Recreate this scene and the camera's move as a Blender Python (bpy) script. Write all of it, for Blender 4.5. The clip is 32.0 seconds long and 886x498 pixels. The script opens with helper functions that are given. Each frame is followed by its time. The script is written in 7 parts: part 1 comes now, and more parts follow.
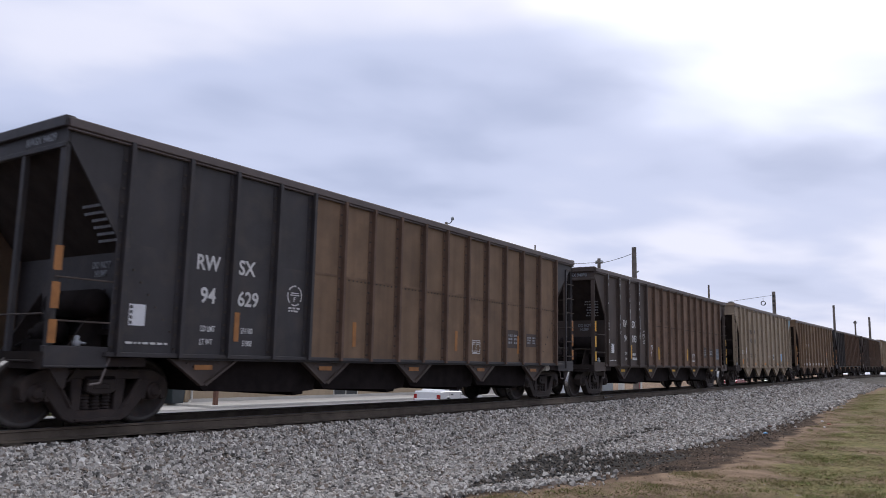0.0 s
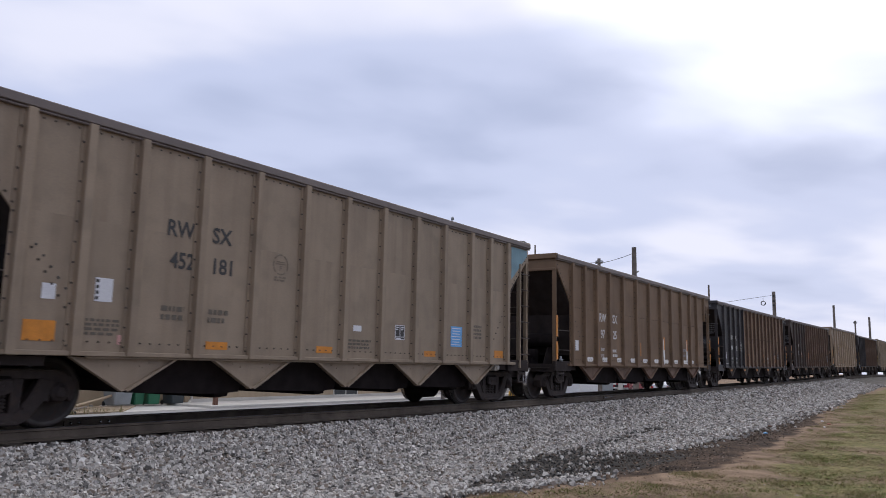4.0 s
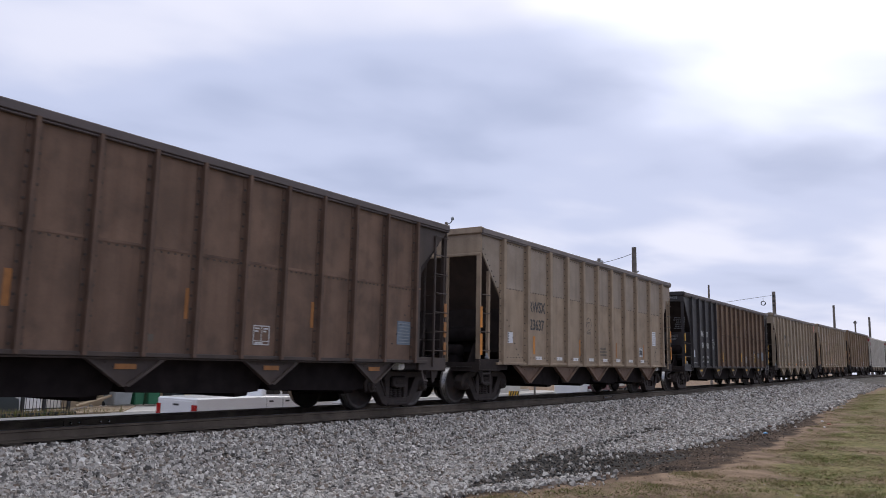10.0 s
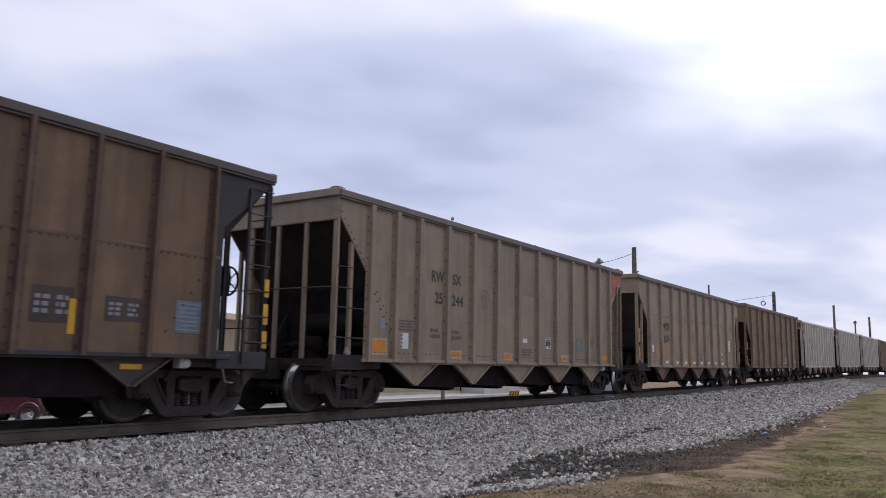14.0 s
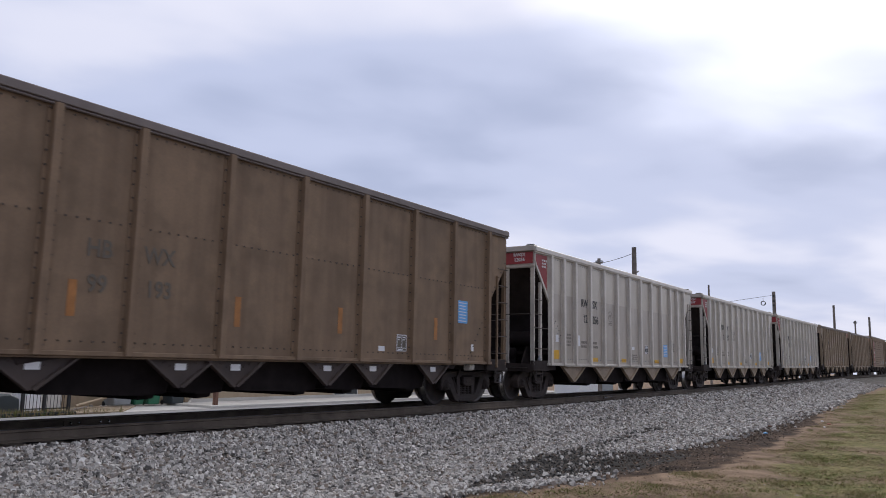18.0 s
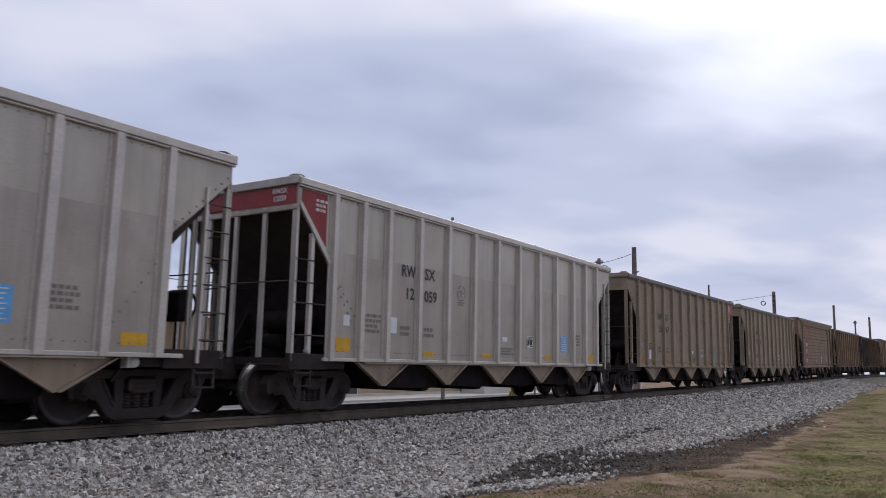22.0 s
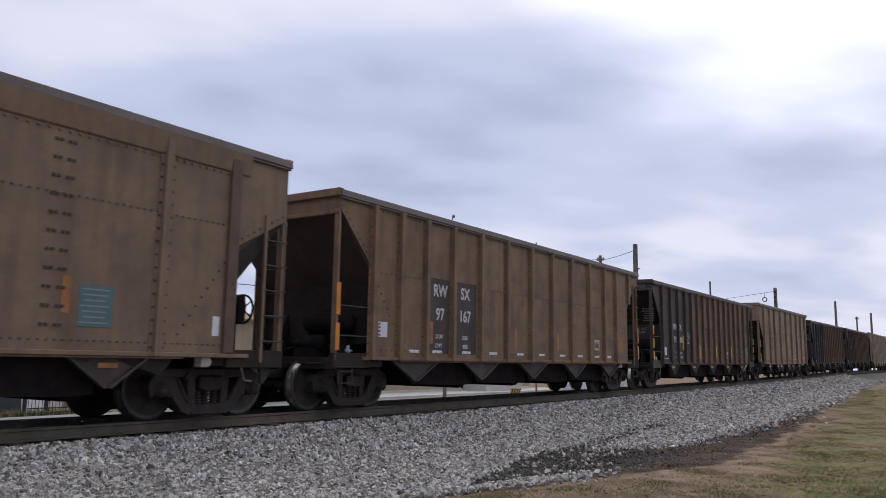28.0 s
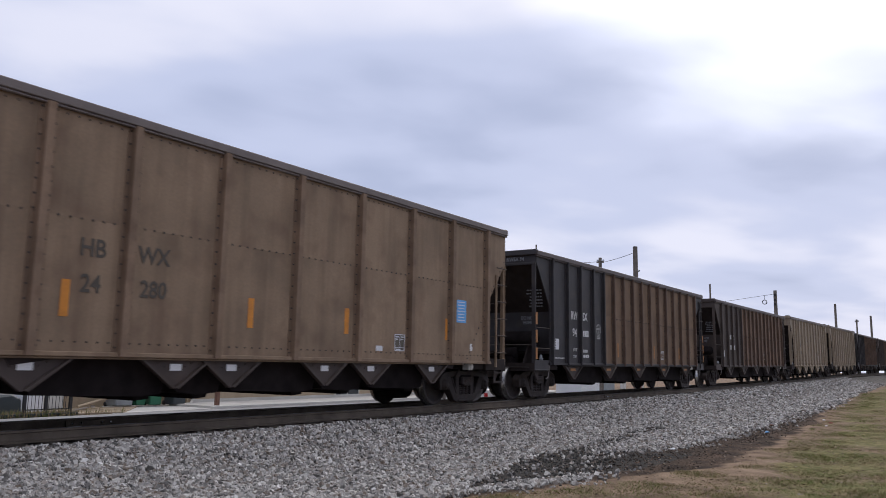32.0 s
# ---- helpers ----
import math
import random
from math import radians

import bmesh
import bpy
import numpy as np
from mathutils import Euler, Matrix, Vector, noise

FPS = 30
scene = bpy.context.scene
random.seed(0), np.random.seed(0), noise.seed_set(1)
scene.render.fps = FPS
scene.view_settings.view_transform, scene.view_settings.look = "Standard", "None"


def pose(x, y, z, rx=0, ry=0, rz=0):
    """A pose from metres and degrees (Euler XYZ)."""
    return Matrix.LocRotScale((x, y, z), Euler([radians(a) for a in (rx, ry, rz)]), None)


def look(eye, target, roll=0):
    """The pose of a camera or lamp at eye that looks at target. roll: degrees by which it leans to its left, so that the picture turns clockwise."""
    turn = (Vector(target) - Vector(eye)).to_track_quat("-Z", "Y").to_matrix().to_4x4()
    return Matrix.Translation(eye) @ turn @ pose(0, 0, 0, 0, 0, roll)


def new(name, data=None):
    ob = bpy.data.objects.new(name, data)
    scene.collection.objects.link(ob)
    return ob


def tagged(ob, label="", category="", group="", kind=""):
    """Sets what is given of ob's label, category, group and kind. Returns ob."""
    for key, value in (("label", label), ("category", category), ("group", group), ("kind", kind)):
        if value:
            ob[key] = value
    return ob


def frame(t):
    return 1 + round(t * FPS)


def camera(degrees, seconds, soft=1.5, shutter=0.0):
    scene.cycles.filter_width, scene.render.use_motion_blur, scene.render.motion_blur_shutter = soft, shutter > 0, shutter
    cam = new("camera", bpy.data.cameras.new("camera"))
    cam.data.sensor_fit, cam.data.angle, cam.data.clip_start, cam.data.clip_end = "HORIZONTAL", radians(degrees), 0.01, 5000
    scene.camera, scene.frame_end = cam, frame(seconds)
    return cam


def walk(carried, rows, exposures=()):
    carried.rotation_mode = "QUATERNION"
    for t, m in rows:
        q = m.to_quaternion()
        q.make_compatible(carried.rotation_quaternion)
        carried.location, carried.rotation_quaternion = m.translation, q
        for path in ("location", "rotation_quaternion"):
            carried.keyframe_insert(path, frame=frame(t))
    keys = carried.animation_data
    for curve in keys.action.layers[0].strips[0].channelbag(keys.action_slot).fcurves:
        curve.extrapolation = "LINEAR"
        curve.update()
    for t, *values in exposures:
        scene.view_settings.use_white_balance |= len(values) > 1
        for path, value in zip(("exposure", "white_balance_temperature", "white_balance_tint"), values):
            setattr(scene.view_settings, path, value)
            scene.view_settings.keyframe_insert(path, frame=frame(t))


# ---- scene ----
# light: the stops of the exposure, the white balance, the strength of the cloudy sky and of the veiled sun
EXPO, KELVIN, TINT, SKY_STRENGTH, SUN_POWER = 0.0, 6500, 10, 1.0, 0.6
# the film camera's own darkening as the bright cars pass
LIGHTNESS = [(0.0, 0.0), (9.0, -0.02), (14.0, -0.03), (17.0, -0.05), (19.0, -0.15), (20.6, -0.21), (22.5, -0.21), (25.0, -0.08), (28.0, -0.11), (30.0, -0.08), (32.0, -0.07)]
# ---------------------------------------------------------------- camera
EYE = (0.0, 0.0, 0.959)


def aim(yaw, tilt, lean):
    return pose(*EYE, 90 + tilt, 0, -yaw) @ pose(0, 0, 0, 0, 0, lean)


cam = camera(59.52, 32.0, soft=0.9, shutter=0.12)
walk(cam, [
    (0.0, aim(56.15, 8.48, 1.20)),
    (25.5, aim(56.15, 8.48, 1.20)),
    (26.4, aim(56.12, 8.42, 1.12)),
    (27.5, aim(56.05, 8.28, 0.93)),
    (28.0, aim(56.07, 8.31, 0.95)),
    (28.5, aim(56.07, 8.37, 0.98)),
    (29.0, aim(56.07, 8.42, 1.02)),
    (29.5, aim(56.07, 8.46, 1.05)),
    (30.0, aim(56.07, 8.46, 1.05)),
    (32.0, aim(56.07, 8.46, 1.05)),
], exposures=[(t, EXPO + s, KELVIN, TINT) for t, s in LIGHTNESS])


# ---------------------------------------------------------------- the track's line
def line_y(x):
    if x > 110:
        return line_y(110) - 0.0261 * (x - 110)
    return 11.196 - 1.372e-4 * max(0.0, x - 15) ** 2


def line_z(x):
    if x > 130:
        return line_z(130)
    if x > 70:
        return 0.4407 + 0.01356 * (x - 70) * (1 - (x - 70) / 120)
    return 1.043e-4 * max(0.0, x - 5) ** 2


def on_line(x):
    """The pose of a car whose middle stands at x."""
    a, b = x - 6, x + 6
    yaw = math.degrees(math.atan2(line_y(b) - line_y(a), 12))
    tilt = math.degrees(math.atan2(line_z(b) - line_z(a), 12))
    return pose(x, (line_y(a) + line_y(b)) / 2, (line_z(a) + line_z(b)) / 2, 0, -tilt, yaw)


def gone(t):
    """Metres that the train has run since the start."""
    r = 0.0
    for k in (14.002, 5.71837, -19.2004, -28.3048, 3.29551, 49.7123, 1.85016, 293.447):
        r = (r + k) * t / 32
    return r


# ---------------------------------------------------------------- world and sun
world = bpy.data.worlds.new("overcast_sky")
scene.world = world
world.use_nodes = True
wn, wl = world.node_tree.nodes, world.node_tree.links
wn.clear()
SUN_AZ, SUN_EL = 85.0, 34.0          # degrees clockwise from +Y, and above the horizon


def wnode(kind, **kw):
    n = wn.new(kind)
    for k, v in kw.items():
        if k in n.inputs:
            n.inputs[k].default_value = v
    return n


w_out = wnode("ShaderNodeOutputWorld")
w_bg = wnode("ShaderNodeBackground", Strength=SKY_STRENGTH)
w_sky = wnode("ShaderNodeTexSky")
w_sky.sky_type = "NISHITA"
w_sky.sun_disc = False
w_sky.sun_elevation = radians(SUN_EL)
w_sky.sun_rotation = radians(SUN_AZ)
w_sky.air_density, w_sky.dust_density = 1.0, 2.0
w_co = wnode("ShaderNodeTexCoord")
w_sep = wnode("ShaderNodeSeparateXYZ")
wl.new(w_co.outputs["Generated"], w_sep.inputs[0])
# the cloud deck is a level sheet: divide the way by its rise
w_rise = wn.new("ShaderNodeMath")
w_rise.operation = "MAXIMUM"
w_rise.inputs[1].default_value = 0.0
wl.new(w_sep.outputs["Z"], w_rise.inputs[0])
w_add = wn.new("ShaderNodeMath")
w_add.operation = "ADD"
w_add.inputs[1].default_value = 0.16
wl.new(w_rise.outputs[0], w_add.inputs[0])
w_flat = wn.new("ShaderNodeCombineXYZ")
for axis in ("X", "Y"):
    d = wn.new("ShaderNodeMath")
    d.operation = "DIVIDE"
    wl.new(w_sep.outputs[axis], d.inputs[0])
    wl.new(w_add.outputs[0], d.inputs[1])
    wl.new(d.outputs[0], w_flat.inputs[axis])
w_map = wn.new("ShaderNodeMapping")
w_map.vector_type = "TEXTURE"
w_map.inputs["Location"].default_value = (1.6, 0.2, 0.0)
w_map.inputs["Rotation"].default_value = (0, 0, radians(-34))
w_map.inputs["Scale"].default_value = (1.3, 1.0, 1.0)
wl.new(w_flat.outputs[0], w_map.inputs[0])
w_n1 = wnode("ShaderNodeTexNoise", Scale=0.8, Detail=3.0, Roughness=0.5, Distortion=0.1)
w_n2 = wnode("ShaderNodeTexNoise", Scale=2.3, Detail=4.0, Roughness=0.42, Distortion=0.2)
wl.new(w_map.outputs[0], w_n1.inputs["Vector"])
wl.new(w_map.outputs[0], w_n2.inputs["Vector"])
w_sum = wn.new("ShaderNodeMix")
w_sum.inputs["Factor"].default_value = 0.3
wl.new(w_n1.outputs["Fac"], w_sum.inputs["A"])
wl.new(w_n2.outputs["Fac"], w_sum.inputs["B"])
w_r1 = wn.new("ShaderNodeValToRGB")
w_r1.color_ramp.interpolation = "EASE"
els = w_r1.color_ramp.elements
els[0].position, els[0].color = 0.39, (0.455, 0.515, 0.72, 1)
els[1].position, els[1].color = 0.61, (0.80, 0.82, 0.98, 1)
e = els.new(0.49)
e.color = (0.575, 0.632, 0.85, 1)
# bands of the deck by height: pale low down, a grey belt, brighter above
w_belt = wn.new("ShaderNodeValToRGB")
els = w_belt.color_ramp.elements
els[0].position, els[0].color = 0.0, (0.60, 0.60, 0.60, 1)
els[1].position, els[1].color = 0.45, (0.51, 0.51, 0.51, 1)
for at_, v_ in ((0.085, 0.57), (0.15, 0.50), (0.24, 0.46), (0.33, 0.495)):
    e = els.new(at_)
    e.color = (v_, v_, v_, 1)
wl.new(w_rise.outputs[0], w_belt.inputs[0])
w_cloud = wn.new("ShaderNodeMath")
w_cloud.operation = "ADD"
wl.new(w_sum.outputs["Result"], w_cloud.inputs[0])
w_half = wn.new("ShaderNodeMath")
w_half.operation = "SUBTRACT"
w_half.inputs[1].default_value = 0.5
wl.new(w_belt.outputs[0], w_half.inputs[0])
wl.new(w_half.outputs[0], w_cloud.inputs[1])
# the deck thins towards the sun's side
w_side = wn.new("ShaderNodeVectorMath")
w_side.operation = "DOT_PRODUCT"
w_side.inputs[1].default_value = (math.sin(radians(SUN_AZ)), math.cos(radians(SUN_AZ)), 0.0)
wl.new(w_co.outputs["Generated"], w_side.inputs[0])
w_thin = wn.new("ShaderNodeMath")
w_thin.operation = "MULTIPLY_ADD"
w_thin.inputs[1].default_value, w_thin.inputs[2].default_value = 0.15, -0.12
wl.new(w_side.outputs["Value"], w_thin.inputs[0])
w_deck = wn.new("ShaderNodeMath")
w_deck.operation = "ADD"
wl.new(w_cloud.outputs[0], w_deck.inputs[0])
wl.new(w_thin.outputs[0], w_deck.inputs[1])
wl.new(w_deck.outputs[0], w_r1.inputs[0])
# the veiled sun brightens the deck around it
w_dot = wn.new("ShaderNodeVectorMath")
w_dot.operation = "DOT_PRODUCT"
a, h = radians(SUN_AZ), radians(SUN_EL)
w_dot.inputs[1].default_value = (math.sin(a) * math.cos(h), math.cos(a) * math.cos(h), math.sin(h))
wl.new(w_co.outputs["Generated"], w_dot.inputs[0])
w_glow = wn.new("ShaderNodeMapRange")
w_glow.interpolation_type = "SMOOTHSTEP"
w_glow.inputs["From Min"].default_value = 0.925
w_glow.inputs["From Max"].default_value = 1.0
w_glow.inputs["To Min"].default_value = 0.0
w_glow.inputs["To Max"].default_value = 0.75
w_edge = wn.new("ShaderNodeMath")
w_edge.operation = "MULTIPLY_ADD"
w_edge.inputs[1].default_value = 0.05
wl.new(w_n2.outputs["Fac"], w_edge.inputs[0])
w_off = wn.new("ShaderNodeMath")
w_off.operation = "ADD"
w_off.inputs[1].default_value = -0.025
wl.new(w_dot.outputs["Value"], w_off.inputs[0])
wl.new(w_off.outputs[0], w_edge.inputs[2])
wl.new(w_edge.outputs[0], w_glow.inputs["Value"])
w_mix = wn.new("ShaderNodeMix")
w_mix.data_type = "RGBA"
w_mix.blend_type = "ADD"
w_mix.inputs["Factor"].default_value = 1.0
wl.new(w_r1.outputs[0], w_mix.inputs["A"])
w_g2 = wn.new("ShaderNodeMix")
w_g2.data_type = "RGBA"
w_g2.inputs["A"].default_value = (0, 0, 0, 1)
w_g2.inputs["B"].default_value = (1.0, 0.985, 0.96, 1)
wl.new(w_glow.outputs[0], w_g2.inputs["Factor"])
wl.new(w_g2.outputs["Result"], w_mix.inputs["B"])
# an overcast deck is brightest overhead
w_up = wn.new("ShaderNodeMapRange")
w_up.interpolation_type = "SMOOTHSTEP"
for key, v in (("From Min", 0.34), ("From Max", 0.95), ("To Min", 0.0), ("To Max", 1.0)):
    w_up.inputs[key].default_value = v
wl.new(w_sep.outputs["Z"], w_up.inputs["Value"])
w_tone = wn.new("ShaderNodeMix")
w_tone.data_type = "RGBA"
w_tone.inputs["A"].default_value = (1, 1, 1, 1)
w_tone.inputs["B"].default_value = (2.42, 2.20, 1.74, 1)
wl.new(w_up.outputs[0], w_tone.inputs["Factor"])
w_lift = wn.new("ShaderNodeVectorMath")
w_lift.operation = "MULTIPLY"
wl.new(w_mix.outputs["Result"], w_lift.inputs[0])
wl.new(w_tone.outputs["Result"], w_lift.inputs[1])
# a trace of the clear sky above the deck
w_all = wn.new("ShaderNodeMix")
w_all.data_type = "RGBA"
w_all.inputs["Factor"].default_value = 0.004
wl.new(w_lift.outputs[0], w_all.inputs["A"])
wl.new(w_sky.outputs[0], w_all.inputs["B"])
wl.new(w_all.outputs["Result"], w_bg.inputs["Color"])
wl.new(w_bg.outputs[0], w_out.inputs[0])

sun = new("sun", bpy.data.lights.new("sun", "SUN"))
sun.data.energy, sun.data.angle, sun.data.color = SUN_POWER, radians(28), (1.0, 0.96, 0.90)
sun.matrix_basis = look((math.sin(a) * math.cos(h) * 50, math.cos(a) * math.cos(h) * 50, math.sin(h) * 50), (0, 0, 0))


# ---------------------------------------------------------------- materials
def material(name, color, rough=0.8, metal=0.0, vary=0.25, scale=3.0, fine=40.0, bump=0.15, tint=None, streak=0.0, stain=None, stain_amount=0.0,
             coat=0.0, each=0.0, dist=0.01, spec=0.5, speck=0.32):
    """A weathered surface: broad patches, fine grain, runs down the wall, stains of a second colour."""
    m = bpy.data.materials.new(name)
    m.use_nodes = True
    n, l = m.node_tree.nodes, m.node_tree.links
    b = n["Principled BSDF"]
    co = n.new("ShaderNodeTexCoord")
    info = n.new("ShaderNodeObjectInfo")
    shift = n.new("ShaderNodeVectorMath")
    shift.operation = "ADD"
    sc = n.new("ShaderNodeVectorMath")
    sc.operation = "SCALE"
    sc.inputs["Scale"].default_value = 37.0
    cx = n.new("ShaderNodeCombineXYZ")
    l.new(info.outputs["Random"], cx.inputs[0])
    l.new(info.outputs["Random"], cx.inputs[1])
    l.new(cx.outputs[0], sc.inputs[0])
    l.new(co.outputs["Object"], shift.inputs[0])
    l.new(sc.outputs[0], shift.inputs[1])

    def noise_of(s, detail, stretch=None):
        t = n.new("ShaderNodeTexNoise")
        t.inputs["Scale"].default_value, t.inputs["Detail"].default_value = s, detail
        if stretch:
            mp = n.new("ShaderNodeMapping")
            mp.inputs["Scale"].default_value = stretch
            l.new(shift.outputs[0], mp.inputs[0])
            l.new(mp.outputs[0], t.inputs["Vector"])
        else:
            l.new(shift.outputs[0], t.inputs["Vector"])
        return t.outputs["Fac"]

    def mixed(kind, fac, x, y):
        q = n.new("ShaderNodeMix")
        q.data_type, q.blend_type = "RGBA", kind
        for key, v in (("Factor", fac), ("A", x), ("B", y)):
            if hasattr(v, "links"):
                l.new(v, q.inputs[key])
            elif key == "Factor":
                q.inputs[key].default_value = v
            else:
                q.inputs[key].default_value = (*v, 1)
        return q.outputs["Result"]

    def ramp(v, lo, hi, to_lo=0.0, to_hi=1.0):
        r = n.new("ShaderNodeMapRange")
        for key, x in (("From Min", lo), ("From Max", hi), ("To Min", to_lo), ("To Max", to_hi)):
            r.inputs[key].default_value = x
        l.new(v, r.inputs["Value"])
        return r.outputs[0]

    dark = tuple(c * (1 - vary) for c in color)
    light = tint or tuple(min(1, c * (1 + vary)) for c in color)
    col = mixed("MIX", ramp(noise_of(scale, 5), 0.3, 0.7), dark, light)
    grain = noise_of(fine, 4)
    col = mixed("MULTIPLY", speck, col, mixed("MIX", ramp(grain, 0.25, 0.75), (0.6, 0.6, 0.6), (1.25, 1.25, 1.25)))
    if streak:
        runs = noise_of(1.0, 4, (4.2, 4.2, 0.3))
        col = mixed("MULTIPLY", ramp(runs, 0.45, 0.75, 0, streak), col, (0.42, 0.36, 0.32))
    if stain:
        spots = noise_of(scale * 1.7, 6)
        col = mixed("MIX", ramp(spots, 0.5, 0.72, 0, stain_amount), col, stain)
    if each:
        g = n.new("ShaderNodeMapRange")
        g.inputs["To Min"].default_value, g.inputs["To Max"].default_value = 1 - each, 1 + each
        l.new(info.outputs["Random"], g.inputs["Value"])
        hsv = n.new("ShaderNodeHueSaturation")
        l.new(g.outputs[0], hsv.inputs["Value"])
        l.new(col, hsv.inputs["Color"])
        col = hsv.outputs[0]
    l.new(col, b.inputs["Base Color"])
    l.new(ramp(grain, 0.2, 0.8, max(0.03, rough - 0.12), min(1, rough + 0.1)), b.inputs["Roughness"])
    b.inputs["Metallic"].default_value = metal
    b.inputs["Specular IOR Level"].default_value = spec
    if coat:
        b.inputs["Coat Weight"].default_value = coat
        b.inputs["Coat Roughness"].default_value = 0.08
    if bump:
        bp = n.new("ShaderNodeBump")
        bp.inputs["Strength"].default_value, bp.inputs["Distance"].default_value = bump, dist
        l.new(grain, bp.inputs["Height"])
        l.new(bp.outputs[0], b.inputs["Normal"])
    return m


def stones_material(name, a, b_, c_):
    """Loose stones: one colour for each stone, by island."""
    m = bpy.data.materials.new(name)
    m.use_nodes = True
    n, l = m.node_tree.nodes, m.node_tree.links
    b = n["Principled BSDF"]
    g = n.new("ShaderNodeNewGeometry")
    r = n.new("ShaderNodeValToRGB")
    el = r.color_ramp.elements
    el[0].position, el[0].color = 0.0, (*a, 1)
    el[1].position, el[1].color = 1.0, (*c_, 1)
    q = el.new(0.55)
    q.color = (*b_, 1)
    q = el.new(0.93)
    q.color = (0.22, 0.165, 0.125, 1)
    l.new(g.outputs["Random Per Island"], r.inputs[0])
    t = n.new("ShaderNodeTexNoise")
    t.inputs["Scale"].default_value = 55
    co = n.new("ShaderNodeTexCoord")
    l.new(co.outputs["Object"], t.inputs["Vector"])
    mx = n.new("ShaderNodeMix")
    mx.data_type, mx.blend_type = "RGBA", "MULTIPLY"
    mx.inputs["Factor"].default_value = 0.6
    l.new(r.outputs[0], mx.inputs["A"])
    l.new(t.outputs["Fac"], mx.inputs["B"])
    l.new(mx.outputs["Result"], b.inputs["Base Color"])
    b.inputs["Roughness"].default_value = 0.9
    return m


def glass_material(name, color, rough=0.05):
    m = bpy.data.materials.new(name)
    m.use_nodes = True
    b = m.node_tree.nodes["Principled BSDF"]
    b.inputs["Base Color"].default_value = (*color, 1)
    b.inputs["Roughness"].default_value = rough
    b.inputs["Specular IOR Level"].default_value = 0.8
    return m


M = {}


def mat(key, *args, **kw):
    M[key] = material(key, *args, **kw)


RUST, SOOT = (0.16, 0.075, 0.035), (0.03, 0.027, 0.025)
mat("paint_black", (0.034, 0.030, 0.033), 0.62, 0, 0.22, 1.6, 30, 0.12, streak=0.35, stain=(0.075, 0.058, 0.045), stain_amount=0.35, each=0.06)
mat("paint_soot", (0.064, 0.046, 0.039), 0.7, 0, 0.25, 1.6, 30, 0.12, streak=0.35, stain=(0.080, 0.052, 0.036), stain_amount=0.45, each=0.06)
mat("paint_brown", (0.186, 0.116, 0.069), 0.75, 0, 0.2, 1.2, 25, 0.15, streak=0.45, stain=(0.095, 0.060, 0.039), stain_amount=0.5, each=0.06)
mat("rib_brown", (0.128, 0.078, 0.054), 0.78, 0, 0.2, 2.0, 25, 0.12, streak=0.35, stain=(0.066, 0.042, 0.03), stain_amount=0.5, each=0.08)
mat("paint_rust", (0.172, 0.104, 0.070), 0.78, 0, 0.25, 1.2, 25, 0.15, streak=0.5, stain=(0.050, 0.034, 0.025), stain_amount=0.55, each=0.06)
mat("paint_cocoa", (0.182, 0.115, 0.069), 0.75, 0, 0.16, 1.0, 25, 0.12, streak=0.3, stain=(0.10, 0.062, 0.038), stain_amount=0.4, each=0.05)
mat("paint_umber", (0.215, 0.134, 0.079), 0.75, 0, 0.18, 1.3, 25, 0.15, streak=0.4, stain=(0.085, 0.052, 0.030), stain_amount=0.5, each=0.05)
mat("paint_tan", (0.338, 0.252, 0.175), 0.72, 0, 0.16, 1.3, 25, 0.12, streak=0.4, stain=(0.17, 0.118, 0.073), stain_amount=0.45, each=0.04)
mat("tan_grey", (0.318, 0.255, 0.200), 0.72, 0, 0.12, 1.3, 25, 0.12, streak=0.35, stain=(0.21, 0.155, 0.108), stain_amount=0.4, each=0.05)
mat("paint_ochre", (0.212, 0.140, 0.086), 0.72, 0, 0.16, 1.3, 25, 0.12, streak=0.42, stain=(0.105, 0.070, 0.040), stain_amount=0.5, each=0.04)
mat("paint_dust", (0.266, 0.182, 0.116), 0.74, 0, 0.18, 1.1, 25, 0.12, streak=0.5, stain=(0.150, 0.088, 0.055), stain_amount=0.6, each=0.05)
mat("rib_dust", (0.225, 0.148, 0.096), 0.76, 0, 0.2, 2.0, 25, 0.12, streak=0.4, stain=(0.13, 0.074, 0.045), stain_amount=0.6, each=0.06)
mat("paint_clay", (0.222, 0.147, 0.093), 0.74, 0, 0.14, 1.3, 25, 0.12, streak=0.4, stain=(0.10, 0.065, 0.038), stain_amount=0.45)
mat("dull_alloy", (0.302, 0.232, 0.165), 0.62, 0.15, 0.09, 1.3, 60, 0.04, streak=0.35, stain=(0.16, 0.13, 0.095), stain_amount=0.4, each=0.04)
mat("grey_alloy", (0.300, 0.228, 0.162), 0.62, 0.15, 0.09, 1.3, 60, 0.04, streak=0.35, stain=(0.15, 0.115, 0.08), stain_amount=0.4, each=0.04)
mat("bright_alloy", (0.415, 0.368, 0.316), 0.42, 0.4, 0.09, 0.8, 60, 0.03, streak=0.3, stain=(0.26, 0.225, 0.185), stain_amount=0.45, each=0.03)
mat("bright_upper", (0.475, 0.430, 0.362), 0.4, 0.4, 0.10, 0.7, 60, 0.03, streak=0.25, stain=(0.34, 0.30, 0.25), stain_amount=0.45, each=0.04)
mat("bolt_bright", (0.95, 0.95, 0.95), 0.12, 1.0, 0.02, 8, 60, 0)
mat("rib_alloy", (0.55, 0.505, 0.45), 0.42, 0.35, 0.1, 2.0, 22, 0.06, streak=0.15, each=0.03)
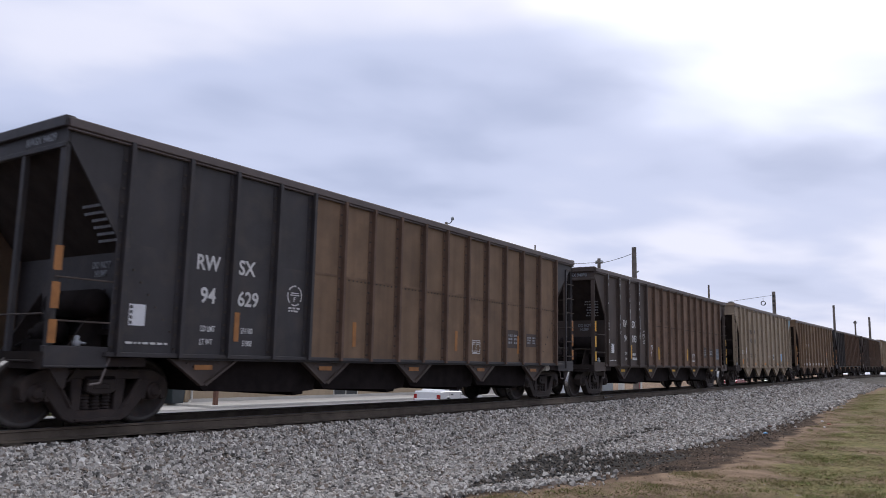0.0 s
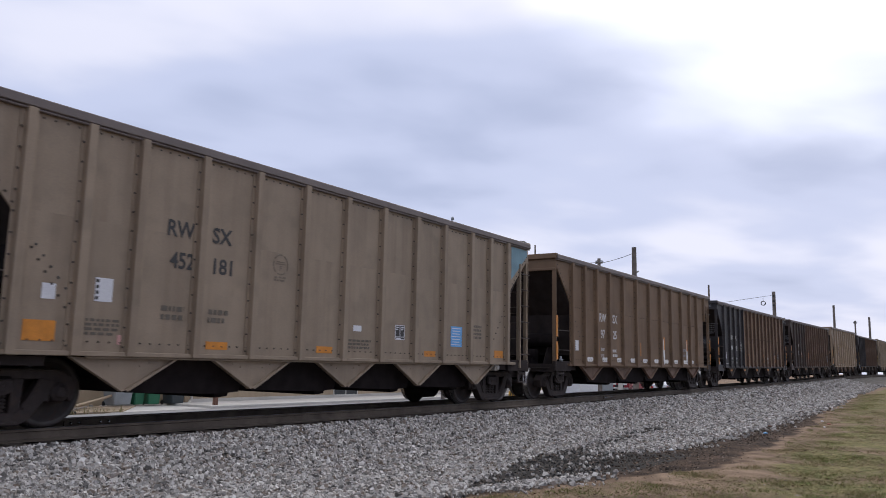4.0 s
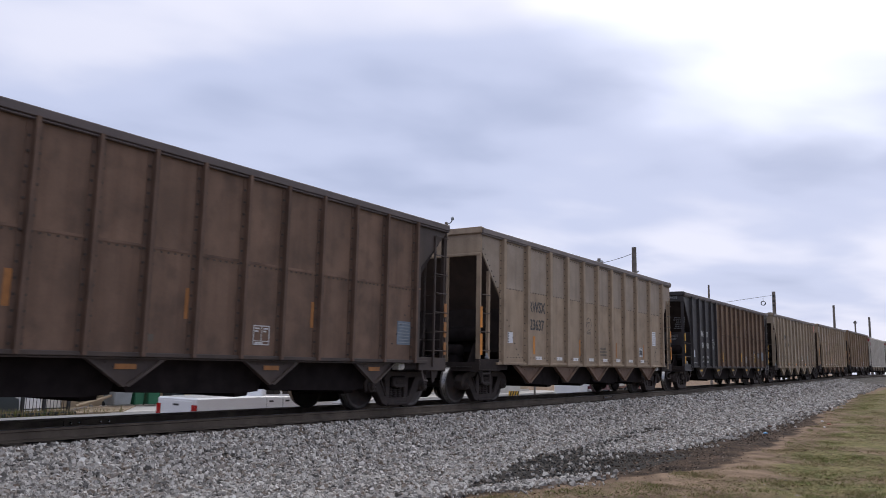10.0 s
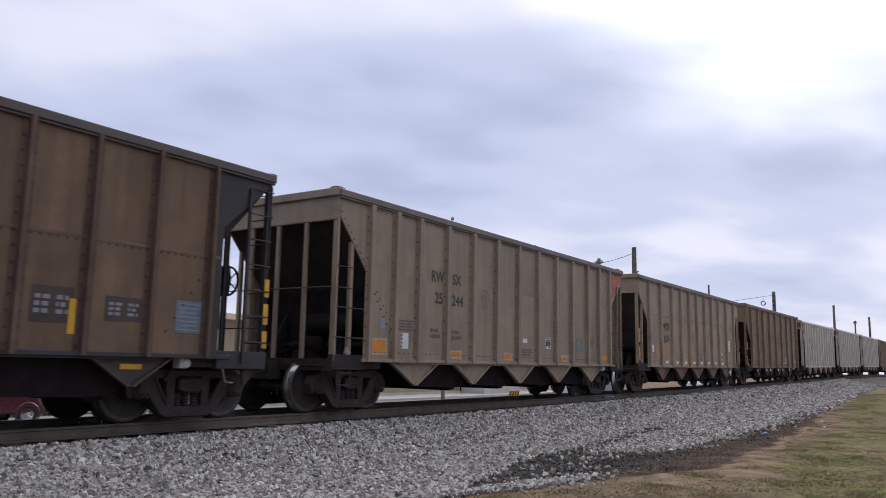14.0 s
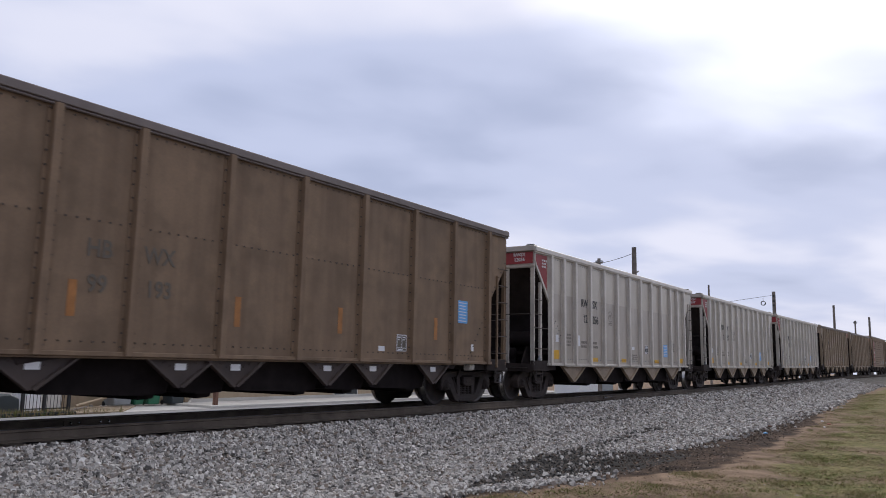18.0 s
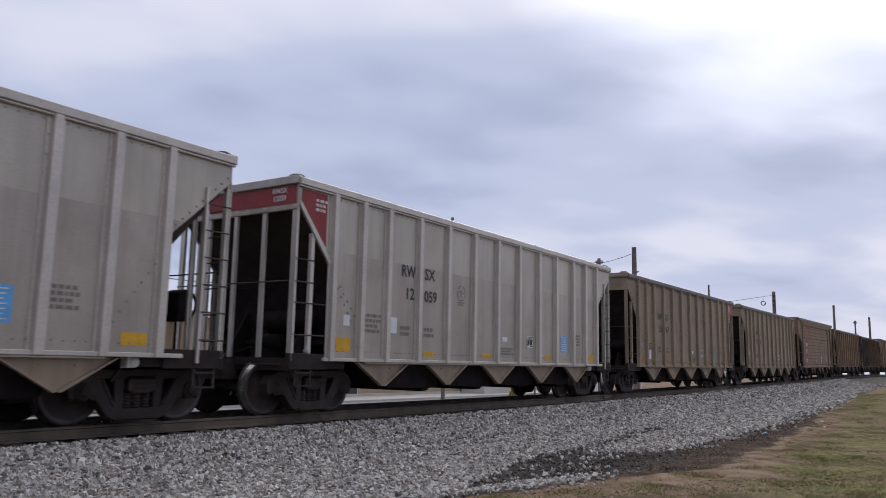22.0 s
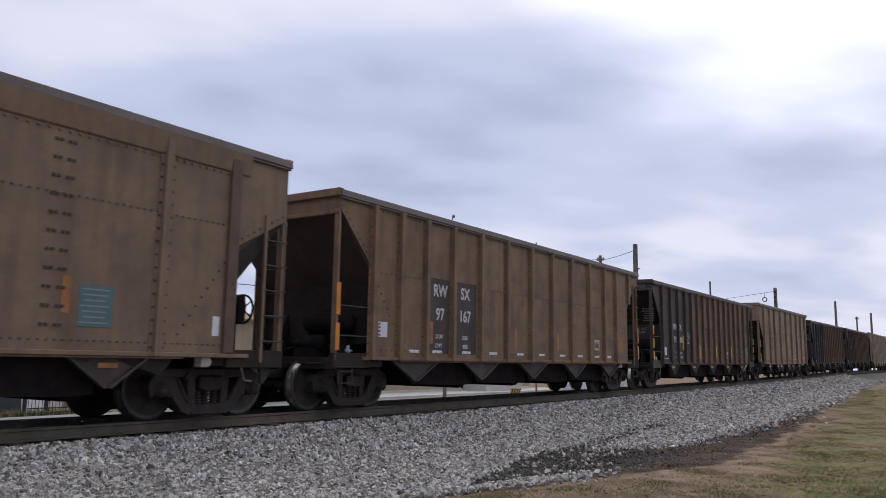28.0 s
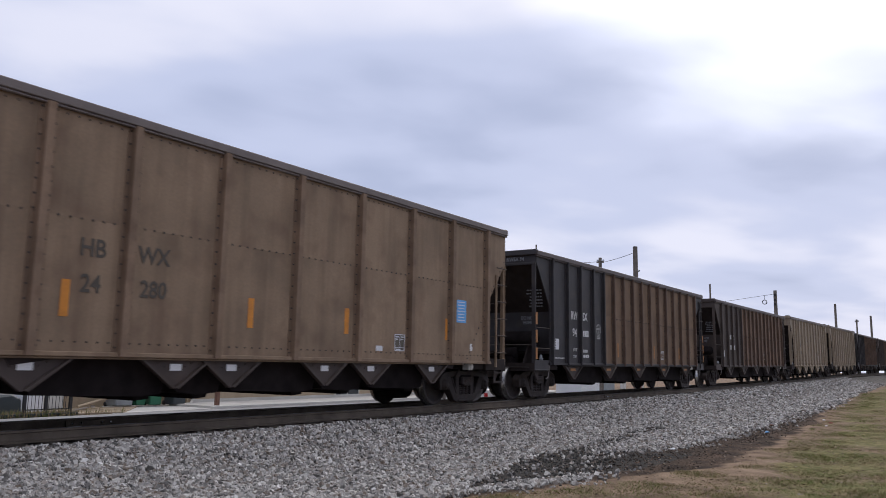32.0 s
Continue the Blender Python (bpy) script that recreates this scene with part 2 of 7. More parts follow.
mat("red_panel", (0.26, 0.026, 0.028), 0.55, 0, 0.15, 2, 30, 0.08, streak=0.2)
mat("orange_panel", (0.42, 0.085, 0.045), 0.6, 0, 0.2, 3, 30, 0.08, streak=0.3, stain=(0.25, 0.19, 0.13), stain_amount=0.6)
mat("signal_red", (0.42, 0.040, 0.036), 0.55, 0, 0.15, 2, 30, 0.08, streak=0.2)
mat("graffiti_pink", (0.27, 0.115, 0.125), 0.7, 0, 0.15, 4, 40, 0.05)
mat("faded_ochre", (0.30, 0.135, 0.035), 0.7, 0, 0.2, 4, 40, 0.05, streak=0.3)
mat("label_pink", (0.55, 0.30, 0.27), 0.6, 0, 0.1, 8, 80, 0.02)
mat("teal_panel", (0.17, 0.30, 0.36), 0.6, 0, 0.15, 3, 30, 0.08, streak=0.2)
mat("marker_orange", (0.62, 0.23, 0.025), 0.55, 0, 0.15, 6, 60, 0.05, streak=0.2)
mat("marker_yellow", (0.66, 0.36, 0.02), 0.55, 0, 0.12, 6, 60, 0.05, streak=0.2)
mat("marker_faded", (0.36, 0.15, 0.04), 0.6, 0, 0.2, 6, 60, 0.05, streak=0.3)
mat("stencil_white", (0.62, 0.61, 0.60), 0.6, 0, 0.12, 8, 80, 0.03, streak=0.2)
mat("stencil_dark", (0.042, 0.040, 0.040), 0.6, 0, 0.12, 8, 80, 0.03)
mat("stencil_faint", (0.125, 0.105, 0.082), 0.7, 0, 0.1, 8, 80, 0.03)
mat("stencil_mid", (0.082, 0.068, 0.054), 0.7, 0, 0.15, 8, 80, 0.03)
mat("chord_grey", (0.170, 0.140, 0.130), 0.6, 0.1, 0.15, 1.5, 40, 0.1, streak=0.2)
mat("stencil_ghost", (0.185, 0.148, 0.112), 0.7, 0, 0.1, 8, 80, 0.03)
mat("scraped", (0.42, 0.36, 0.30), 0.6, 0.1, 0.2, 8, 60, 0.05)
mat("stencil_soft", (0.20, 0.175, 0.15), 0.7, 0, 0.1, 8, 80, 0.03)
mat("chord_dark", (0.104, 0.082, 0.078), 0.6, 0.1, 0.2, 1.5, 40, 0.1)
mat("label_white", (0.68, 0.68, 0.70), 0.5, 0, 0.06, 8, 80, 0.02)
mat("label_blue", (0.12, 0.38, 0.74), 0.5, 0, 0.08, 8, 80, 0.02)
mat("label_teal", (0.088, 0.155, 0.150), 0.5, 0, 0.1, 8, 80, 0.02)
mat("label_faded", (0.13, 0.165, 0.20), 0.6, 0, 0.2, 5, 60, 0.02, streak=0.3)
mat("label_grey", (0.24, 0.25, 0.27), 0.5, 0, 0.1, 8, 80, 0.02)
mat("reflector", (0.72, 0.71, 0.70), 0.35, 0, 0.06, 8, 80, 0.02)
mat("cast_iron", (0.034, 0.024, 0.021), 0.75, 0.1, 0.3, 5, 40, 0.3, stain=(0.062, 0.038, 0.028), stain_amount=0.5, each=0.2)
# dirt, with the shade of the recessed car ends and platforms worked in
mat("shaded_grime", (0.036, 0.028, 0.026), 0.9, 0, 0.3, 3, 40, 0.2, stain=(0.04, 0.028, 0.022), stain_amount=0.5, spec=0.2)
# iron under and between the cars, its deep shade put into the colour
mat("shaded_iron", (0.018, 0.014, 0.014), 0.95, 0, 0.3, 4, 40, 0.2, each=0.1, spec=0.1)
mat("wheel_iron", (0.046, 0.036, 0.032), 0.7, 0.2, 0.3, 6, 40, 0.2, stain=(0.085, 0.035, 0.02), stain_amount=0.4)
mat("tread_steel", (0.40, 0.385, 0.37), 0.3, 1.0, 0.08, 6, 60, 0.03)
mat("rim_steel", (0.070, 0.060, 0.055), 0.5, 0.4, 0.2, 6, 60, 0.05)
mat("rail_steel", (0.150, 0.116, 0.086), 0.85, 0.0, 0.25, 3, 40, 0.15, stain=(0.09, 0.066, 0.05), stain_amount=0.5)
mat("railhead", (0.20, 0.19, 0.185), 0.5, 0.7, 0.1, 3, 60, 0.05)
mat("tie_wood", (0.095, 0.076, 0.060), 0.95, 0, 0.35, 3, 30, 0.4, each=0.25, spec=0.2)
mat("pole_wood", (0.17, 0.145, 0.125), 0.85, 0, 0.3, 2, 30, 0.3, streak=0.4)
mat("asphalt", (0.27, 0.262, 0.255), 0.9, 0, 0.15, 0.4, 60, 0.2)
mat("concrete", (0.50, 0.475, 0.44), 0.9, 0, 0.12, 0.8, 30, 0.15)
mat("stucco", (0.40, 0.31, 0.21), 0.9, 0, 0.08, 0.6, 40, 0.2, streak=0.2)
mat("pale_wall", (0.60, 0.57, 0.52), 0.9, 0, 0.08, 0.8, 40, 0.15, streak=0.15)
mat("roof_red", (0.30, 0.105, 0.07), 0.8, 0, 0.15, 1.0, 20, 0.2)
mat("bin_green", (0.02, 0.13, 0.065), 0.5, 0, 0.1, 3, 30, 0.05)
mat("bin_grey", (0.26, 0.28, 0.29), 0.55, 0, 0.1, 3, 30, 0.05)
mat("bin_dark", (0.035, 0.045, 0.05), 0.5, 0, 0.1, 3, 30, 0.05)
mat("fence_iron", (0.03, 0.028, 0.028), 0.6, 0.2, 0.2, 3, 30, 0.05)
mat("post_rust", (0.15, 0.075, 0.05), 0.8, 0, 0.25, 3, 30, 0.1)
mat("car_white", (0.72, 0.72, 0.73), 0.3, 0, 0.03, 1, 40, 0, coat=0.6, speck=0.0)
mat("car_red", (0.24, 0.018, 0.028), 0.3, 0.2, 0.05, 1, 40, 0, coat=0.7, speck=0.0)
mat("car_maroon", (0.085, 0.010, 0.022), 0.3, 0.2, 0.05, 1, 40, 0, coat=0.7, speck=0.0)
# bolt heads wear the body paint; this darker tone paints in their shading
mat("bolt_shaded", (0.065, 0.052, 0.043), 0.7, 0.2, 0.2, 8, 60, 0)
mat("car_silver", (0.56, 0.545, 0.515), 0.35, 0.1, 0.05, 1, 40, 0, coat=0.6, speck=0.0)
mat("tyre", (0.018, 0.018, 0.018), 0.85, 0, 0.2, 8, 60, 0.1)
mat("rim", (0.5, 0.5, 0.5), 0.3, 0.8, 0.1, 8, 60, 0)
mat("trim_black", (0.02, 0.02, 0.022), 0.5, 0, 0.1, 8, 60, 0)
mat("lamp_red", (0.35, 0.01, 0.01), 0.25, 0, 0.05, 8, 60, 0, coat=0.5)
mat("lamp_clear", (0.75, 0.75, 0.75), 0.15, 0, 0.05, 8, 60, 0, coat=0.5)
mat("wire", (0.03, 0.03, 0.032), 0.7, 0, 0.1, 3, 30, 0)
M["car_glass"] = glass_material("car_glass", (0.012, 0.014, 0.016))
M["window_glass"] = glass_material("window_glass", (0.03, 0.035, 0.04), 0.1)
M["ballast"] = stones_material("ballast", (0.115, 0.105, 0.096), (0.78, 0.735, 0.68), (0.98, 0.945, 0.90))
M["clods"] = stones_material("clods", (0.05, 0.036, 0.027), (0.10, 0.072, 0.053), (0.19, 0.15, 0.12))
M["leaf_litter"] = stones_material("leaf_litter", (0.16, 0.085, 0.05), (0.36, 0.26, 0.17), (0.62, 0.55, 0.46))
M["cinders"] = stones_material("cinders", (0.03, 0.028, 0.026), (0.075, 0.070, 0.065), (0.28, 0.26, 0.24))


# ---------------------------------------------------------------- mesh tools
def box(bm, x0, x1, y0, y1, z0, z1):
    v = [bm.verts.new((x, y, z)) for x in (x0, x1) for y in (y0, y1) for z in (z0, z1)]
    for q in ((0, 1, 3, 2), (4, 6, 7, 5), (0, 4, 5, 1), (2, 3, 7, 6), (0, 2, 6, 4), (1, 5, 7, 3)):
        bm.faces.new([v[i] for i in q])
    return v


def prism(bm, pts, a, b, axis="y"):
    """A polygon pulled from a to b. axis y: points are (x, z); x: (y, z); z: (x, y)."""
    def at(p, d):
        return {"y": (p[0], d, p[1]), "x": (d, p[0], p[1]), "z": (p[0], p[1], d)}[axis]
    lo, hi = [bm.verts.new(at(p, a)) for p in pts], [bm.verts.new(at(p, b)) for p in pts]
    bm.faces.new(lo)
    bm.faces.new(hi[::-1])
    for i in range(len(pts)):
        j = (i + 1) % len(pts)
        bm.faces.new((lo[j], lo[i], hi[i], hi[j]))


def rod(bm, p0, p1, r, n=8, r1=None):
    p0, p1 = Vector(p0), Vector(p1)
    q = (p1 - p0).to_track_quat("Z", "Y").to_matrix()
    r1 = r if r1 is None else r1
    lo, hi = [], []
    for i in range(n):
        d = Vector((math.cos(2 * math.pi * i / n), math.sin(2 * math.pi * i / n), 0))
        lo.append(bm.verts.new(p0 + q @ (d * r)))
        hi.append(bm.verts.new(p1 + q @ (d * r1)))
    bm.faces.new(lo[::-1])
    bm.faces.new(hi)
    for i in range(n):
        bm.faces.new((lo[i], lo[(i + 1) % n], hi[(i + 1) % n], hi[i]))


def lathe(bm, prof, n=24, axis="y", at=(0, 0, 0), mats=None):
    """A closed profile of (radius, offset) turned about an axis through at."""
    rings = []
    for i in range(n):
        c, s = math.cos(2 * math.pi * i / n), math.sin(2 * math.pi * i / n)
        ring = []
        for r, o in prof:
            p = {"y": (r * c, o, r * s), "z": (r * c, r * s, o), "x": (o, r * c, r * s)}[axis]
            ring.append(bm.verts.new((p[0] + at[0], p[1] + at[1], p[2] + at[2])))
        rings.append(ring)
    k = len(prof)
    for i in range(n):
        a_, b_ = rings[i], rings[(i + 1) % n]
        for j in range(k - 1):
            if prof[j][0] < 1e-6 and prof[j + 1][0] < 1e-6:
                continue
            f = bm.faces.new((a_[j], a_[j + 1], b_[j + 1], b_[j]))
            f.smooth = True
            if mats:
                f.material_index = mats[j]


def finish(bm, bevel=0.0, seg=1, flip=True):
    bmesh.ops.remove_doubles(bm, verts=bm.verts, dist=1e-5)
    if flip:
        bmesh.ops.recalc_face_normals(bm, faces=bm.faces)
    if bevel:
        bmesh.ops.bevel(bm, geom=[e_ for e_ in bm.edges if len(e_.link_faces) == 2 and e_.calc_face_angle(0) > 0.6], offset=bevel, segments=seg, affect="EDGES")
    return bm


def mesh_of(name, bm, *mats):
    me = bpy.data.meshes.new(name)
    bm.to_mesh(me)
    bm.free()
    for m in mats:
        me.materials.append(M[m])
    return me


def put(name, me, parent=None, label="", m=None):
    ob = new(name, me)
    if parent:
        ob.parent = parent
    if m is not None:
        ob.matrix_basis = m
    if label:
        tagged(ob, label)
    return ob


def part(name, bm, material_name, parent=None, label="", m=None, bevel=0.0):
    mats = (material_name,) if isinstance(material_name, str) else material_name
    return put(name, mesh_of(name, finish(bm, bevel), *mats), parent, label, m)


KEPT = {}


def kept(key, name, make, *mats, bevel=0.0):
    """One mesh for all alike pieces."""
    k = (key, mats)
    if k not in KEPT:
        bm = bmesh.new()
        make(bm)
        KEPT[k] = mesh_of(name, finish(bm, bevel), *mats)
    return KEPT[k]


def lettering(text, size, material_name, squeeze=1.0):
    """A flat mesh of letters in the built-in font, centred, standing upright and facing -y."""
    k = ("text", text, size, material_name, squeeze)
    if k in KEPT:
        return KEPT[k]
    cu = bpy.data.curves.new("lettering", "FONT")
    cu.body, cu.size, cu.align_x, cu.align_y, cu.extrude, cu.resolution_u = text, size, "CENTER", "CENTER", 0.0015, 3
    cu.offset = 0.02 * size
    ob = bpy.data.objects.new("lettering", cu)
    scene.collection.objects.link(ob)
    dg = bpy.context.evaluated_depsgraph_get()
    me = bpy.data.meshes.new_from_object(ob.evaluated_get(dg))
    bpy.data.objects.remove(ob)
    me.transform(Matrix.Diagonal((squeeze, 1, 1, 1)))
    me.transform(Matrix.Rotation(radians(90), 4, "X"))
    me.materials.clear()
    me.materials.append(M[material_name])
    KEPT[k] = me
    return me


# ---------------------------------------------------------------- ground
def along(x, *pts):
    """A line through points (x, value)."""
    for (xa, va), (xb, vb) in zip(pts, pts[1:]):
        if x < xb:
            return va + (vb - va) * max(0.0, (x - xa) / (xb - xa))
    return pts[-1][1]


def ground_z(x, y):
    """Height of the ground sheet: grass bank, ballast bed, then down to the street."""
    d = line_y(x) - y
    base = line_z(x)
    if d >= 0:      # the camera's side
        z = along(d, (1.5, -0.205), (2.2, -0.40), (3.2, -0.60), (4.2, -0.65))
        if d > 5.6:
            z += 0.10 * min(1, (d - 5.6) / 1.5) + 0.012 * max(0, d - 7)
    else:
        d = -d
        z = -0.205 if d < 1.6 else -0.205 - 0.45 * (d - 1.6)
        z = max(z, -1.57 - base)
    return z + base


def mix_ground():
    """Earth, gravel dust and turf, by the distance from the track."""
    m = bpy.data.materials.new("ground_soil")
    m.use_nodes = True
    n, l = m.node_tree.nodes, m.node_tree.links
    b = n["Principled BSDF"]
    co = n.new("ShaderNodeTexCoord")
    at = n.new("ShaderNodeAttribute")
    at.attribute_name = "turf"
    at2 = n.new("ShaderNodeAttribute")
    at2.attribute_name = "mud"
    at3 = n.new("ShaderNodeAttribute")
    at3.attribute_name = "wet"
    at4 = n.new("ShaderNodeAttribute")
    at4.attribute_name = "lush"

    def nz(s, d):
        t = n.new("ShaderNodeTexNoise")
        t.inputs["Scale"].default_value, t.inputs["Detail"].default_value = s, d
        l.new(co.outputs["Object"], t.inputs["Vector"])
        return t.outputs["Fac"]

    def mr(v, lo, hi, a=0.0, c=1.0):
        r = n.new("ShaderNodeMapRange")
        for key, x in (("From Min", lo), ("From Max", hi), ("To Min", a), ("To Max", c)):
            r.inputs[key].default_value = x
        l.new(v, r.inputs["Value"])
        return r.outputs[0]

    def mx(f, a, c, kind="MIX"):
        q = n.new("ShaderNodeMix")
        q.data_type, q.blend_type = "RGBA", kind
        for key, v in (("Factor", f), ("A", a), ("B", c)):
            if hasattr(v, "links"):
                l.new(v, q.inputs[key])
            elif key == "Factor":
                q.inputs[key].default_value = v
            else:
                q.inputs[key].default_value = (*v, 1)
        return q.outputs["Result"]

    def op(kind, a, c):
        q = n.new("ShaderNodeMath")
        q.operation = kind
        for i, v in enumerate((a, c)):
            if hasattr(v, "links"):
                l.new(v, q.inputs[i])
            else:
                q.inputs[i].default_value = v
        return q.outputs[0]

    gravel = mx(mr(nz(26, 5), 0.35, 0.65), (0.06, 0.054, 0.048), (0.27, 0.245, 0.215))
    mud = mx(mr(nz(2.6, 6), 0.32, 0.68), (0.034, 0.024, 0.018), (0.105, 0.070, 0.050))
    mud = mx(mr(op("ADD", at3.outputs["Fac"], mr(nz(3.0, 6), 0.2, 0.8, -0.35, 0.35)), 0.35, 0.65), mud, mx(mr(nz(9, 5), 0.35, 0.65), (0.030, 0.027, 0.025), (0.070, 0.062, 0.055)))
    dry = mx(mr(nz(2.3, 7), 0.33, 0.67), (0.150, 0.100, 0.068), (0.325, 0.230, 0.158))
    green = mx(mr(nz(7, 6), 0.33, 0.67), (0.105, 0.108, 0.040), (0.285, 0.235, 0.110))
    turf = mx(mr(op("ADD", at4.outputs["Fac"], mr(nz(0.9, 7), 0.25, 0.75, -0.95, 0.55)), 0.35, 0.85), dry, green)
    t = mr(op("ADD", at.outputs["Fac"], mr(nz(1.6, 6), 0.2, 0.8, -0.32, 0.32)), 0.42, 0.58)
    u = mr(op("ADD", at2.outputs["Fac"], mr(nz(1.1, 6), 0.2, 0.8, -0.35, 0.35)), 0.40, 0.62)
    col = mx(u, gravel, mud)
    col = mx(t, col, turf)
    col = mx(0.55, col, mx(mr(nz(60, 4), 0.25, 0.75), (0.55, 0.55, 0.55), (1.3, 1.3, 1.3)), "MULTIPLY")
    l.new(col, b.inputs["Base Color"])
    b.inputs["Roughness"].default_value = 0.95
    b.inputs["Specular IOR Level"].default_value = 0.1
    bp = n.new("ShaderNodeBump")
    bp.inputs["Strength"].default_value, bp.inputs["Distance"].default_value = 0.8, 0.05
    l.new(nz(22, 7), bp.inputs["Height"])
    l.new(bp.outputs[0], b.inputs["Normal"])
    return m


M["ground_soil"] = mix_ground()


def smooth(a, b, v):
    t = min(1, max(0, (v - a) / (b - a)))
    return t * t * (3 - 2 * t)


def gravel_edge(x):
    return along(x, (7.2, 6.0), (8.2, 5.35), (9.0, 4.9), (9.6, 4.68), (10.3, 4.42), (11.2, 4.6), (12.4, 5.1), (13.9, 5.45), (14.6, 5.12), (15.6, 4.8), (19.8, 4.72), (23, 4.7), (28, 4.9), (36, 5.1), (54, 6.1), (110, 6.6))


def turf_edge(x):
    return along(x, (8, 5.2), (9, 4.65), (10.3, 4.3), (11.1, 3.85), (12.3, 3.42), (15, 3.32), (19.4, 3.5), (25, 3.75), (30, 4.35), (40, 4.95), (54, 5.85), (110, 6.3))


def turf_at(x, y):
    """1 on the grass bank, 0 on the gravel."""
    edge = turf_edge(x) + 0.1 * math.sin(x * 1.7 + 0.6)
    return max(smooth(edge + 0.5, edge - 0.5, y), smooth(15.5, 17.5, y))


def tongue_at(x, y):
    """Wet coal dust washed out over the gravel: a broad pool and a thin arm."""
    x, y = x + 0.35, y + 0.06
    lo = along(x, (8.7, 5.45), (9.8, 5.3), (10.3, 5.0), (11.0, 4.62), (12.0, 4.2), (16, 4.0))
    hi = along(x, (8.7, 5.5), (9.1, 5.65), (10.0, 5.9), (11.6, 6.35), (13.4, 6.62), (14.6, 6.55), (15.6, 5.9), (16.4, 5.2))
    pool = smooth(-0.1, 0.22, min(y - lo, hi - y)) * smooth(8.5, 9.3, x) * smooth(16.2, 13.6, x)
    mid = along(x, (13.0, 6.2), (16.7, 6.58), (19.4, 6.95), (21.5, 7.1), (25, 7.0))
    arm = smooth(0.42, 0.10, abs(y - mid)) * smooth(12.5, 14.5, x) * smooth(26, 21, x)
    dull = 0.45 * smooth(1.0, 0.2, abs(y - 8.6)) * smooth(30, 38, x) * smooth(75, 60, x)
    return max(pool, 0.72 * arm, dull)


def mud_at(x, y):
    """Bare earth below the stones and in the belt between gravel and grass."""
    bed = 1.4 * smooth(1.55, 1.3, abs(line_y(x) - y))      # coal dust between the ties
    return max(0.95 * smooth(70, 36, x), bed)


def lush_at(x, y):
    """Where the grass is green."""
    return smooth(9.0, 13.5, x + 0.8 * (4 - y)) * smooth(0.1, 1.2, turf_edge(x) - y)


xs = [-400, -150, -60, -30, -15] + [-8 + 0.5 * i for i in range(28)] + [6 + 0.25 * i for i in range(96)] + [30 + 0.5 * i for i in range(24)] + [42 + 2 * i for i in range(36)] + [120, 140, 170, 220, 300, 450, 700, 1500]
ys = [-600, -200, -80, -40, -20, -10, -5, -2, 0, 1] + [1.5 + 0.15 * i for i in range(40)] + [7.5 + 0.25 * i for i in range(36)] + [17, 18, 19, 21, 24, 27, 30, 34, 40, 60, 100, 200, 500, 1500]
bm = bmesh.new()
grid = [[bm.verts.new((x, y, ground_z(x, y) + (0.02 * noise.noise(Vector((x * 0.9, y * 0.9, 0))) if -10 < x < 60 and 0 < y < 9 else 0))) for y in ys] for x in xs]
for i in range(len(xs) - 1):
    for j in range(len(ys) - 1):
        bm.faces.new((grid[i][j], grid[i + 1][j], grid[i + 1][j + 1], grid[i][j + 1])).smooth = True
me = mesh_of("ground", bm, "ground_soil")
for k in ("turf", "mud", "wet", "lush"):
    me.attributes.new(k, "FLOAT", "POINT")
a1, a2, a3, a4 = me.attributes["turf"], me.attributes["mud"], me.attributes["wet"], me.attributes["lush"]
for i, v in enumerate(me.vertices):
    a1.data[i].value = turf_at(v.co.x, v.co.y)
    a2.data[i].value = mud_at(v.co.x, v.co.y)
    a3.data[i].value = max(tongue_at(v.co.x, v.co.y), 0.75 * smooth(1.9, 1.4, abs(line_y(v.co.x) - v.co.y)))
    a4.data[i].value = lush_at(v.co.x, v.co.y)
tagged(put("ground", me), "dry grass bank, bare earth and gravel beside the railway", "ground", kind="structure")


# loose ballast stones: squared, crooked lumps
def scatter_stones(name, label, spots, mat_name, seed):
    r = np.random.RandomState(seed)
    p = np.array(spots)
    n = len(p)
    cube = np.array([(x, y, z) for x in (-1, 1) for y in (-1, 1) for z in (-1, 1)], float)
    v = cube[None] * r.uniform(0.45, 1.15, (n, 8, 3)) * np.sort(r.uniform(0.5, 1.4, (n, 1, 3)))
    q = r.normal(size=(n, 4))
    q /= np.linalg.norm(q, axis=1)[:, None]
    w, x, y, z = q.T
    rot = np.stack((1 - 2 * (y * y + z * z), 2 * (x * y - z * w), 2 * (x * z + y * w), 2 * (x * y + z * w), 1 - 2 * (x * x + z * z), 2 * (y * z - x * w),
                    2 * (x * z - y * w), 2 * (y * z + x * w), 1 - 2 * (x * x + y * y)), 1).reshape(n, 3, 3)
    v = np.einsum("nij,nkj->nki", rot, v) * p[:, None, 3:4] + p[:, None, :3]
    f = np.array([(0, 1, 3, 2), (4, 6, 7, 5), (0, 4, 5, 1), (2, 3, 7, 6), (0, 2, 6, 4), (1, 5, 7, 3)])
    f = (f[None] + 8 * np.arange(n)[:, None, None]).reshape(-1)
    me = bpy.data.meshes.new(name)
    me.vertices.add(8 * n)
    me.vertices.foreach_set("co", v.reshape(-1))
    me.loops.add(len(f))
    me.loops.foreach_set("vertex_index", f)
    me.polygons.add(6 * n)
    me.polygons.foreach_set("loop_start", np.arange(0, len(f), 4))
    me.polygons.foreach_set("use_smooth", np.zeros(6 * n, bool))
    me.update(calc_edges=True)
    me.materials.append(M[mat_name])
    return tagged(put(name, me), label, "gravel", kind="stuff")


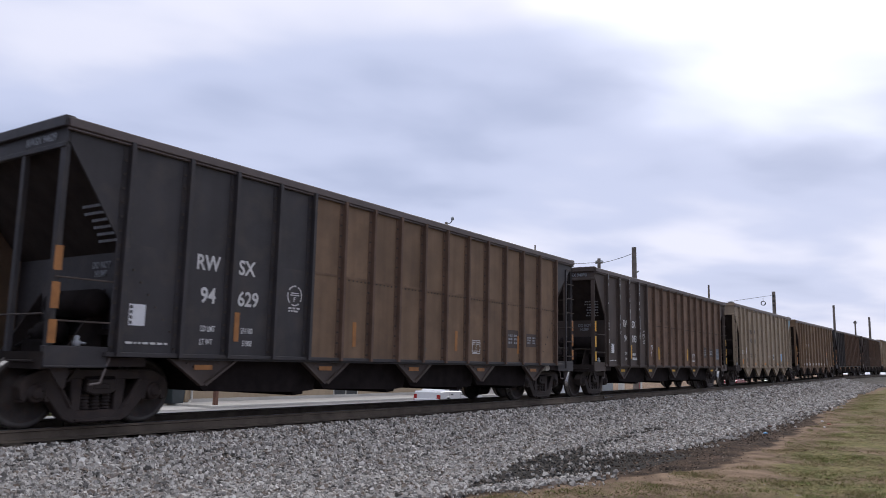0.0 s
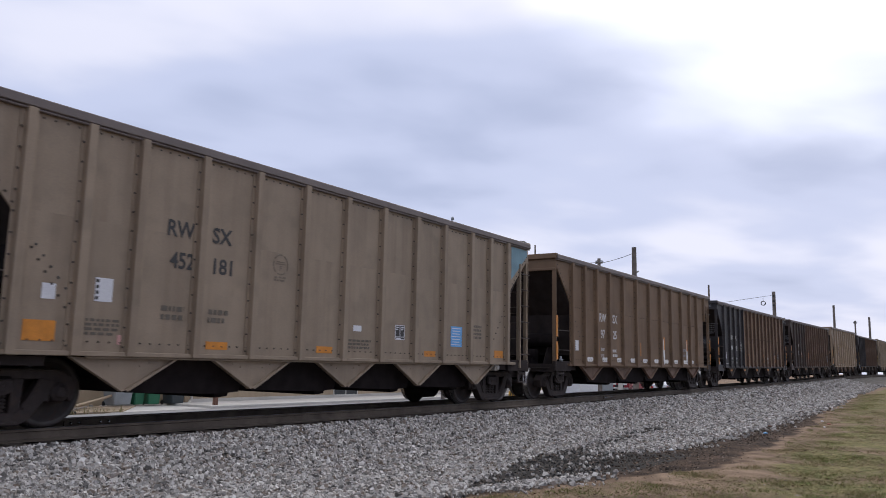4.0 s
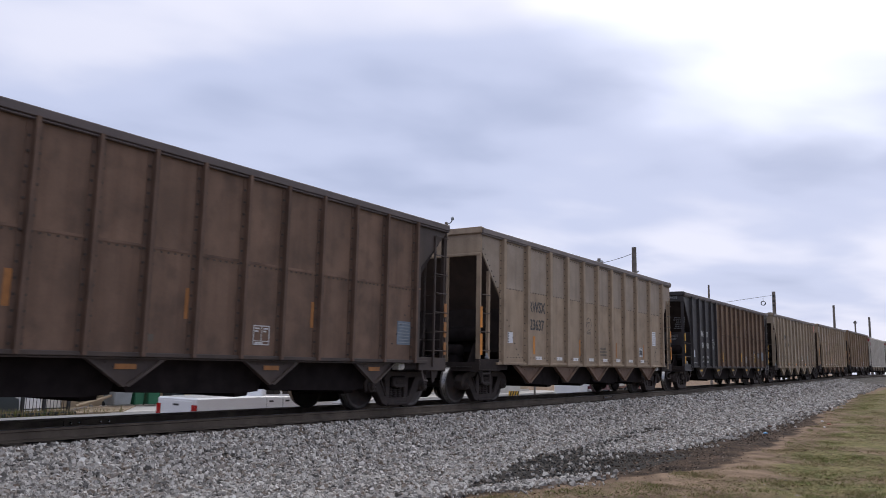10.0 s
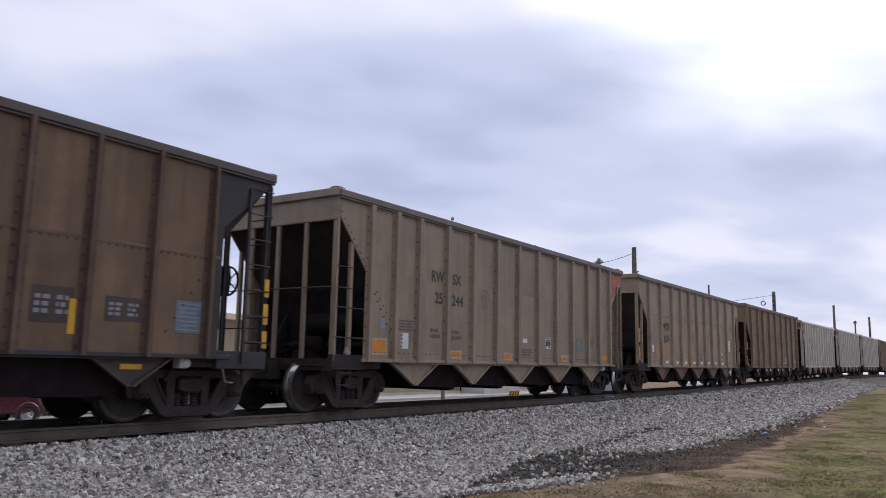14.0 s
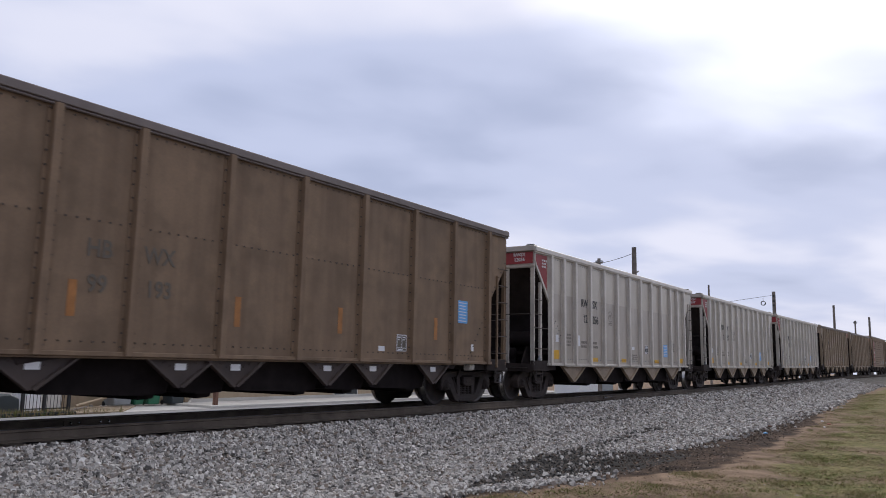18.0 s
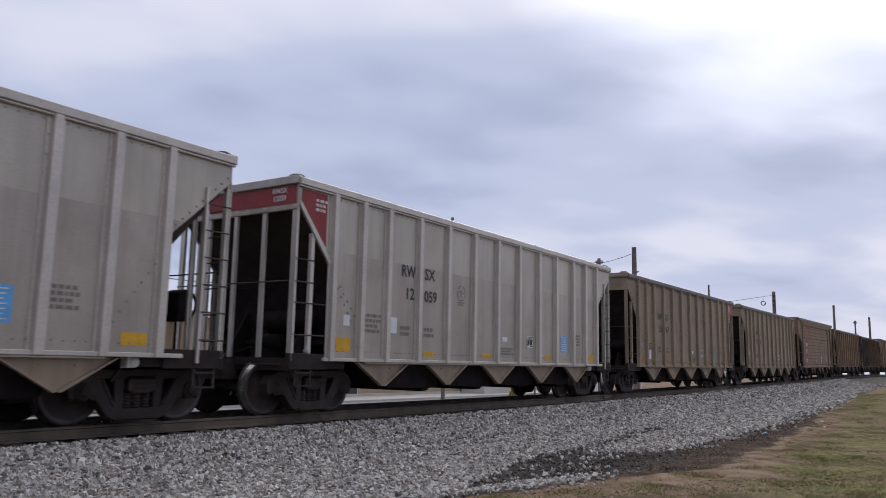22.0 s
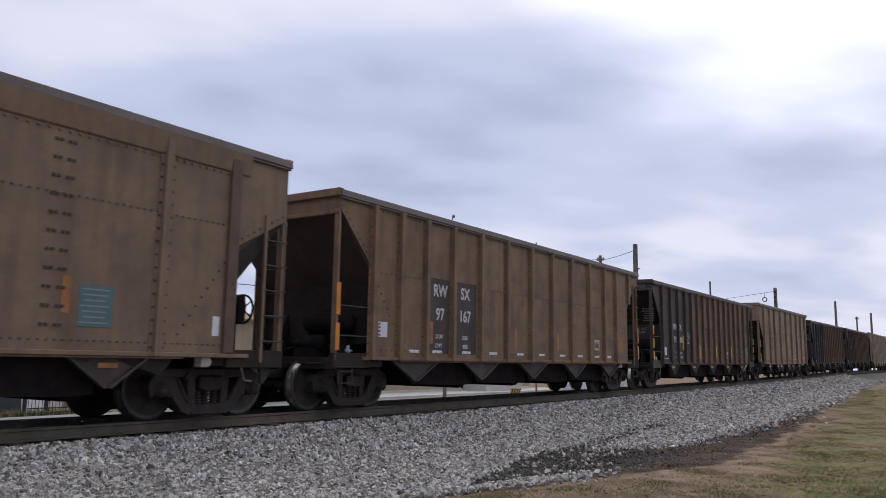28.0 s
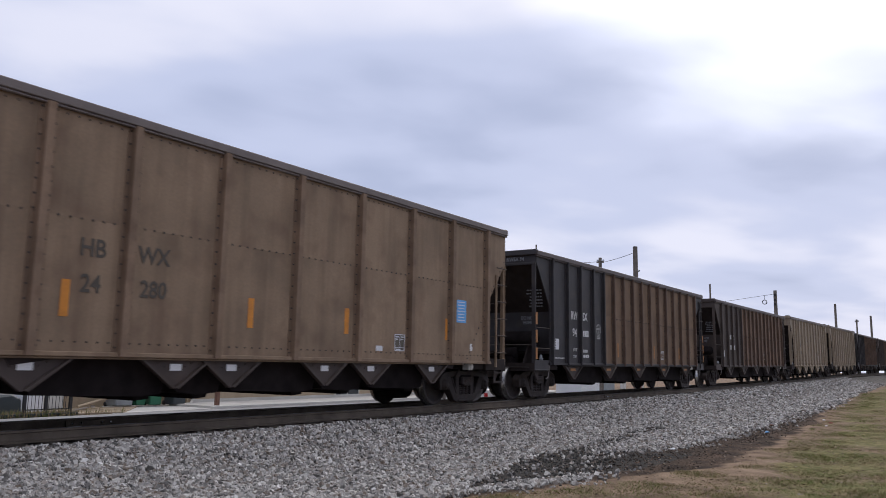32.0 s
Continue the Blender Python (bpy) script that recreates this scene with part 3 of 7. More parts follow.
rng = random.Random(4)
spots = []
soil, dust = [], []
for _ in range(270000):
    x = 3.6 + 76.0 * rng.random() ** 2.5
    d = 1.36 + 6.9 * rng.random()
    y = line_y(x) - d
    if y < along(x, (3.6, 8.6), (4.4, 8.1), (6.4, 6.9), (8.1, 4.8), (9.4, 2.4)) - 0.1:
        continue
    e_ = y - gravel_edge(x) + 0.35 * noise.noise(Vector((x * 1.7, y * 1.7, 3)))
    wet = tongue_at(x, y) + 0.55 * noise.noise(Vector((x * 1.3, y * 1.9, 9))) + 0.45 * noise.noise(Vector((x * 4.0, y * 5.0, 5)))
    s = (0.0130 + 0.022 * rng.random() ** 1.8) * (1.0 + 1.3 * smooth(11, 55, x))
    if e_ < -0.02 and rng.random() > 0.12 * smooth(-0.7, -0.05, e_):
        if rng.random() < 0.2 * smooth(-0.1, 0.7, y - turf_edge(x)):
            soil.append((x, y, ground_z(x, y) + s * 0.1, s * rng.uniform(0.35, 0.7)))
        continue
    if rng.random() < 0.97 * smooth(0.2, 0.75, wet):
        if rng.random() < 0.35:
            dust.append((x, y, ground_z(x, y) + s * 0.05, s * rng.uniform(0.5, 0.9)))
        continue
    spots.append((x, y, ground_z(x, y) + s * 0.3 + (0.03 * rng.random() if d < 2.8 else 0.012 * rng.random()), s))
scatter_stones("ballast_stones", "pale grey crushed ballast stones beside the track", spots, "ballast", 5)
scatter_stones("soil_clods", "dark brown clods of bare earth beside the gravel", soil, "clods", 6)
scatter_stones("cinders", "sooty small stones in wet coal dust", dust, "cinders", 7)

# grass tufts on the bank
def grass_material():
    """Blades: straw, olive and green, one colour for each, greener in patches."""
    m = bpy.data.materials.new("grass_blade")
    m.use_nodes = True
    n, l = m.node_tree.nodes, m.node_tree.links
    b = n["Principled BSDF"]
    g, co, t, add, r = (n.new("ShaderNode" + k) for k in ("NewGeometry", "TexCoord", "TexNoise", "Math", "ValToRGB"))
    t.inputs["Scale"].default_value, t.inputs["Detail"].default_value = 0.8, 4
    l.new(co.outputs["Object"], t.inputs["Vector"])
    add.operation = "MULTIPLY_ADD"
    add.inputs[1].default_value = 0.55
    l.new(g.outputs["Random Per Island"], add.inputs[0])
    l.new(t.outputs["Fac"], add.inputs[2])
    el = r.color_ramp.elements
    el[0].position, el[0].color = 0.42, (0.36, 0.265, 0.165, 1)
    el[1].position, el[1].color = 1.0, (0.135, 0.168, 0.050, 1)
    q = el.new(0.72)
    q.color = (0.255, 0.208, 0.108, 1)
    l.new(add.outputs[0], r.inputs[0])
    l.new(r.outputs[0], b.inputs["Base Color"])
    b.inputs["Roughness"].default_value, b.inputs["Specular IOR Level"].default_value = 0.85, 0.1
    return m


M["grass_blade"] = grass_material()
verts, faces = [], []
for _ in range(70000):
    x = 7.5 + 50 * rng.random() ** 1.8
    y = 5.0 - 6.5 * rng.random() + 0.02 * x
    if turf_at(x, y) + 0.55 * noise.noise(Vector((x * 0.9, y * 0.9, 7))) < 0.85 - 0.3 * lush_at(x, y) or y < -1:
        continue
    z = ground_z(x, y)
    tall = 0.6 + 1.6 * max(0.0, noise.noise(Vector((x * 1.6, y * 1.6, 2)))) ** 0.7
    for _b in range(4):
        a = rng.uniform(0, 6.28)
        hgt, w = rng.uniform(0.012, 0.034) * tall, rng.uniform(0.004, 0.008)
        lx, ly = rng.uniform(-0.05, 0.05), rng.uniform(-0.05, 0.05)
        px, py = x + rng.uniform(-0.05, 0.05), y + rng.uniform(-0.05, 0.05)
        i = len(verts)
        verts += [(px - w * math.cos(a), py - w * math.sin(a), z - 0.01), (px + w * math.cos(a), py + w * math.sin(a), z - 0.01), (px + lx, py + ly, z + hgt)]
        faces.append((i, i + 1, i + 2))
me = bpy.data.meshes.new("grass")
me.from_pydata(verts, [], faces)
me.materials.append(M["grass_blade"])
tagged(put("grass", me), "short dry and green winter grass blades", "grass", kind="stuff")

# dead leaves and pale stalks lying on the turf and the earth
verts, faces = [], []
for _ in range(2600):
    x = 8.5 + 24 * rng.random() ** 1.5
    y = rng.uniform(-0.5, 4.6)
    if y > gravel_edge(x) - 0.1:
        continue
    z, a, s = ground_z(x, y) + 0.022, rng.uniform(0, 6.28), rng.uniform(0.012, 0.03)
    ca, sa, k = math.cos(a) * s, math.sin(a) * s, rng.uniform(0.35, 0.8)
    i = len(verts)
    verts += [(x - ca, y - sa, z + rng.uniform(-0.006, 0.012)), (x - sa * k, y + ca * k, z + rng.uniform(0, 0.018)), (x + ca, y + sa, z + rng.uniform(-0.006, 0.012)), (x + sa * k, y - ca * k, z)]
    faces.append((i, i + 1, i + 2, i + 3))
me = bpy.data.meshes.new("dead_leaves")
me.from_pydata(verts, [], faces)
me.materials.append(M["leaf_litter"])
tagged(put("dead_leaves", me), "scattered dead leaves and pale stalks on the bank", "leaf litter", kind="stuff")

# scraps of litter on the bank
for lx, ly, s, mname, lab in ((25.9, 3.65, 0.055, "label_white", "small white scrap of litter on the grass bank"),
                              (23.4, 3.25, 0.04, "label_white", "crumpled white paper cup on the bare earth"),
                              (20.1, 4.08, 0.06, "label_blue", "flattened blue and white carton on the gravel edge"),
                              (15.1, 4.78, 0.06, "label_white", "pale plastic scrap among the gravel"),
                              (23.0, 4.55, 0.07, "post_rust", "rust-orange scrap of cloth at the gravel edge"),
                              (24.6, 3.3, 0.07, "roof_red", "dull red lump of brick on the grass bank"),
                              (8.9, 8.2, 0.03, "post_rust", "rust brown leaf on the ballast")):
    bm = bmesh.new()
    bmesh.ops.create_icosphere(bm, subdivisions=1, radius=s)
    for v in bm.verts:
        v.co = Vector((v.co.x * 1.4, v.co.y, max(-0.4 * s, v.co.z * 0.5))) * (0.8 + 0.4 * abs(noise.noise(v.co * 40)))
    tagged(part("litter", bm, mname, m=pose(lx, ly, ground_z(lx, ly) + 0.4 * s, 0, 0, 30)), lab, "litter")

# ---------------------------------------------------------------- track
track = tagged(new("railway_track"), "single railway track of dark steel rails on weathered timber ties", "railway track", kind="structure")
RAIL = [(-0.07, -0.17), (0.07, -0.17), (0.07, -0.155), (0.012, -0.135), (0.012, -0.045), (0.036, -0.035), (0.036, -0.006), (0.028, 0.0), (-0.028, 0.0), (-0.036, -0.006), (-0.036, -0.035), (-0.012, -0.045), (-0.012, -0.135), (-0.07, -0.155)]
rx = [-60 + 4 * i for i in range(24)] + [36 + 2 * i for i in range(50)] + [140, 170, 220, 300, 520]
for side in (-1, 1):
    bm = bmesh.new()
    rings = []
    for x in rx:
        rings.append([bm.verts.new((x, line_y(x) + side * 0.753 + py, line_z(x) + pz)) for py, pz in RAIL])
    for a_, b_ in zip(rings, rings[1:]):
        for j in range(len(RAIL)):
            k = (j + 1) % len(RAIL)
            f = bm.faces.new((a_[j], a_[k], b_[k], b_[j]))
            f.material_index = 1 if j in (6, 7, 8) else 0
    bm.faces.new(rings[0])
    bm.faces.new(rings[-1])
    part("rail", bm, ("rail_steel", "railhead"), track)
# bolted joint bars
def joint(b):
    box(b, -0.45, 0.45, -0.03, 0.0, -0.13, -0.045)


def joint_bolt(b):
    lathe(b, [(0.0, -0.075), (0.010, -0.073), (0.018, -0.063), (0.021, -0.048), (0.021, -0.03), (0.0, -0.03)], 10, "y", (0, 0, -0.085))


me, me2 = kept("joint", "joint_bar", joint, "rail_steel"), kept("jbolt", "joint_bolt", joint_bolt, "bolt_bright")
for jx, side in ((7.56, 1), (26.0, -1)):
    j = put("joint_bar", me, track, "", pose(jx, line_y(jx) + side * 0.753 - 0.014, line_z(jx)))
    for bx_ in (-0.36, -0.21, 0.16, 0.31):
        put("joint_bolt", me2, j, "shiny joint bolt", pose(bx_, 0, 0))


def tie(b):
    box(b, -0.115, 0.115, -1.3, 1.3, -0.18, 0.0)


me = kept("tie", "tie", tie, "tie_wood", bevel=0.012)
tx = -12.0
k = 0
while tx < 130 and k < 296:
    put("tie", me, track, "", pose(tx, line_y(tx), line_z(tx) - 0.172 + rng.uniform(-0.006, 0.004), 0, 0, rng.uniform(-1, 1)))
    tx += 0.5
    k += 1

# ---------------------------------------------------------------- street
STREET_Z = -1.2
SET_BACK = 1.153        # the street and all beyond it lie this much farther out than their layout below, in proportion


def set_back(first):
    """Carry every thing made since `first` outwards from the eye, in proportion."""
    far = Matrix.Translation(EYE) @ Matrix.Diagonal((SET_BACK, SET_BACK, SET_BACK, 1)) @ Matrix.Translation([-c for c in EYE])
    for ob in list(scene.collection.objects)[first:]:
        if not ob.parent:
            ob.matrix_basis = far @ ob.matrix_basis


made_before = len(scene.collection.objects)
bm = bmesh.new()
box(bm, -120, 400, 17.2, 28.0, STREET_Z - 0.3, STREET_Z)
tagged(part("street", bm, "asphalt"), "pale worn asphalt street beyond the railway", "street", kind="structure")
bm = bmesh.new()
box(bm, 23.5, 62, 28.0, 28.18, STREET_Z - 0.3, STREET_Z + 0.13)
tagged(part("kerb", bm, "concrete", bevel=0.02), "pale concrete kerb along the street", "kerb", kind="structure")
bm = bmesh.new()
box(bm, 23.6, 62, 28.18, 31.2, STREET_Z - 0.3, STREET_Z + 0.12)
tagged(part("pavement", bm, "concrete"), "pale concrete pavement before the tan building", "pavement", kind="structure")
bm = bmesh.new()
prism(bm, [(18.6, 28.0), (23.5, 28.0), (24.4, 32.5), (21.0, 32.5)], STREET_Z - 0.3, STREET_Z + 0.02, "z")
tagged(part("driveway", bm, "concrete"), "pale concrete driveway beside the bins", "driveway", kind="structure")
set_back(made_before)


# ---------------------------------------------------------------- hopper cars
# Every car is built about its middle at rail level; it runs towards -x, and -y is the side seen.
class Style:
    def __init__(self, length, top, ribs, rib_w, rib_d, paint, front_paint, front_ribs, rib_paint, cut, bays, apex, bolts, posts, rear=None, seam=2.78, upper=None):
        self.length, self.top, self.ribs, self.rib_w, self.rib_d = length, top, ribs, rib_w, rib_d
        self.paint, self.front_paint, self.front_ribs, self.rib_paint = paint, front_paint, front_ribs, rib_paint
        self.cut, self.bays, self.apex, self.bolts, self.posts = cut, bays, apex, bolts, posts
        self.rear, self.seam, self.upper = rear or cut, seam, upper or paint


HALF, SILL = 1.58, 1.0
LONG, SHORT = 15.9, 14.53
R16 = [0.95, 1.96, 2.87, 3.82, 4.67, 5.52, 6.39, 7.27, 8.15, 9.02, 9.94, 10.82, 11.73, 12.65, 13.63, 14.66]
R12 = [0.97, 1.80, 2.62, 3.71, 4.82, 5.95, 7.07, 8.19, 9.34, 10.41, 11.56, 12.45, 13.32]
R11 = [1.06, 2.36, 3.70, 4.84, 5.98, 7.09, 8.25, 9.40, 10.57, 11.96, 13.38]
R9 = [0.95, 2.5, 3.78, 5.4, 7.08, 8.77, 10.45, 12.0, 13.55]
R13 = [1.03, 1.92, 2.85, 3.9, 5.12, 6.4, 7.72, 8.98, 10.25, 11.55, 12.75, 13.75, 14.9]
B5S, B5L = [2.63 + 2.32 * i for i in range(5)], [2.5 + 2.74 * i for i in range(5)]
B5M = [2.6 + 2.68 * i for i in range(5)]
STYLES = {
    "quad_black": Style(LONG, 4.08, R16, 0.06, 0.10, "paint_brown", "paint_black", 5, "rib_brown", (3.77, 0.86, 2.60), B5L, 0.58, 0, (-1.52, -0.55, 0.55, 1.52), (3.88, 1.0, 3.03), 2.54),
    "quad_soot": Style(LONG, 4.08, R16, 0.06, 0.10, "paint_rust", "paint_soot", 5, "rib_brown", (3.77, 0.86, 2.60), B5L, 0.58, 0, (-1.52, -0.55, 0.55, 1.52), (3.88, 1.0, 3.03), 2.54),
    "quad_scraped": Style(LONG, 4.08, R16, 0.06, 0.10, "paint_rust", "paint_soot", 5, "rib_brown", (3.77, 0.86, 2.60), B5L, 0.58, 0, (-1.52, -0.55, 0.55, 1.52), (3.88, 1.0, 3.03), 2.54),
    "rust_hopper": Style(LONG, 4.16, R13, 0.13, 0.10, "paint_cocoa", None, 0, None, (3.78, 0.97, 2.82), B5M, 0.56, 1, (-1.52, 0.0, 1.52), (3.80, 1.05, 2.95), 2.70),
    "umber_hopper": Style(LONG, 4.16, R13, 0.13, 0.10, "paint_umber", None, 0, None, (3.78, 0.97, 2.82), B5M, 0.56, 1, (-1.52, 0.0, 1.52), (3.80, 1.05, 2.95), 2.70),
    "alloy_hopper": Style(SHORT, 4.2, R12, 0.14, 0.09, "dull_alloy", None, 0, "dull_alloy", (3.70, 0.90, 2.70), B5S, 0.52, 2, (-1.52, -0.75, 0.0, 0.75, 1.52), (3.75, 1.08, 2.80)),
    "grey_hopper": Style(SHORT, 4.2, R12, 0.14, 0.09, "grey_alloy", None, 0, "grey_alloy", (3.70, 0.90, 2.70), B5S, 0.52, 2, (-1.52, -0.75, 0.0, 0.75, 1.52), (3.75, 1.08, 2.80)),
    "silver_hopper": Style(SHORT, 4.2, R12, 0.14, 0.09, "bright_alloy", None, 0, "rib_alloy", (3.70, 0.90, 2.70), B5S, 0.52, 2, (-1.52, -0.75, 0.0, 0.75, 1.52), (3.75, 1.08, 2.80), 3.0, "bright_upper"),
    "tan_hopper": Style(SHORT, 4.27, R11, 0.16, 0.10, "paint_tan", None, 0, None, (3.68, 0.98, 2.63), B5S, 0.52, 1, (-1.52, -0.6, 0.6, 1.52), (3.67, 1.10, 2.70), 2.90, "tan_grey"),
    "ochre_hopper": Style(SHORT, 4.35, R9, 0.13, 0.10, "paint_ochre", None, 0, None, (3.45, 0.95, 2.35), [2.53, 4.75, 5.8, 7.96, 9.28, 11.36], 0.55, 1, (-1.52, 1.52)),
    "dusty_hopper": Style(SHORT, 4.35, R9, 0.13, 0.10, "paint_dust", None, 0, "rib_dust", (3.45, 0.95, 2.35), [2.53, 4.75, 5.8, 7.96, 9.28, 11.36], 0.55, 1, (-1.52, 1.52)),
    "riveted_hopper": Style(SHORT, 4.38, [1.3, 12.05], 0.14, 0.07, "paint_clay", None, 0, None, (3.3, 1.18, 2.7), [2.53, 4.75, 5.8, 7.96, 9.28, 11.36], 0.55, 3, (-1.52, 1.52), None, 3.05),
}


def side_outline(st):
    b, t, (z0, dx, z1), (y0, ex, y1) = st.length, st.top, st.cut, st.rear
    h = b / 2
    return [(-h + 0.06, t), (-h + 0.06, z0), (-h + dx, z1), (-h + dx, SILL), (h - ex, SILL), (h - ex, y1), (h - 0.06, y0), (h - 0.06, t)]


def low_at(st, x):
    """Lowest point of the side sheet at x from the front end."""
    z0, dx, z1 = st.cut if x < st.length / 2 else st.rear
    x = min(x, st.length - x)
    return SILL if x >= dx - 0.01 else z0 + (z1 - z0) * x / dx


def bay_outline(st, xa, xb, za, zb):
    """The side sheet between xa and xb (from the front end) and between two heights, about the car's middle."""
    b, t, (z0, dx, z1), (y0, ex, y1) = st.length, st.top, st.cut, st.rear
    knots = [(0.06, z0), (dx, z1), (dx, SILL), (b - ex, SILL), (b - ex, y1), (b - 0.06, y0)]
    pts = []
    for (xp, zp), (xq, zq) in zip(knots, knots[1:]):
        if xq - xp < 1e-6:
            continue
        lo, hi = max(xa, xp), min(xb, xq)
        if hi - lo > 1e-6:
            pts += [(x, zp + (zq - zp) * (x - xp) / (xq - xp)) for x in (lo, hi)]
    pts += [(xb, t), (xa, t)]
    for sign, lim in ((1, za), (-1, zb)):
        cut_ = []
        for p, q in zip(pts, pts[1:] + pts[:1]):
            dp, dq = sign * (p[1] - lim), sign * (q[1] - lim)
            if dp >= 0:
                cut_.append(p)
            if dp * dq < 0:
                k = dp / (dp - dq)
                cut_.append((p[0] + (q[0] - p[0]) * k, lim))
        pts = cut_
    return [(x - b / 2, z) for x, z in pts]


def make_truck(key):
    """Side frames, bolster, springs and the two wheelsets of a three-piece truck."""
    def frame_shape(b):
        # cast side frame: top bar falling into the bearing pedestals, tension bar, two columns beside the springs
        prism(b, [(-1.09, 0.40), (-1.12, 0.56), (-1.05, 0.70), (-0.86, 0.78), (-0.40, 0.80), (0.40, 0.80), (0.86, 0.78), (1.05, 0.70), (1.12, 0.56), (1.09, 0.40), (1.02, 0.36), (0.98, 0.52), (0.88, 0.60), (0.62, 0.66), (-0.62, 0.66), (-0.88, 0.60), (-0.98, 0.52), (-1.02, 0.36)], -0.10, 0.10)
        prism(b, [(-0.90, 0.62), (-0.66, 0.67), (-0.33, 0.24), (0.33, 0.24), (0.66, 0.67), (0.90, 0.62), (0.50, 0.13), (0.36, 0.07), (-0.36, 0.07), (-0.50, 0.13)], -0.095, 0.095)
        box(b, -0.34, 0.34, -0.125, -0.09, 0.08, 0.13)
        box(b, -0.82, 0.82, -0.125, -0.09, 0.765, 0.795)
        for s in (-1, 1):
            prism(b, [(s * 0.25, 0.20), (s * 0.38, 0.20), (s * 0.42, 0.70), (s * 0.25, 0.70)], -0.085, 0.085)
            lathe(b, [(0.0, -0.17), (0.075, -0.17), (0.085, -0.13), (0.125, -0.12), (0.135, -0.03), (0.135, 0.09), (0.0, 0.09)], 16, "y", (s * 0.89, 0, 0.483))
            for k in range(3):
                a_ = 0.5 + k * 2.09
                rod(b, (s * 0.89 + 0.05 * math.cos(a_), -0.165, 0.483 + 0.05 * math.sin(a_)), (s * 0.89 + 0.05 * math.cos(a_), -0.185, 0.483 + 0.05 * math.sin(a_)), 0.014, 6)
            prism(b, [(s * 0.70, 0.36), (s * 0.72, 0.66), (s * 1.06, 0.66), (s * 1.08, 0.36), (s * 1.02, 0.36), (s * 0.99, 0.52), (s * 0.79, 0.52), (s * 0.76, 0.36)], -0.085, 0.085)
            prism(b, [(s * 0.60, 0.67), (s * 0.66, 0.67), (s * 0.43, 0.27), (s * 0.38, 0.27)], -0.12, -0.09)

    def bolster(b):
        box(b, -0.24, 0.24, -1.12, 1.12, 0.46, 0.70)
        box(b, -0.2, 0.2, -0.5, 0.5, 0.66, 0.80)

    def spring(b):
        prof = [(0.0, 0.235)]
        for k in range(5):
            prof += [(0.05, 0.24 + k * 0.045), (0.075, 0.252 + k * 0.045), (0.075, 0.266 + k * 0.045), (0.05, 0.278 + k * 0.045)]
        lathe(b, prof + [(0.0, 0.465)], 10, "z")

    def bolster_end(b):
        prism(b, [(-0.22, 0.66), (-0.24, 0.50), (-0.12, 0.45), (0.12, 0.45), (0.24, 0.50), (0.22, 0.66)], -0.16, 0.0)
        box(b, -0.13, 0.13, -0.17, -0.15, 0.52, 0.60)

    def wheelset(b):
        for s in (-1, 1):
            # tread, flange, dished web and hub
            prof = [(0.0, 0.90 * s), (0.12, 0.90 * s), (0.13, 0.83 * s), (0.16, 0.79 * s), (0.36, 0.745 * s), (0.40, 0.80 * s), (0.462, 0.805 * s), (0.472, 0.795 * s),
                    (0.483, 0.69 * s), (0.512, 0.672 * s), (0.512, 0.65 * s), (0.42, 0.645 * s), (0.38, 0.69 * s), (0.15, 0.64 * s), (0.0, 0.62 * s)]
            lathe(b, prof, 32, "y", mats=[0, 0, 0, 0, 0, 2, 2, 1, 2, 0, 0, 0, 0, 0])
        rod(b, (0, -0.98, 0), (0, 0.98, 0), 0.085, 10)

    def brake_lever(b):
        prism(b, [(-0.52, 0.62), (-0.47, 0.63), (-0.30, 0.86), (-0.27, 1.02), (-0.31, 1.02), (-0.34, 0.88)], -0.02, 0.02)

    return (kept("frame", "side_frame", frame_shape, "cast_iron", bevel=0.012), kept("bolster", "bolster", bolster, "shaded_iron", bevel=0.02),
            kept("spring", "spring", spring, "cast_iron"), kept("wheelset", "wheelset", wheelset, "wheel_iron", "tread_steel", "rim_steel"),
            kept("lever", "brake_lever", brake_lever, "cast_iron"), kept("bolster_end", "bolster_end", bolster_end, "cast_iron", bevel=0.015))


ROLLING = []          # wheelsets and the height of their axles


def add_truck(car, x):
    fr, bo, sp, ws, lv, be = make_truck("truck")
    tr = put("truck", bo, car, "dirty cast steel freight truck", pose(x, 0, 0))
    for s in (-1, 1):
        put("side_frame", fr, tr, "", pose(0, s * 1.0, 0, 0, 0, 0 if s < 0 else 180))
        for cx in (-0.16, 0.0, 0.16):
            put("spring", sp, tr, "", pose(cx, s * 1.0, 0))
        put("brake_lever", lv, tr, "", pose(0, s * 1.12, 0, 0, 0, 0 if s < 0 else 180))
        put("bolster_end", be, tr, "", pose(0, s * 1.0, 0, 0, 0, 0 if s < 0 else 180))
        w = put("wheelset", ws, tr, "steel wheels with a bright worn tread", pose(s * 0.89, 0, 0.483))
        ROLLING.append((w, s * 0.89))
    return tr


def bolt_row(b, pts, r=0.02, d=0.018, y=-HALF):
    for x, z in pts:
        v = box(b, x - r * 0.8, x + r * 0.8, y - d, y, z - r * 0.8, z + r * 0.8)


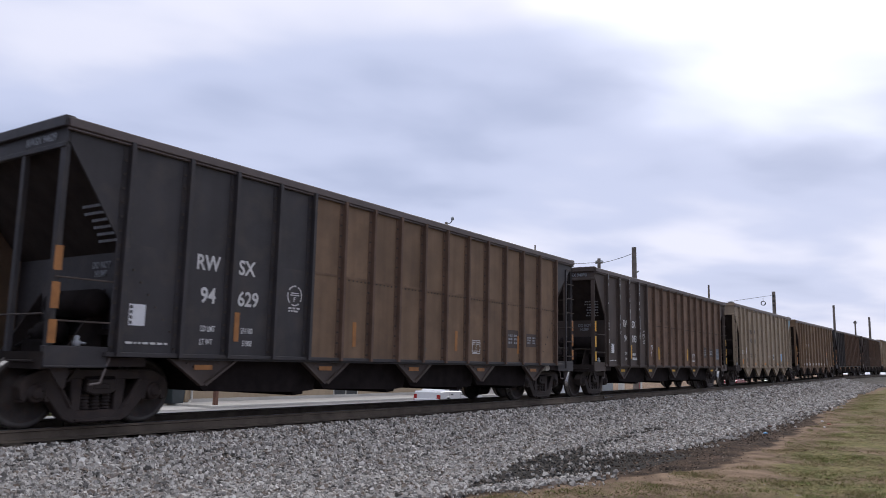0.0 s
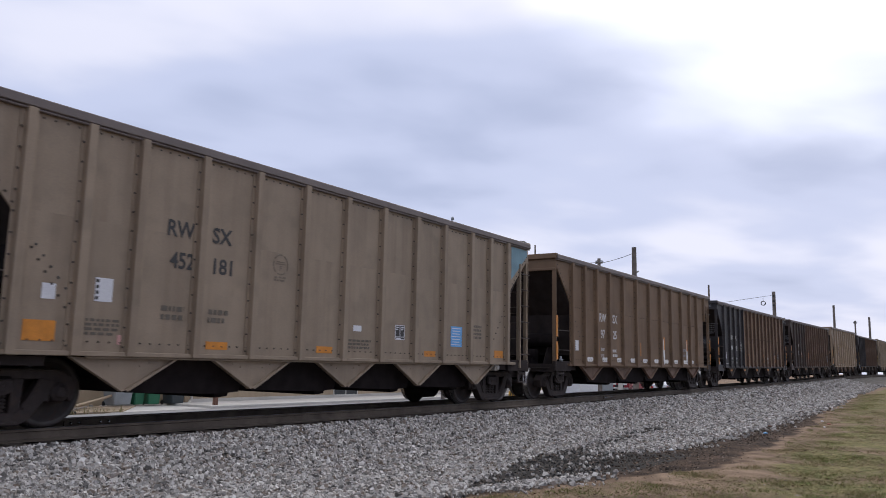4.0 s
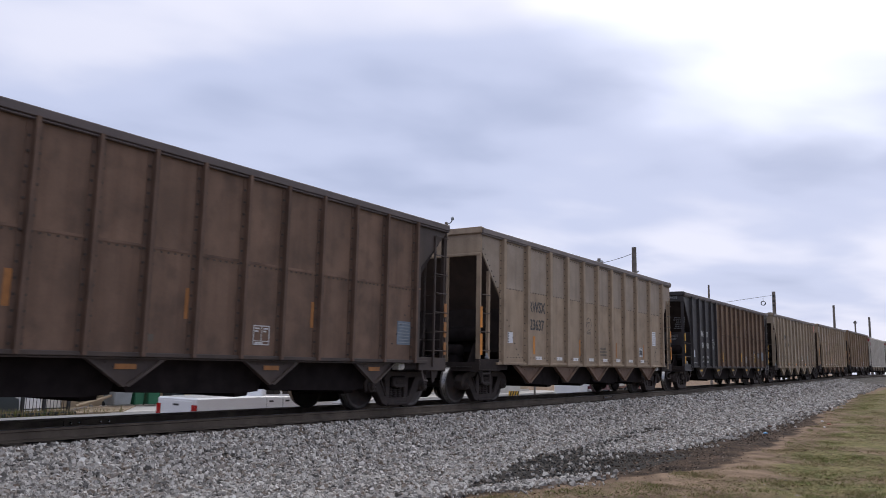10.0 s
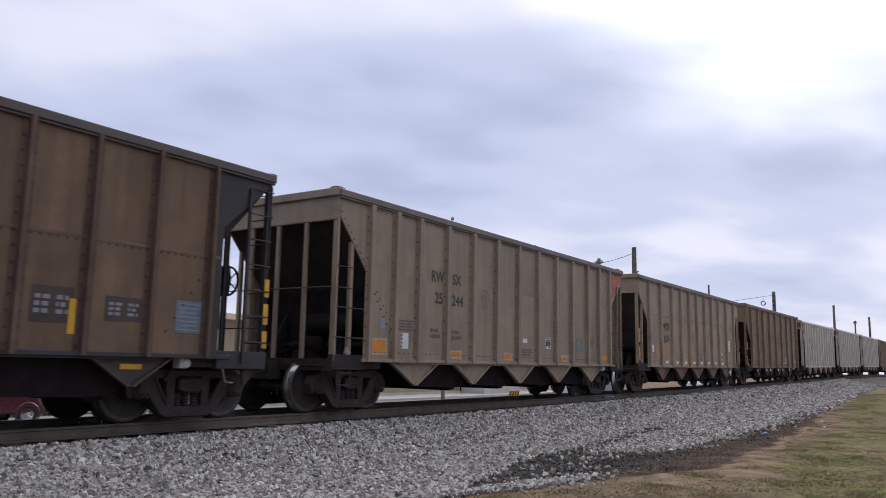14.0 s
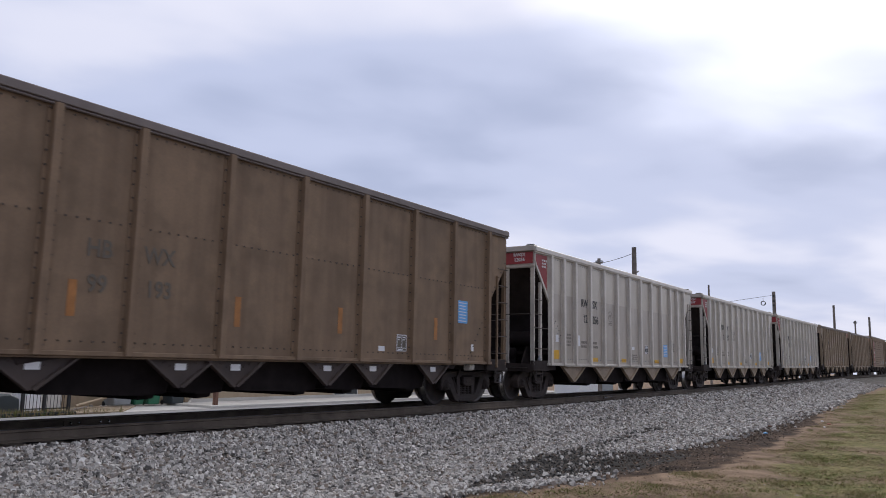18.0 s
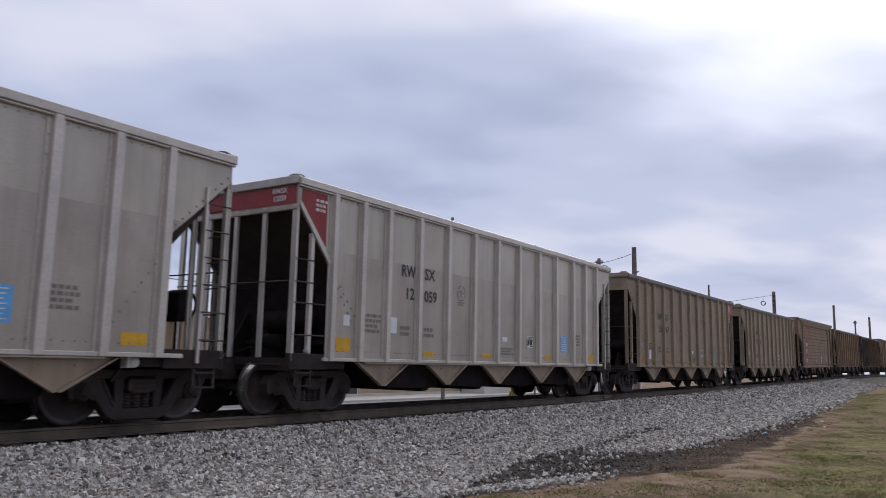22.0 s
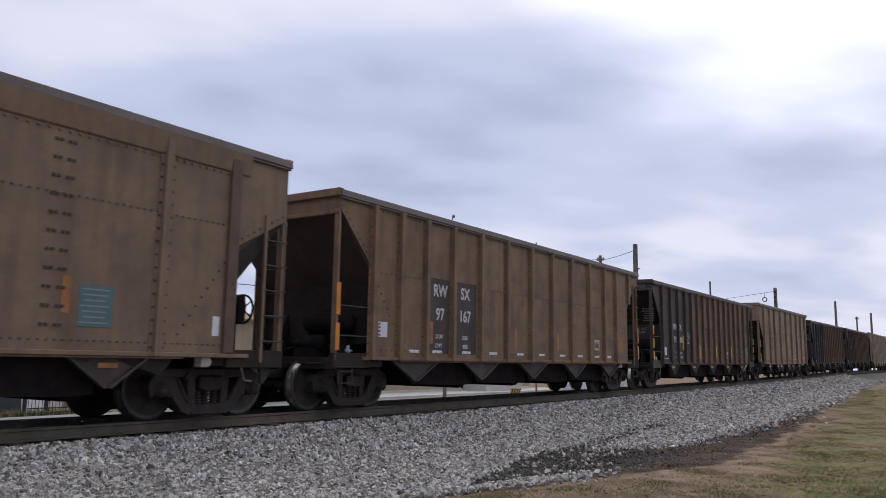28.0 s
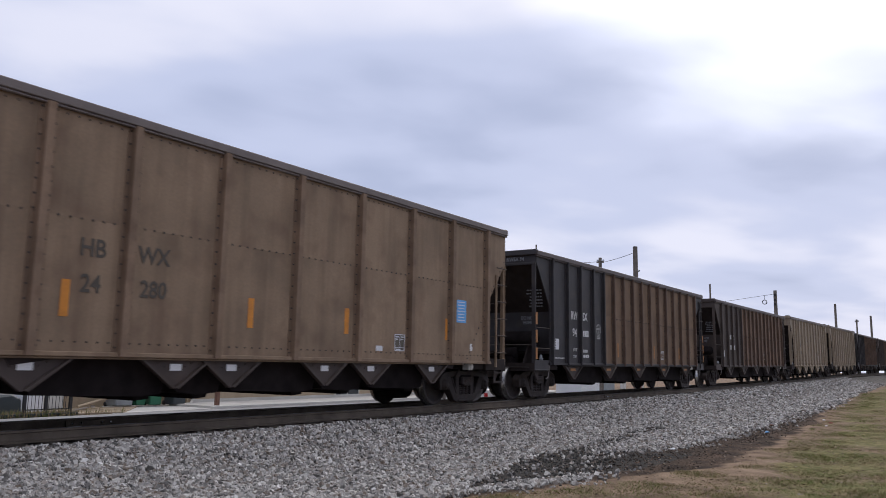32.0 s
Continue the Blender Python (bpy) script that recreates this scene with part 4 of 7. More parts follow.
def build_shell(style):
    """The car without its markings: body, ribs, ends, hoppers, platforms, trucks."""
    st = STYLES[style]
    b, t, h = st.length, st.top, st.length / 2
    paint, front = st.paint, st.front_paint or st.paint
    rib_paint = st.rib_paint or paint
    car = new("hopper_car")
    z0, dx, z1 = st.cut
    split = -h + st.ribs[st.front_ribs - 1] if st.front_ribs else None

    # side sheets: one upper and one lower panel for each bay on the side seen
    for s in (-1, 1):
        o = side_outline(st)
        if s > 0:
            put("far_side_sheet", kept((style, "sheet", s), "far_side_sheet", lambda bm: prism(bm, o, HALF - 0.03, HALF), paint), car)
        else:
            edges = [0.06] + st.ribs + [b - 0.06]
            for i, (xa, xb) in enumerate(zip(edges, edges[1:])):
                pm = front if (i < st.front_ribs or (st.front_ribs and i == len(edges) - 2)) else paint
                for za, zb, pn in ((SILL, st.seam, pm), (st.seam, t, st.upper if pm == paint else pm)):
                    q = bay_outline(st, xa, xb, za, zb)
                    if len(q) > 2:
                        put("side_panel", kept((style, "bay", i, za), "side_panel", lambda bm: prism(bm, q, -HALF, -HALF + 0.03), pn), car)

        # ribs
        for i, rx_ in enumerate(st.ribs):
            x = -h + rx_
            lo = low_at(st, rx_) - (0.0 if low_at(st, rx_) > SILL else 0.02)

            def bolts(bm, lo, off, step):
                z, q = lo + 0.12, 0.012 if st.bolts in (1, 2) else 0.016
                while z < t - 0.2:
                    for e_ in (-1, 1) if st.bolts != 2 else (1,):
                        n0 = len(bm.faces)
                        box(bm, e_ * off - q, e_ * off + q, 0.012, 0.032, z - q, z + q)
                        bm.faces.ensure_lookup_table()
                        for f in bm.faces[n0:]:
                            f.material_index = 1
                    z += step

            pm = front if (st.front_ribs and i < st.front_ribs) else rib_paint
            if style.startswith("quad"):
                def rib(bm, lo=lo):
                    prism(bm, [(-st.rib_w / 2, 0), (-st.rib_w / 2, st.rib_d), (st.rib_w / 2, st.rib_d), (st.rib_w / 2, 0)], lo, t - 0.12, "z")
                    box(bm, -0.105, 0.105, 0, 0.012, lo, t - 0.12)
                    bolts(bm, lo, 0.075, 0.2)
            else:
                def rib(bm, lo=lo):
                    w, d = st.rib_w / 2, st.rib_d
                    prism(bm, [(-w - 0.055, 0), (-w - 0.055, 0.012), (-w, 0.012), (-w * 0.82, d), (w * 0.82, d), (w, 0.012), (w + 0.055, 0.012), (w + 0.055, 0)], lo, t - 0.14, "z")
                    bolts(bm, lo, w + 0.03, 0.19 if st.bolts != 2 else 0.27)
            me = kept((style, "rib", round(lo, 2)), "side_rib", rib, pm, "rib_alloy" if paint == "bright_alloy" else "bolt_shaded")
            put("side_rib", me, car, "", pose(x, s * HALF, 0, 0, 0, 0 if s > 0 else 180))

        # welded seam at half height of the plain sheets
        if not st.bolts:
            def seam(bm):
                box(bm, split, h - st.rear[1], -HALF - 0.008, -HALF, 2.52, 2.56)
            put("sheet_seam", kept((style, "seam"), "sheet_seam", seam, paint), car, "", None if s < 0 else pose(0, 0, 0, 0, 0, 0) @ Matrix.Diagonal((1, -1, 1, 1)))

        # rows of rivets across the sheets
        if not st.bolts:
            def seam_rivets(bm):
                x = st.ribs[st.front_ribs] + 0.1
                while x < b - 1.15:
                    bolt_row(bm, [(-h + x, 2.49)], 0.016, 0.012)
                    x += 0.12
                for k in range(7):
                    q = k / 6
                    bolt_row(bm, [(h - st.rear[1] - 0.15 - 0.8 * q, 2.55 - 1.2 * q), (-h + dx + 0.15 + 0.8 * q, 2.35 - 1.0 * q)], 0.018, 0.014)
            tagged(put("riveting", kept((style, "seam_rivets"), "riveting", seam_rivets, "bolt_shaded"), car, "", None if s < 0 else pose(0, 0, 0, 0, 0, 180)), kind="stuff")
        else:
            def rivets(bm):
                zz = st.seam
                x = 1.15
                while x < b - 1.15:
                    if st.bolts != 2:
                        bolt_row(bm, [(-h + x, zz)], 0.016, 0.012)
                    bolt_row(bm, [(-h + x + 0.05, SILL + 0.16), (-h + x, t - 0.22)], 0.014, 0.012)
                    x += 0.16 if st.bolts != 3 else 0.11
                n = 9
                for k in range(n):
                    q = k / (n - 1)
                    bolt_row(bm, [(-h + dx * (0.1 + 0.85 * q), z0 + 0.08 + (z1 - z0) * q * 0.95), (h - st.rear[1] * (0.1 + 0.85 * q), st.rear[0] + 0.08 + (st.rear[2] - st.rear[0]) * q * 0.95)], 0.016, 0.014)
                    bolt_row(bm, [(-h + dx + 0.15 + 0.8 * q, z1 - 0.25 - 1.15 * q), (h - st.rear[1] - 0.15 - 0.8 * q, z1 - 0.25 - 1.15 * q)], 0.018, 0.014)
                if st.bolts == 3:
                    for cx in [1.84 + 1.08 * k for k in range(9)]:
                        for k in range(11):
                            bolt_row(bm, [(-h + cx + q_, 1.35 + 0.24 * k) for q_ in (-0.13, -0.06, 0.06, 0.13)], 0.024, 0.022)
            me = kept((style, "rivets"), "riveting", rivets, "label_grey" if paint == "bright_alloy" else "bolt_shaded")
            tagged(put("riveting", me, car, "", None if s < 0 else pose(0, 0, 0, 0, 0, 180)), kind="stuff")

        if st.bolts == 3:
            def lean(bm):
                prism(bm, [(-HALF - 0.012, t - 0.46), (-HALF - 0.03, t - 0.44), (-HALF - 0.078, t - 0.12), (-HALF, t - 0.12), (-HALF, t - 0.46)], -h + 0.9, h - 0.9, "x")
                x = 1.0
                while x < b - 1.0:
                    bolt_row(bm, [(-h + x, t - 0.5)], 0.018, 0.03)
                    x += 0.14
            put("upper_plate", kept((style, "lean"), "upper_plate", lean, paint), car, "", None if s < 0 else pose(0, 0, 0, 0, 0, 180))

        # top chord and side sill
        def chord(bm):
            box(bm, -h, h, -HALF - 0.075, -HALF + 0.03, t - 0.13, t)
            box(bm, -h, h, -HALF - 0.055, -HALF, t - 0.17, t - 0.13)
        put("top_chord", kept((style, "chord"), "top_chord", chord, "rib_alloy" if paint == "bright_alloy" else ("chord_dark" if st.front_ribs else "chord_grey"), bevel=0.012), car, "", None if s < 0 else pose(0, 0, 0, 0, 0, 180))

        def sill(bm):
            box(bm, -h + 0.78, h - 0.78, -HALF - 0.055, -HALF + 0.02, SILL - 0.03, SILL + 0.035)
            box(bm, -h + 2.0, h - 2.0, -HALF - 0.02, -HALF + 0.03, SILL - 0.06, SILL - 0.03)
        put("side_sill", kept((style, "sill"), "side_sill", sill, rib_paint if paint == "bright_alloy" else front, bevel=0.008), car, "", None if s < 0 else pose(0, 0, 0, 0, 0, 180))

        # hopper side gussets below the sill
        gp = "shaded_iron" if st.front_ribs else paint
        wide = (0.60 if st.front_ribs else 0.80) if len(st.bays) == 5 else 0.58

        def gusset(bm):
            prism(bm, [(-wide, SILL - 0.04), (wide, SILL - 0.04), (0.02, st.apex), (-0.02, st.apex)], 0.0, 0.03)
            prism(bm, [(wide, SILL - 0.04), (wide + 0.05, SILL - 0.04), (0.05, st.apex - 0.02), (0.0, st.apex)], -0.06, 0.03)
            prism(bm, [(-wide, SILL - 0.04), (-wide - 0.05, SILL - 0.04), (-0.05, st.apex - 0.02), (0.0, st.apex)], -0.06, 0.03)
            for x in (-0.5, -0.3, 0.3, 0.5):
                rod(bm, (x * wide, 0.0, SILL - 0.10 - 0.05 * (abs(x) < 0.4)), (x * wide, -0.015, SILL - 0.10 - 0.05 * (abs(x) < 0.4)), 0.016, 6)
        # coats darker than the side; bright_alloy's duller one paints in shade under the sill
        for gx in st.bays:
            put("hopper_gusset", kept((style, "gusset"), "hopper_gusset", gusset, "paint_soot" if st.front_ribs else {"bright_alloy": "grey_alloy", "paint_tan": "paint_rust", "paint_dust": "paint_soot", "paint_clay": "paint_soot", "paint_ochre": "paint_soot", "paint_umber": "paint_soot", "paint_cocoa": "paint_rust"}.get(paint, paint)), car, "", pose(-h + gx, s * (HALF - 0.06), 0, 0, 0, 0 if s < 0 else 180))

    # hopper chutes and doors between the trucks
    for k in range(len(st.bays) - 1):
        span = round(st.bays[k + 1] - st.bays[k], 2)
        if span < 0.7:
            continue

        def chute(bm, span=span):
            prism(bm, [(0.0, SILL), (span, SILL), (span - 0.01, 0.60), (span - 0.06, 0.45), (span - 0.45, 0.42), (0.22, 0.47), (0.03, 0.65)], -1.3, 1.3)
            prism(bm, [(span - 0.42, 0.45), (span - 0.08, 0.47), (span - 0.12, 0.37), (span - 0.36, 0.35)], -1.1, 1.1)
        # the chute's near black stands in for underbody shade
        put("discharge_hopper", kept(("chute", span), "discharge_hopper", chute, "shaded_iron"), car, "discharge hopper coloured near black for the shade under the car", pose(-h + st.bays[k], 0, 0))
    for s in (-1, 1):
        z0, dx, z1 = st.cut if s < 0 else st.rear
        turn = None if s < 0 else pose(0, 0, 0, 0, 0, 180)

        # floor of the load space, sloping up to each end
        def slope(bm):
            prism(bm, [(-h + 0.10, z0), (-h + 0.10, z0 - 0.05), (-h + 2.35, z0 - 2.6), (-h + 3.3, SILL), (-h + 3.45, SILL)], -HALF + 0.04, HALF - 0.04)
        # near black beside the body paint: the recess's shade is in the colour
        put("slope_sheet", kept((style, "slope", s), "slope_sheet", slope, {"paint_tan": "paint_soot", "paint_umber": "paint_soot"}.get(paint, "shaded_grime")), car, "", turn)

        def bulkhead(bm):
            box(bm, -h + 1.20, -h + 1.26, -HALF + 0.04, HALF - 0.04, SILL + 0.30, z0 - 1.25)
        # the bulkhead too is coloured as dark as its shaded hollow
        put("end_bulkhead", kept((style, "bulkhead", s), "end_bulkhead", bulkhead, front if st.front_ribs else ("shaded_iron" if st.bolts == 2 else "shaded_grime")), car, "", turn)
        bracket = kept(("bracket", h), "end_bracket", lambda bm: prism(bm, [(-h + 0.62, SILL - 0.04), (-h + 1.2, SILL - 0.04), (-h + 1.2, 1.95)], -0.02, 0.02), "shaded_grime")
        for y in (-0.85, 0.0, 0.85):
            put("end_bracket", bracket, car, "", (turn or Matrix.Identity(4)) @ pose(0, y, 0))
        angle = kept(("bulk_angle", h), "bulkhead_angle", lambda bm: box(bm, -h + 1.14, -h + 1.197, -HALF + 0.04, HALF - 0.04, SILL + 0.28, SILL + 0.36), "shaded_grime")
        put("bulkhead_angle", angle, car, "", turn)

        if st.front_ribs:
            # small notices low on the slope sheet and the warning on the bulkhead
            def notice(bm):
                r = random.Random(6)
                for k in range(6):
                    zc = z0 - 0.72 - 0.085 * k
                    xc = -h + 0.10 + (z0 - 0.05 - zc) * 2.25 / 2.55 - 0.012
                    y = -1.42 + 0.03 * k
                    while y < -1.0 + 0.02 * k:
                        w = r.uniform(0.03, 0.08)
                        box(bm, xc - 0.006, xc + 0.006, y, y + w, zc - 0.02, zc + 0.02)
                        y += w + 0.025
            tagged(put("end_notice", kept((style, "notice", s), "end_notice", notice, "label_grey"), car, "", turn), kind="stuff")
            for text, zc in (("DO NOT", 2.30), ("HUMP", 2.17)):
                put("end_warning", lettering(text, 0.14, "label_grey", 0.8), car, "", (turn or Matrix.Identity(4)) @ pose(-h + 1.195, -0.72, zc, 0, 0, -90))

        def header(bm):
            box(bm, -h + 0.02, -h + 0.06, -HALF, HALF, z0 - 0.02, t - 0.02)
            box(bm, -h - 0.05, -h + 0.1, -HALF - 0.03, HALF + 0.03, t - 0.12, t + 0.03)
            box(bm, -h - 0.01, -h + 0.05, -HALF, HALF, z0 - 0.08, z0 - 0.01)
        put("end_header", kept((style, "header", s), "end_header", header, front, bevel=0.01), car, "", turn)
        for y in st.posts:
            w = 0.04 if abs(y) > 1 else 0.024
            def post(bm, w=w):
                box(bm, -0.03, 0.035, -w, w, SILL - 0.03, z0 + 0.02)
                box(bm, -0.04, -0.025, -w - 0.02, w + 0.02, SILL - 0.03, z0 + 0.02)
            put("end_post", kept((style, "post", w, s), "end_post", post, front if paint != "bright_alloy" else "rib_alloy"), car, "", pose(s * (h - 0.05), y, 0, 0, 0, 0 if s < 0 else 180))
        if st.bolts == 2:
            for y in (-HALF + 0.16, HALF - 0.16):
                def cap(bm):
                    lathe(bm, [(0.0, -0.02), (0.15, -0.02), (0.15, 0.03), (0.1, 0.06), (0.0, 0.065)], 16, "z")
                put("corner_cap", kept("corner_cap", "corner_cap", cap, "trim_black"), car, "black rubber corner cap", pose(s * (h - 0.12), y, t + 0.02))
        if st.bolts == 2 or (style == "tan_hopper" and s < 0):
            for y in (-1.53, 1.53):
                def stub(bm):
                    box(bm, -0.042, 0.042, -0.035, 0.035, SILL - 0.03, 3.25)
                put("end_stanchion", kept((style, "stub"), "end_stanchion", stub, front if paint != "bright_alloy" else "rib_alloy"), car, "", pose(s * (h - 0.46), y, 0))

        def platform(bm):
            box(bm, -h - 0.02, -h + 1.5, -1.5, 1.5, SILL - 0.16, SILL - 0.04)
            box(bm, -h - 0.04, -h + 0.06, -1.56, 1.56, SILL - 0.2, SILL + 0.02)
        put("end_platform", kept((style, "platform"), "end_platform", platform, "shaded_grime"), car, "", turn)
        for side in (-1, 1):
            def beam(bm):
                box(bm, 0.0, dx + 0.02, -0.05, 0.05, SILL - 0.16, SILL + 0.10)
                box(bm, 0.0, dx + 0.02, -0.07, 0.05, SILL - 0.18, SILL - 0.15)
            put("platform_beam", kept((style, "beam", s), "platform_beam", beam, front if st.front_ribs else "shaded_grime", bevel=0.008), car, "", (turn or Matrix.Identity(4)) @ pose(-h - 0.03, side * 1.53, 0))

            def jack_pad(bm):
                prism(bm, [(0.10, SILL - 0.18), (0.38, SILL - 0.18), (0.34, 0.56), (0.29, 0.56)], -0.02, 0.02)
            put("jack_pad", kept("jack_pad", "jack_pad", jack_pad, "cast_iron"), car, "", (turn or Matrix.Identity(4)) @ pose(-h, side * 1.46, 0))

            if st.bolts in (1, 2):
                def step(bm):
                    for x in (0.14, 0.52):
                        box(bm, x - 0.022, x + 0.022, -0.012, 0.012, 0.52, SILL)
                    for zc in (0.54, 0.76):
                        box(bm, 0.14, 0.52, -0.03, 0.03, zc - 0.014, zc + 0.014)
            else:
                def step(bm):
                    rod(bm, (0.90, 0, SILL - 0.04), (0.78, 0, 0.62), 0.015, 6)
                    rod(bm, (0.78, 0, 0.62), (0.63, 0, 0.60), 0.016, 6)
            put("corner_step", kept(("step", st.bolts in (1, 2)), "corner_step", step, "chord_grey" if st.bolts not in (1, 2) else "cast_iron"), car, "bent iron corner step", (turn or Matrix.Identity(4)) @ pose(-h, side * 1.56, 0))
        if s < 0:
            def valve(bm):
                lathe(bm, [(0.0, 0.0), (0.05, 0.0), (0.05, 0.06), (0.03, 0.08), (0.035, 0.13), (0.0, 0.15)], 10, "z")
                rod(bm, (0.03, 0, 0.05), (0.12, 0, 0.04), 0.016, 6)
            put("retainer_valve", kept("valve", "retainer_valve", valve, "label_grey"), car, "pale grey retainer valve", pose(-h + 0.42, -1.53, SILL + 0.1))
        else:
            def load_sensor(bm):
                lathe(bm, [(0.0, -0.115), (0.06, -0.115), (0.08, -0.09), (0.08, 0.09), (0.0, 0.09)], 14, "y", (0.06, 0, 0.0))
                box(bm, -0.05, 0.06, -0.09, 0.09, -0.08, 0.08)
            put("brake_valve", kept("load_sensor", "brake_valve", load_sensor, "pale_wall", bevel=0.015), car, "pale grey brake valve under the sill", pose(h - 1.55, -1.42, 0.90))

        irons = [((-h + 0.02, -1.58, z), (-h + dx, -1.58, z)) for z in ((1.42, 1.98) if s < 0 and style != "tan_hopper" else ())]
        irons += [((-h - 0.05, -1.5, z), (-h - 0.05, 1.5, z)) for z in ((1.5,) if st.front_ribs else (2.35,) if st.bolts == 2 else ())]
        if style == "tan_hopper" and s < 0:
            irons += [((-h + 0.02, -1.58, z), (-h + 0.5, -1.58, z)) for z in (1.3, 1.75, 2.2, 2.65)]
        if st.bolts == 2:
            irons += [((-h + 0.02, -1.58, z), (-h + 0.5, -1.58, z)) for z in (2.35, 2.75)]
        for k, (pa, pb) in enumerate(irons):
            put("grab_iron", kept((style, "grab", k, s), "grab_iron", lambda bm: rod(bm, pa, pb, 0.013, 5), "paint_soot"), car, "", None if s < 0 else pose(0, 0, 0, 0, 0, 180))

        def coupler(bm):
            box(bm, -h - 0.30, -h + 1.0, -0.25, 0.25, 0.62, 0.98)
            box(bm, -h - 0.78, -h - 0.28, -0.10, 0.10, 0.74, 0.94)
            prism(bm, [(-h - 0.86, -0.16), (-h - 0.70, -0.18), (-h - 0.55, -0.10), (-h - 0.55, 0.10), (-h - 0.72, 0.14), (-h - 0.82, 0.05)], 0.70, 0.98, "z")
            rod(bm, (-h - 0.05, 0.4, 0.75), (-h - 0.6, 0.3, 0.42), 0.03, 6)
            rod(bm, (-h - 0.02, 0.2, 0.9), (-h - 0.06, -1.4, 0.9), 0.015, 5)
        put("coupler", kept((style, "coupler"), "coupler", coupler, "cast_iron"), car, "rusty knuckle coupler", None if s < 0 else pose(0, 0, 0, 0, 0, 180))
        add_truck(car, s * (h - 1.08))

    # ladder rungs on the trailing corner, between the post and a stile of its own
    z0, dx, z1 = st.rear
    side_rung = kept("side_rung", "ladder_rung", lambda bm: rod(bm, (-0.50, 0, 0), (-0.02, 0, 0), 0.013, 5), "paint_soot")
    end_rung = kept("end_rung", "ladder_rung", lambda bm: rod(bm, (0, -0.55, 0), (0, 0, 0), 0.012, 5), "paint_soot")
    stile = kept(("stile", style), "ladder_stile", lambda bm: rod(bm, (0, 0, SILL - 0.1), (0, 0, z0), 0.022, 5), "paint_soot")
    near_stile = kept(("near_stile", style), "ladder_stile", lambda bm: box(bm, -0.022, 0.022, -0.02, 0.02, SILL - 0.1, low_at(st, b - 0.5) + 0.3), front if paint != "bright_alloy" else "rib_alloy")
    put("ladder_stile", stile, car, "", pose(h + 0.06, -0.95, 0))
    put("ladder_stile", near_stile, car, "", pose(h - 0.5, -1.60, 0))
    z = SILL + 0.25
    while z < z0 - 0.1:
        put("ladder_rung", side_rung, car, "", pose(h, -1.62, z))
        put("ladder_rung", end_rung, car, "", pose(h + 0.06, -0.95, z))
        z += 0.42

    # brake gear: wheel and box on the trailing end, reservoirs on the leading platform
    def brake_wheel(bm):
        lathe(bm, [(0.24, -0.015), (0.27, -0.015), (0.27, 0.015), (0.24, 0.015), (0.24, -0.015)], 18, "x")
        for k in range(5):
            a_ = k * 2 * math.pi / 5
            rod(bm, (0, 0, 0), (0, 0.25 * math.cos(a_), 0.25 * math.sin(a_)), 0.012, 5)
        rod(bm, (-0.14, 0, 0), (0.03, 0, 0), 0.03, 8)
    put("brake_wheel", kept("brake_wheel", "brake_wheel", brake_wheel, "shaded_iron"), car, "spoked iron hand brake wheel", pose(h + 0.2, -0.35, 2.35 if st.front_ribs else 1.85))

    def brake_box(bm):
        prism(bm, [(-0.14, -0.28), (0.04, -0.28), (0.08, 0.0), (0.04, 0.26), (-0.14, 0.2)], -0.2, 0.2)
        box(bm, -0.02, 0.02, -0.03, 0.03, -0.85, -0.25)
    put("brake_box", kept("brake_box", "brake_box", brake_box, "shaded_iron", bevel=0.02), car, "", pose(h + 0.03, -0.35, 2.35 if st.front_ribs else 1.85))

    def tank(bm):
        lathe(bm, [(0.0, -0.62), (0.14, -0.60), (0.2, -0.52), (0.2, 0.52), (0.14, 0.60), (0.0, 0.62)], 16, "y")
    put("air_reservoir", kept("tank", "air_reservoir", tank, "shaded_iron"), car, "black air reservoir", pose(-h + 0.95, -0.55, 1.72))

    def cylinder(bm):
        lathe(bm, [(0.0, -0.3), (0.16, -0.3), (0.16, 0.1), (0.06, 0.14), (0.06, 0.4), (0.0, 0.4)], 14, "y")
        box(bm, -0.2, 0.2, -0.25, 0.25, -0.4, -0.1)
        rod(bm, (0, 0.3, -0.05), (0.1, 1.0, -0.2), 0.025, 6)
    put("brake_cylinder", kept("cylinder", "brake_cylinder", cylinder, "shaded_iron"), car, "", pose(-h + 0.7, -0.3, 1.3))
    return car


# ---------------------------------------------------------------- markings
SKIN = 0.006


def plate(car, name, x, z, w, hgt, material_name, label="", proud=SKIN):
    """A thin painted patch or label on the side seen; x from the leading end."""
    h = car["body_length"] / 2
    key = ("plate", w, hgt)

    def make(bm):
        box(bm, -w / 2, w / 2, -0.004, 0.0, -hgt / 2, hgt / 2)
    return put(name, kept(key, name, make, material_name), car, label, pose(-h + x, -HALF - proud + 0.004, z))


def words(car, name, text, x, z, size, material_name, squeeze=1.0, proud=SKIN):
    h = car["body_length"] / 2
    return put(name, lettering(text, size, material_name, squeeze), car, "", pose(-h + x, -HALF - proud, z))


def bars(car, name, x, z, w, hgt, rows, material_name, fill=0.8, seed=1):
    """Writing too small or faint to read: rows of short bars."""
    h = car["body_length"] / 2

    def make(bm):
        r = random.Random(seed)
        for i in range(rows):
            zc = hgt / 2 - (i + 0.5) * hgt / rows
            x_ = -w / 2
            end = w / 2 * r.uniform(0.5, 1.0)
            while x_ < end:
                l_ = r.uniform(0.03, 0.11) * max(1, hgt / rows * 8)
                box(bm, x_, min(x_ + l_, w / 2), -0.003, 0, zc - hgt / rows * 0.3, zc + hgt / rows * 0.3)
                x_ += l_ + 0.03
    return tagged(put(name, kept(("bars", w, hgt, rows, seed), name, make, material_name), car, "", pose(-h + x, -HALF - 0.004, z)), kind="stuff")


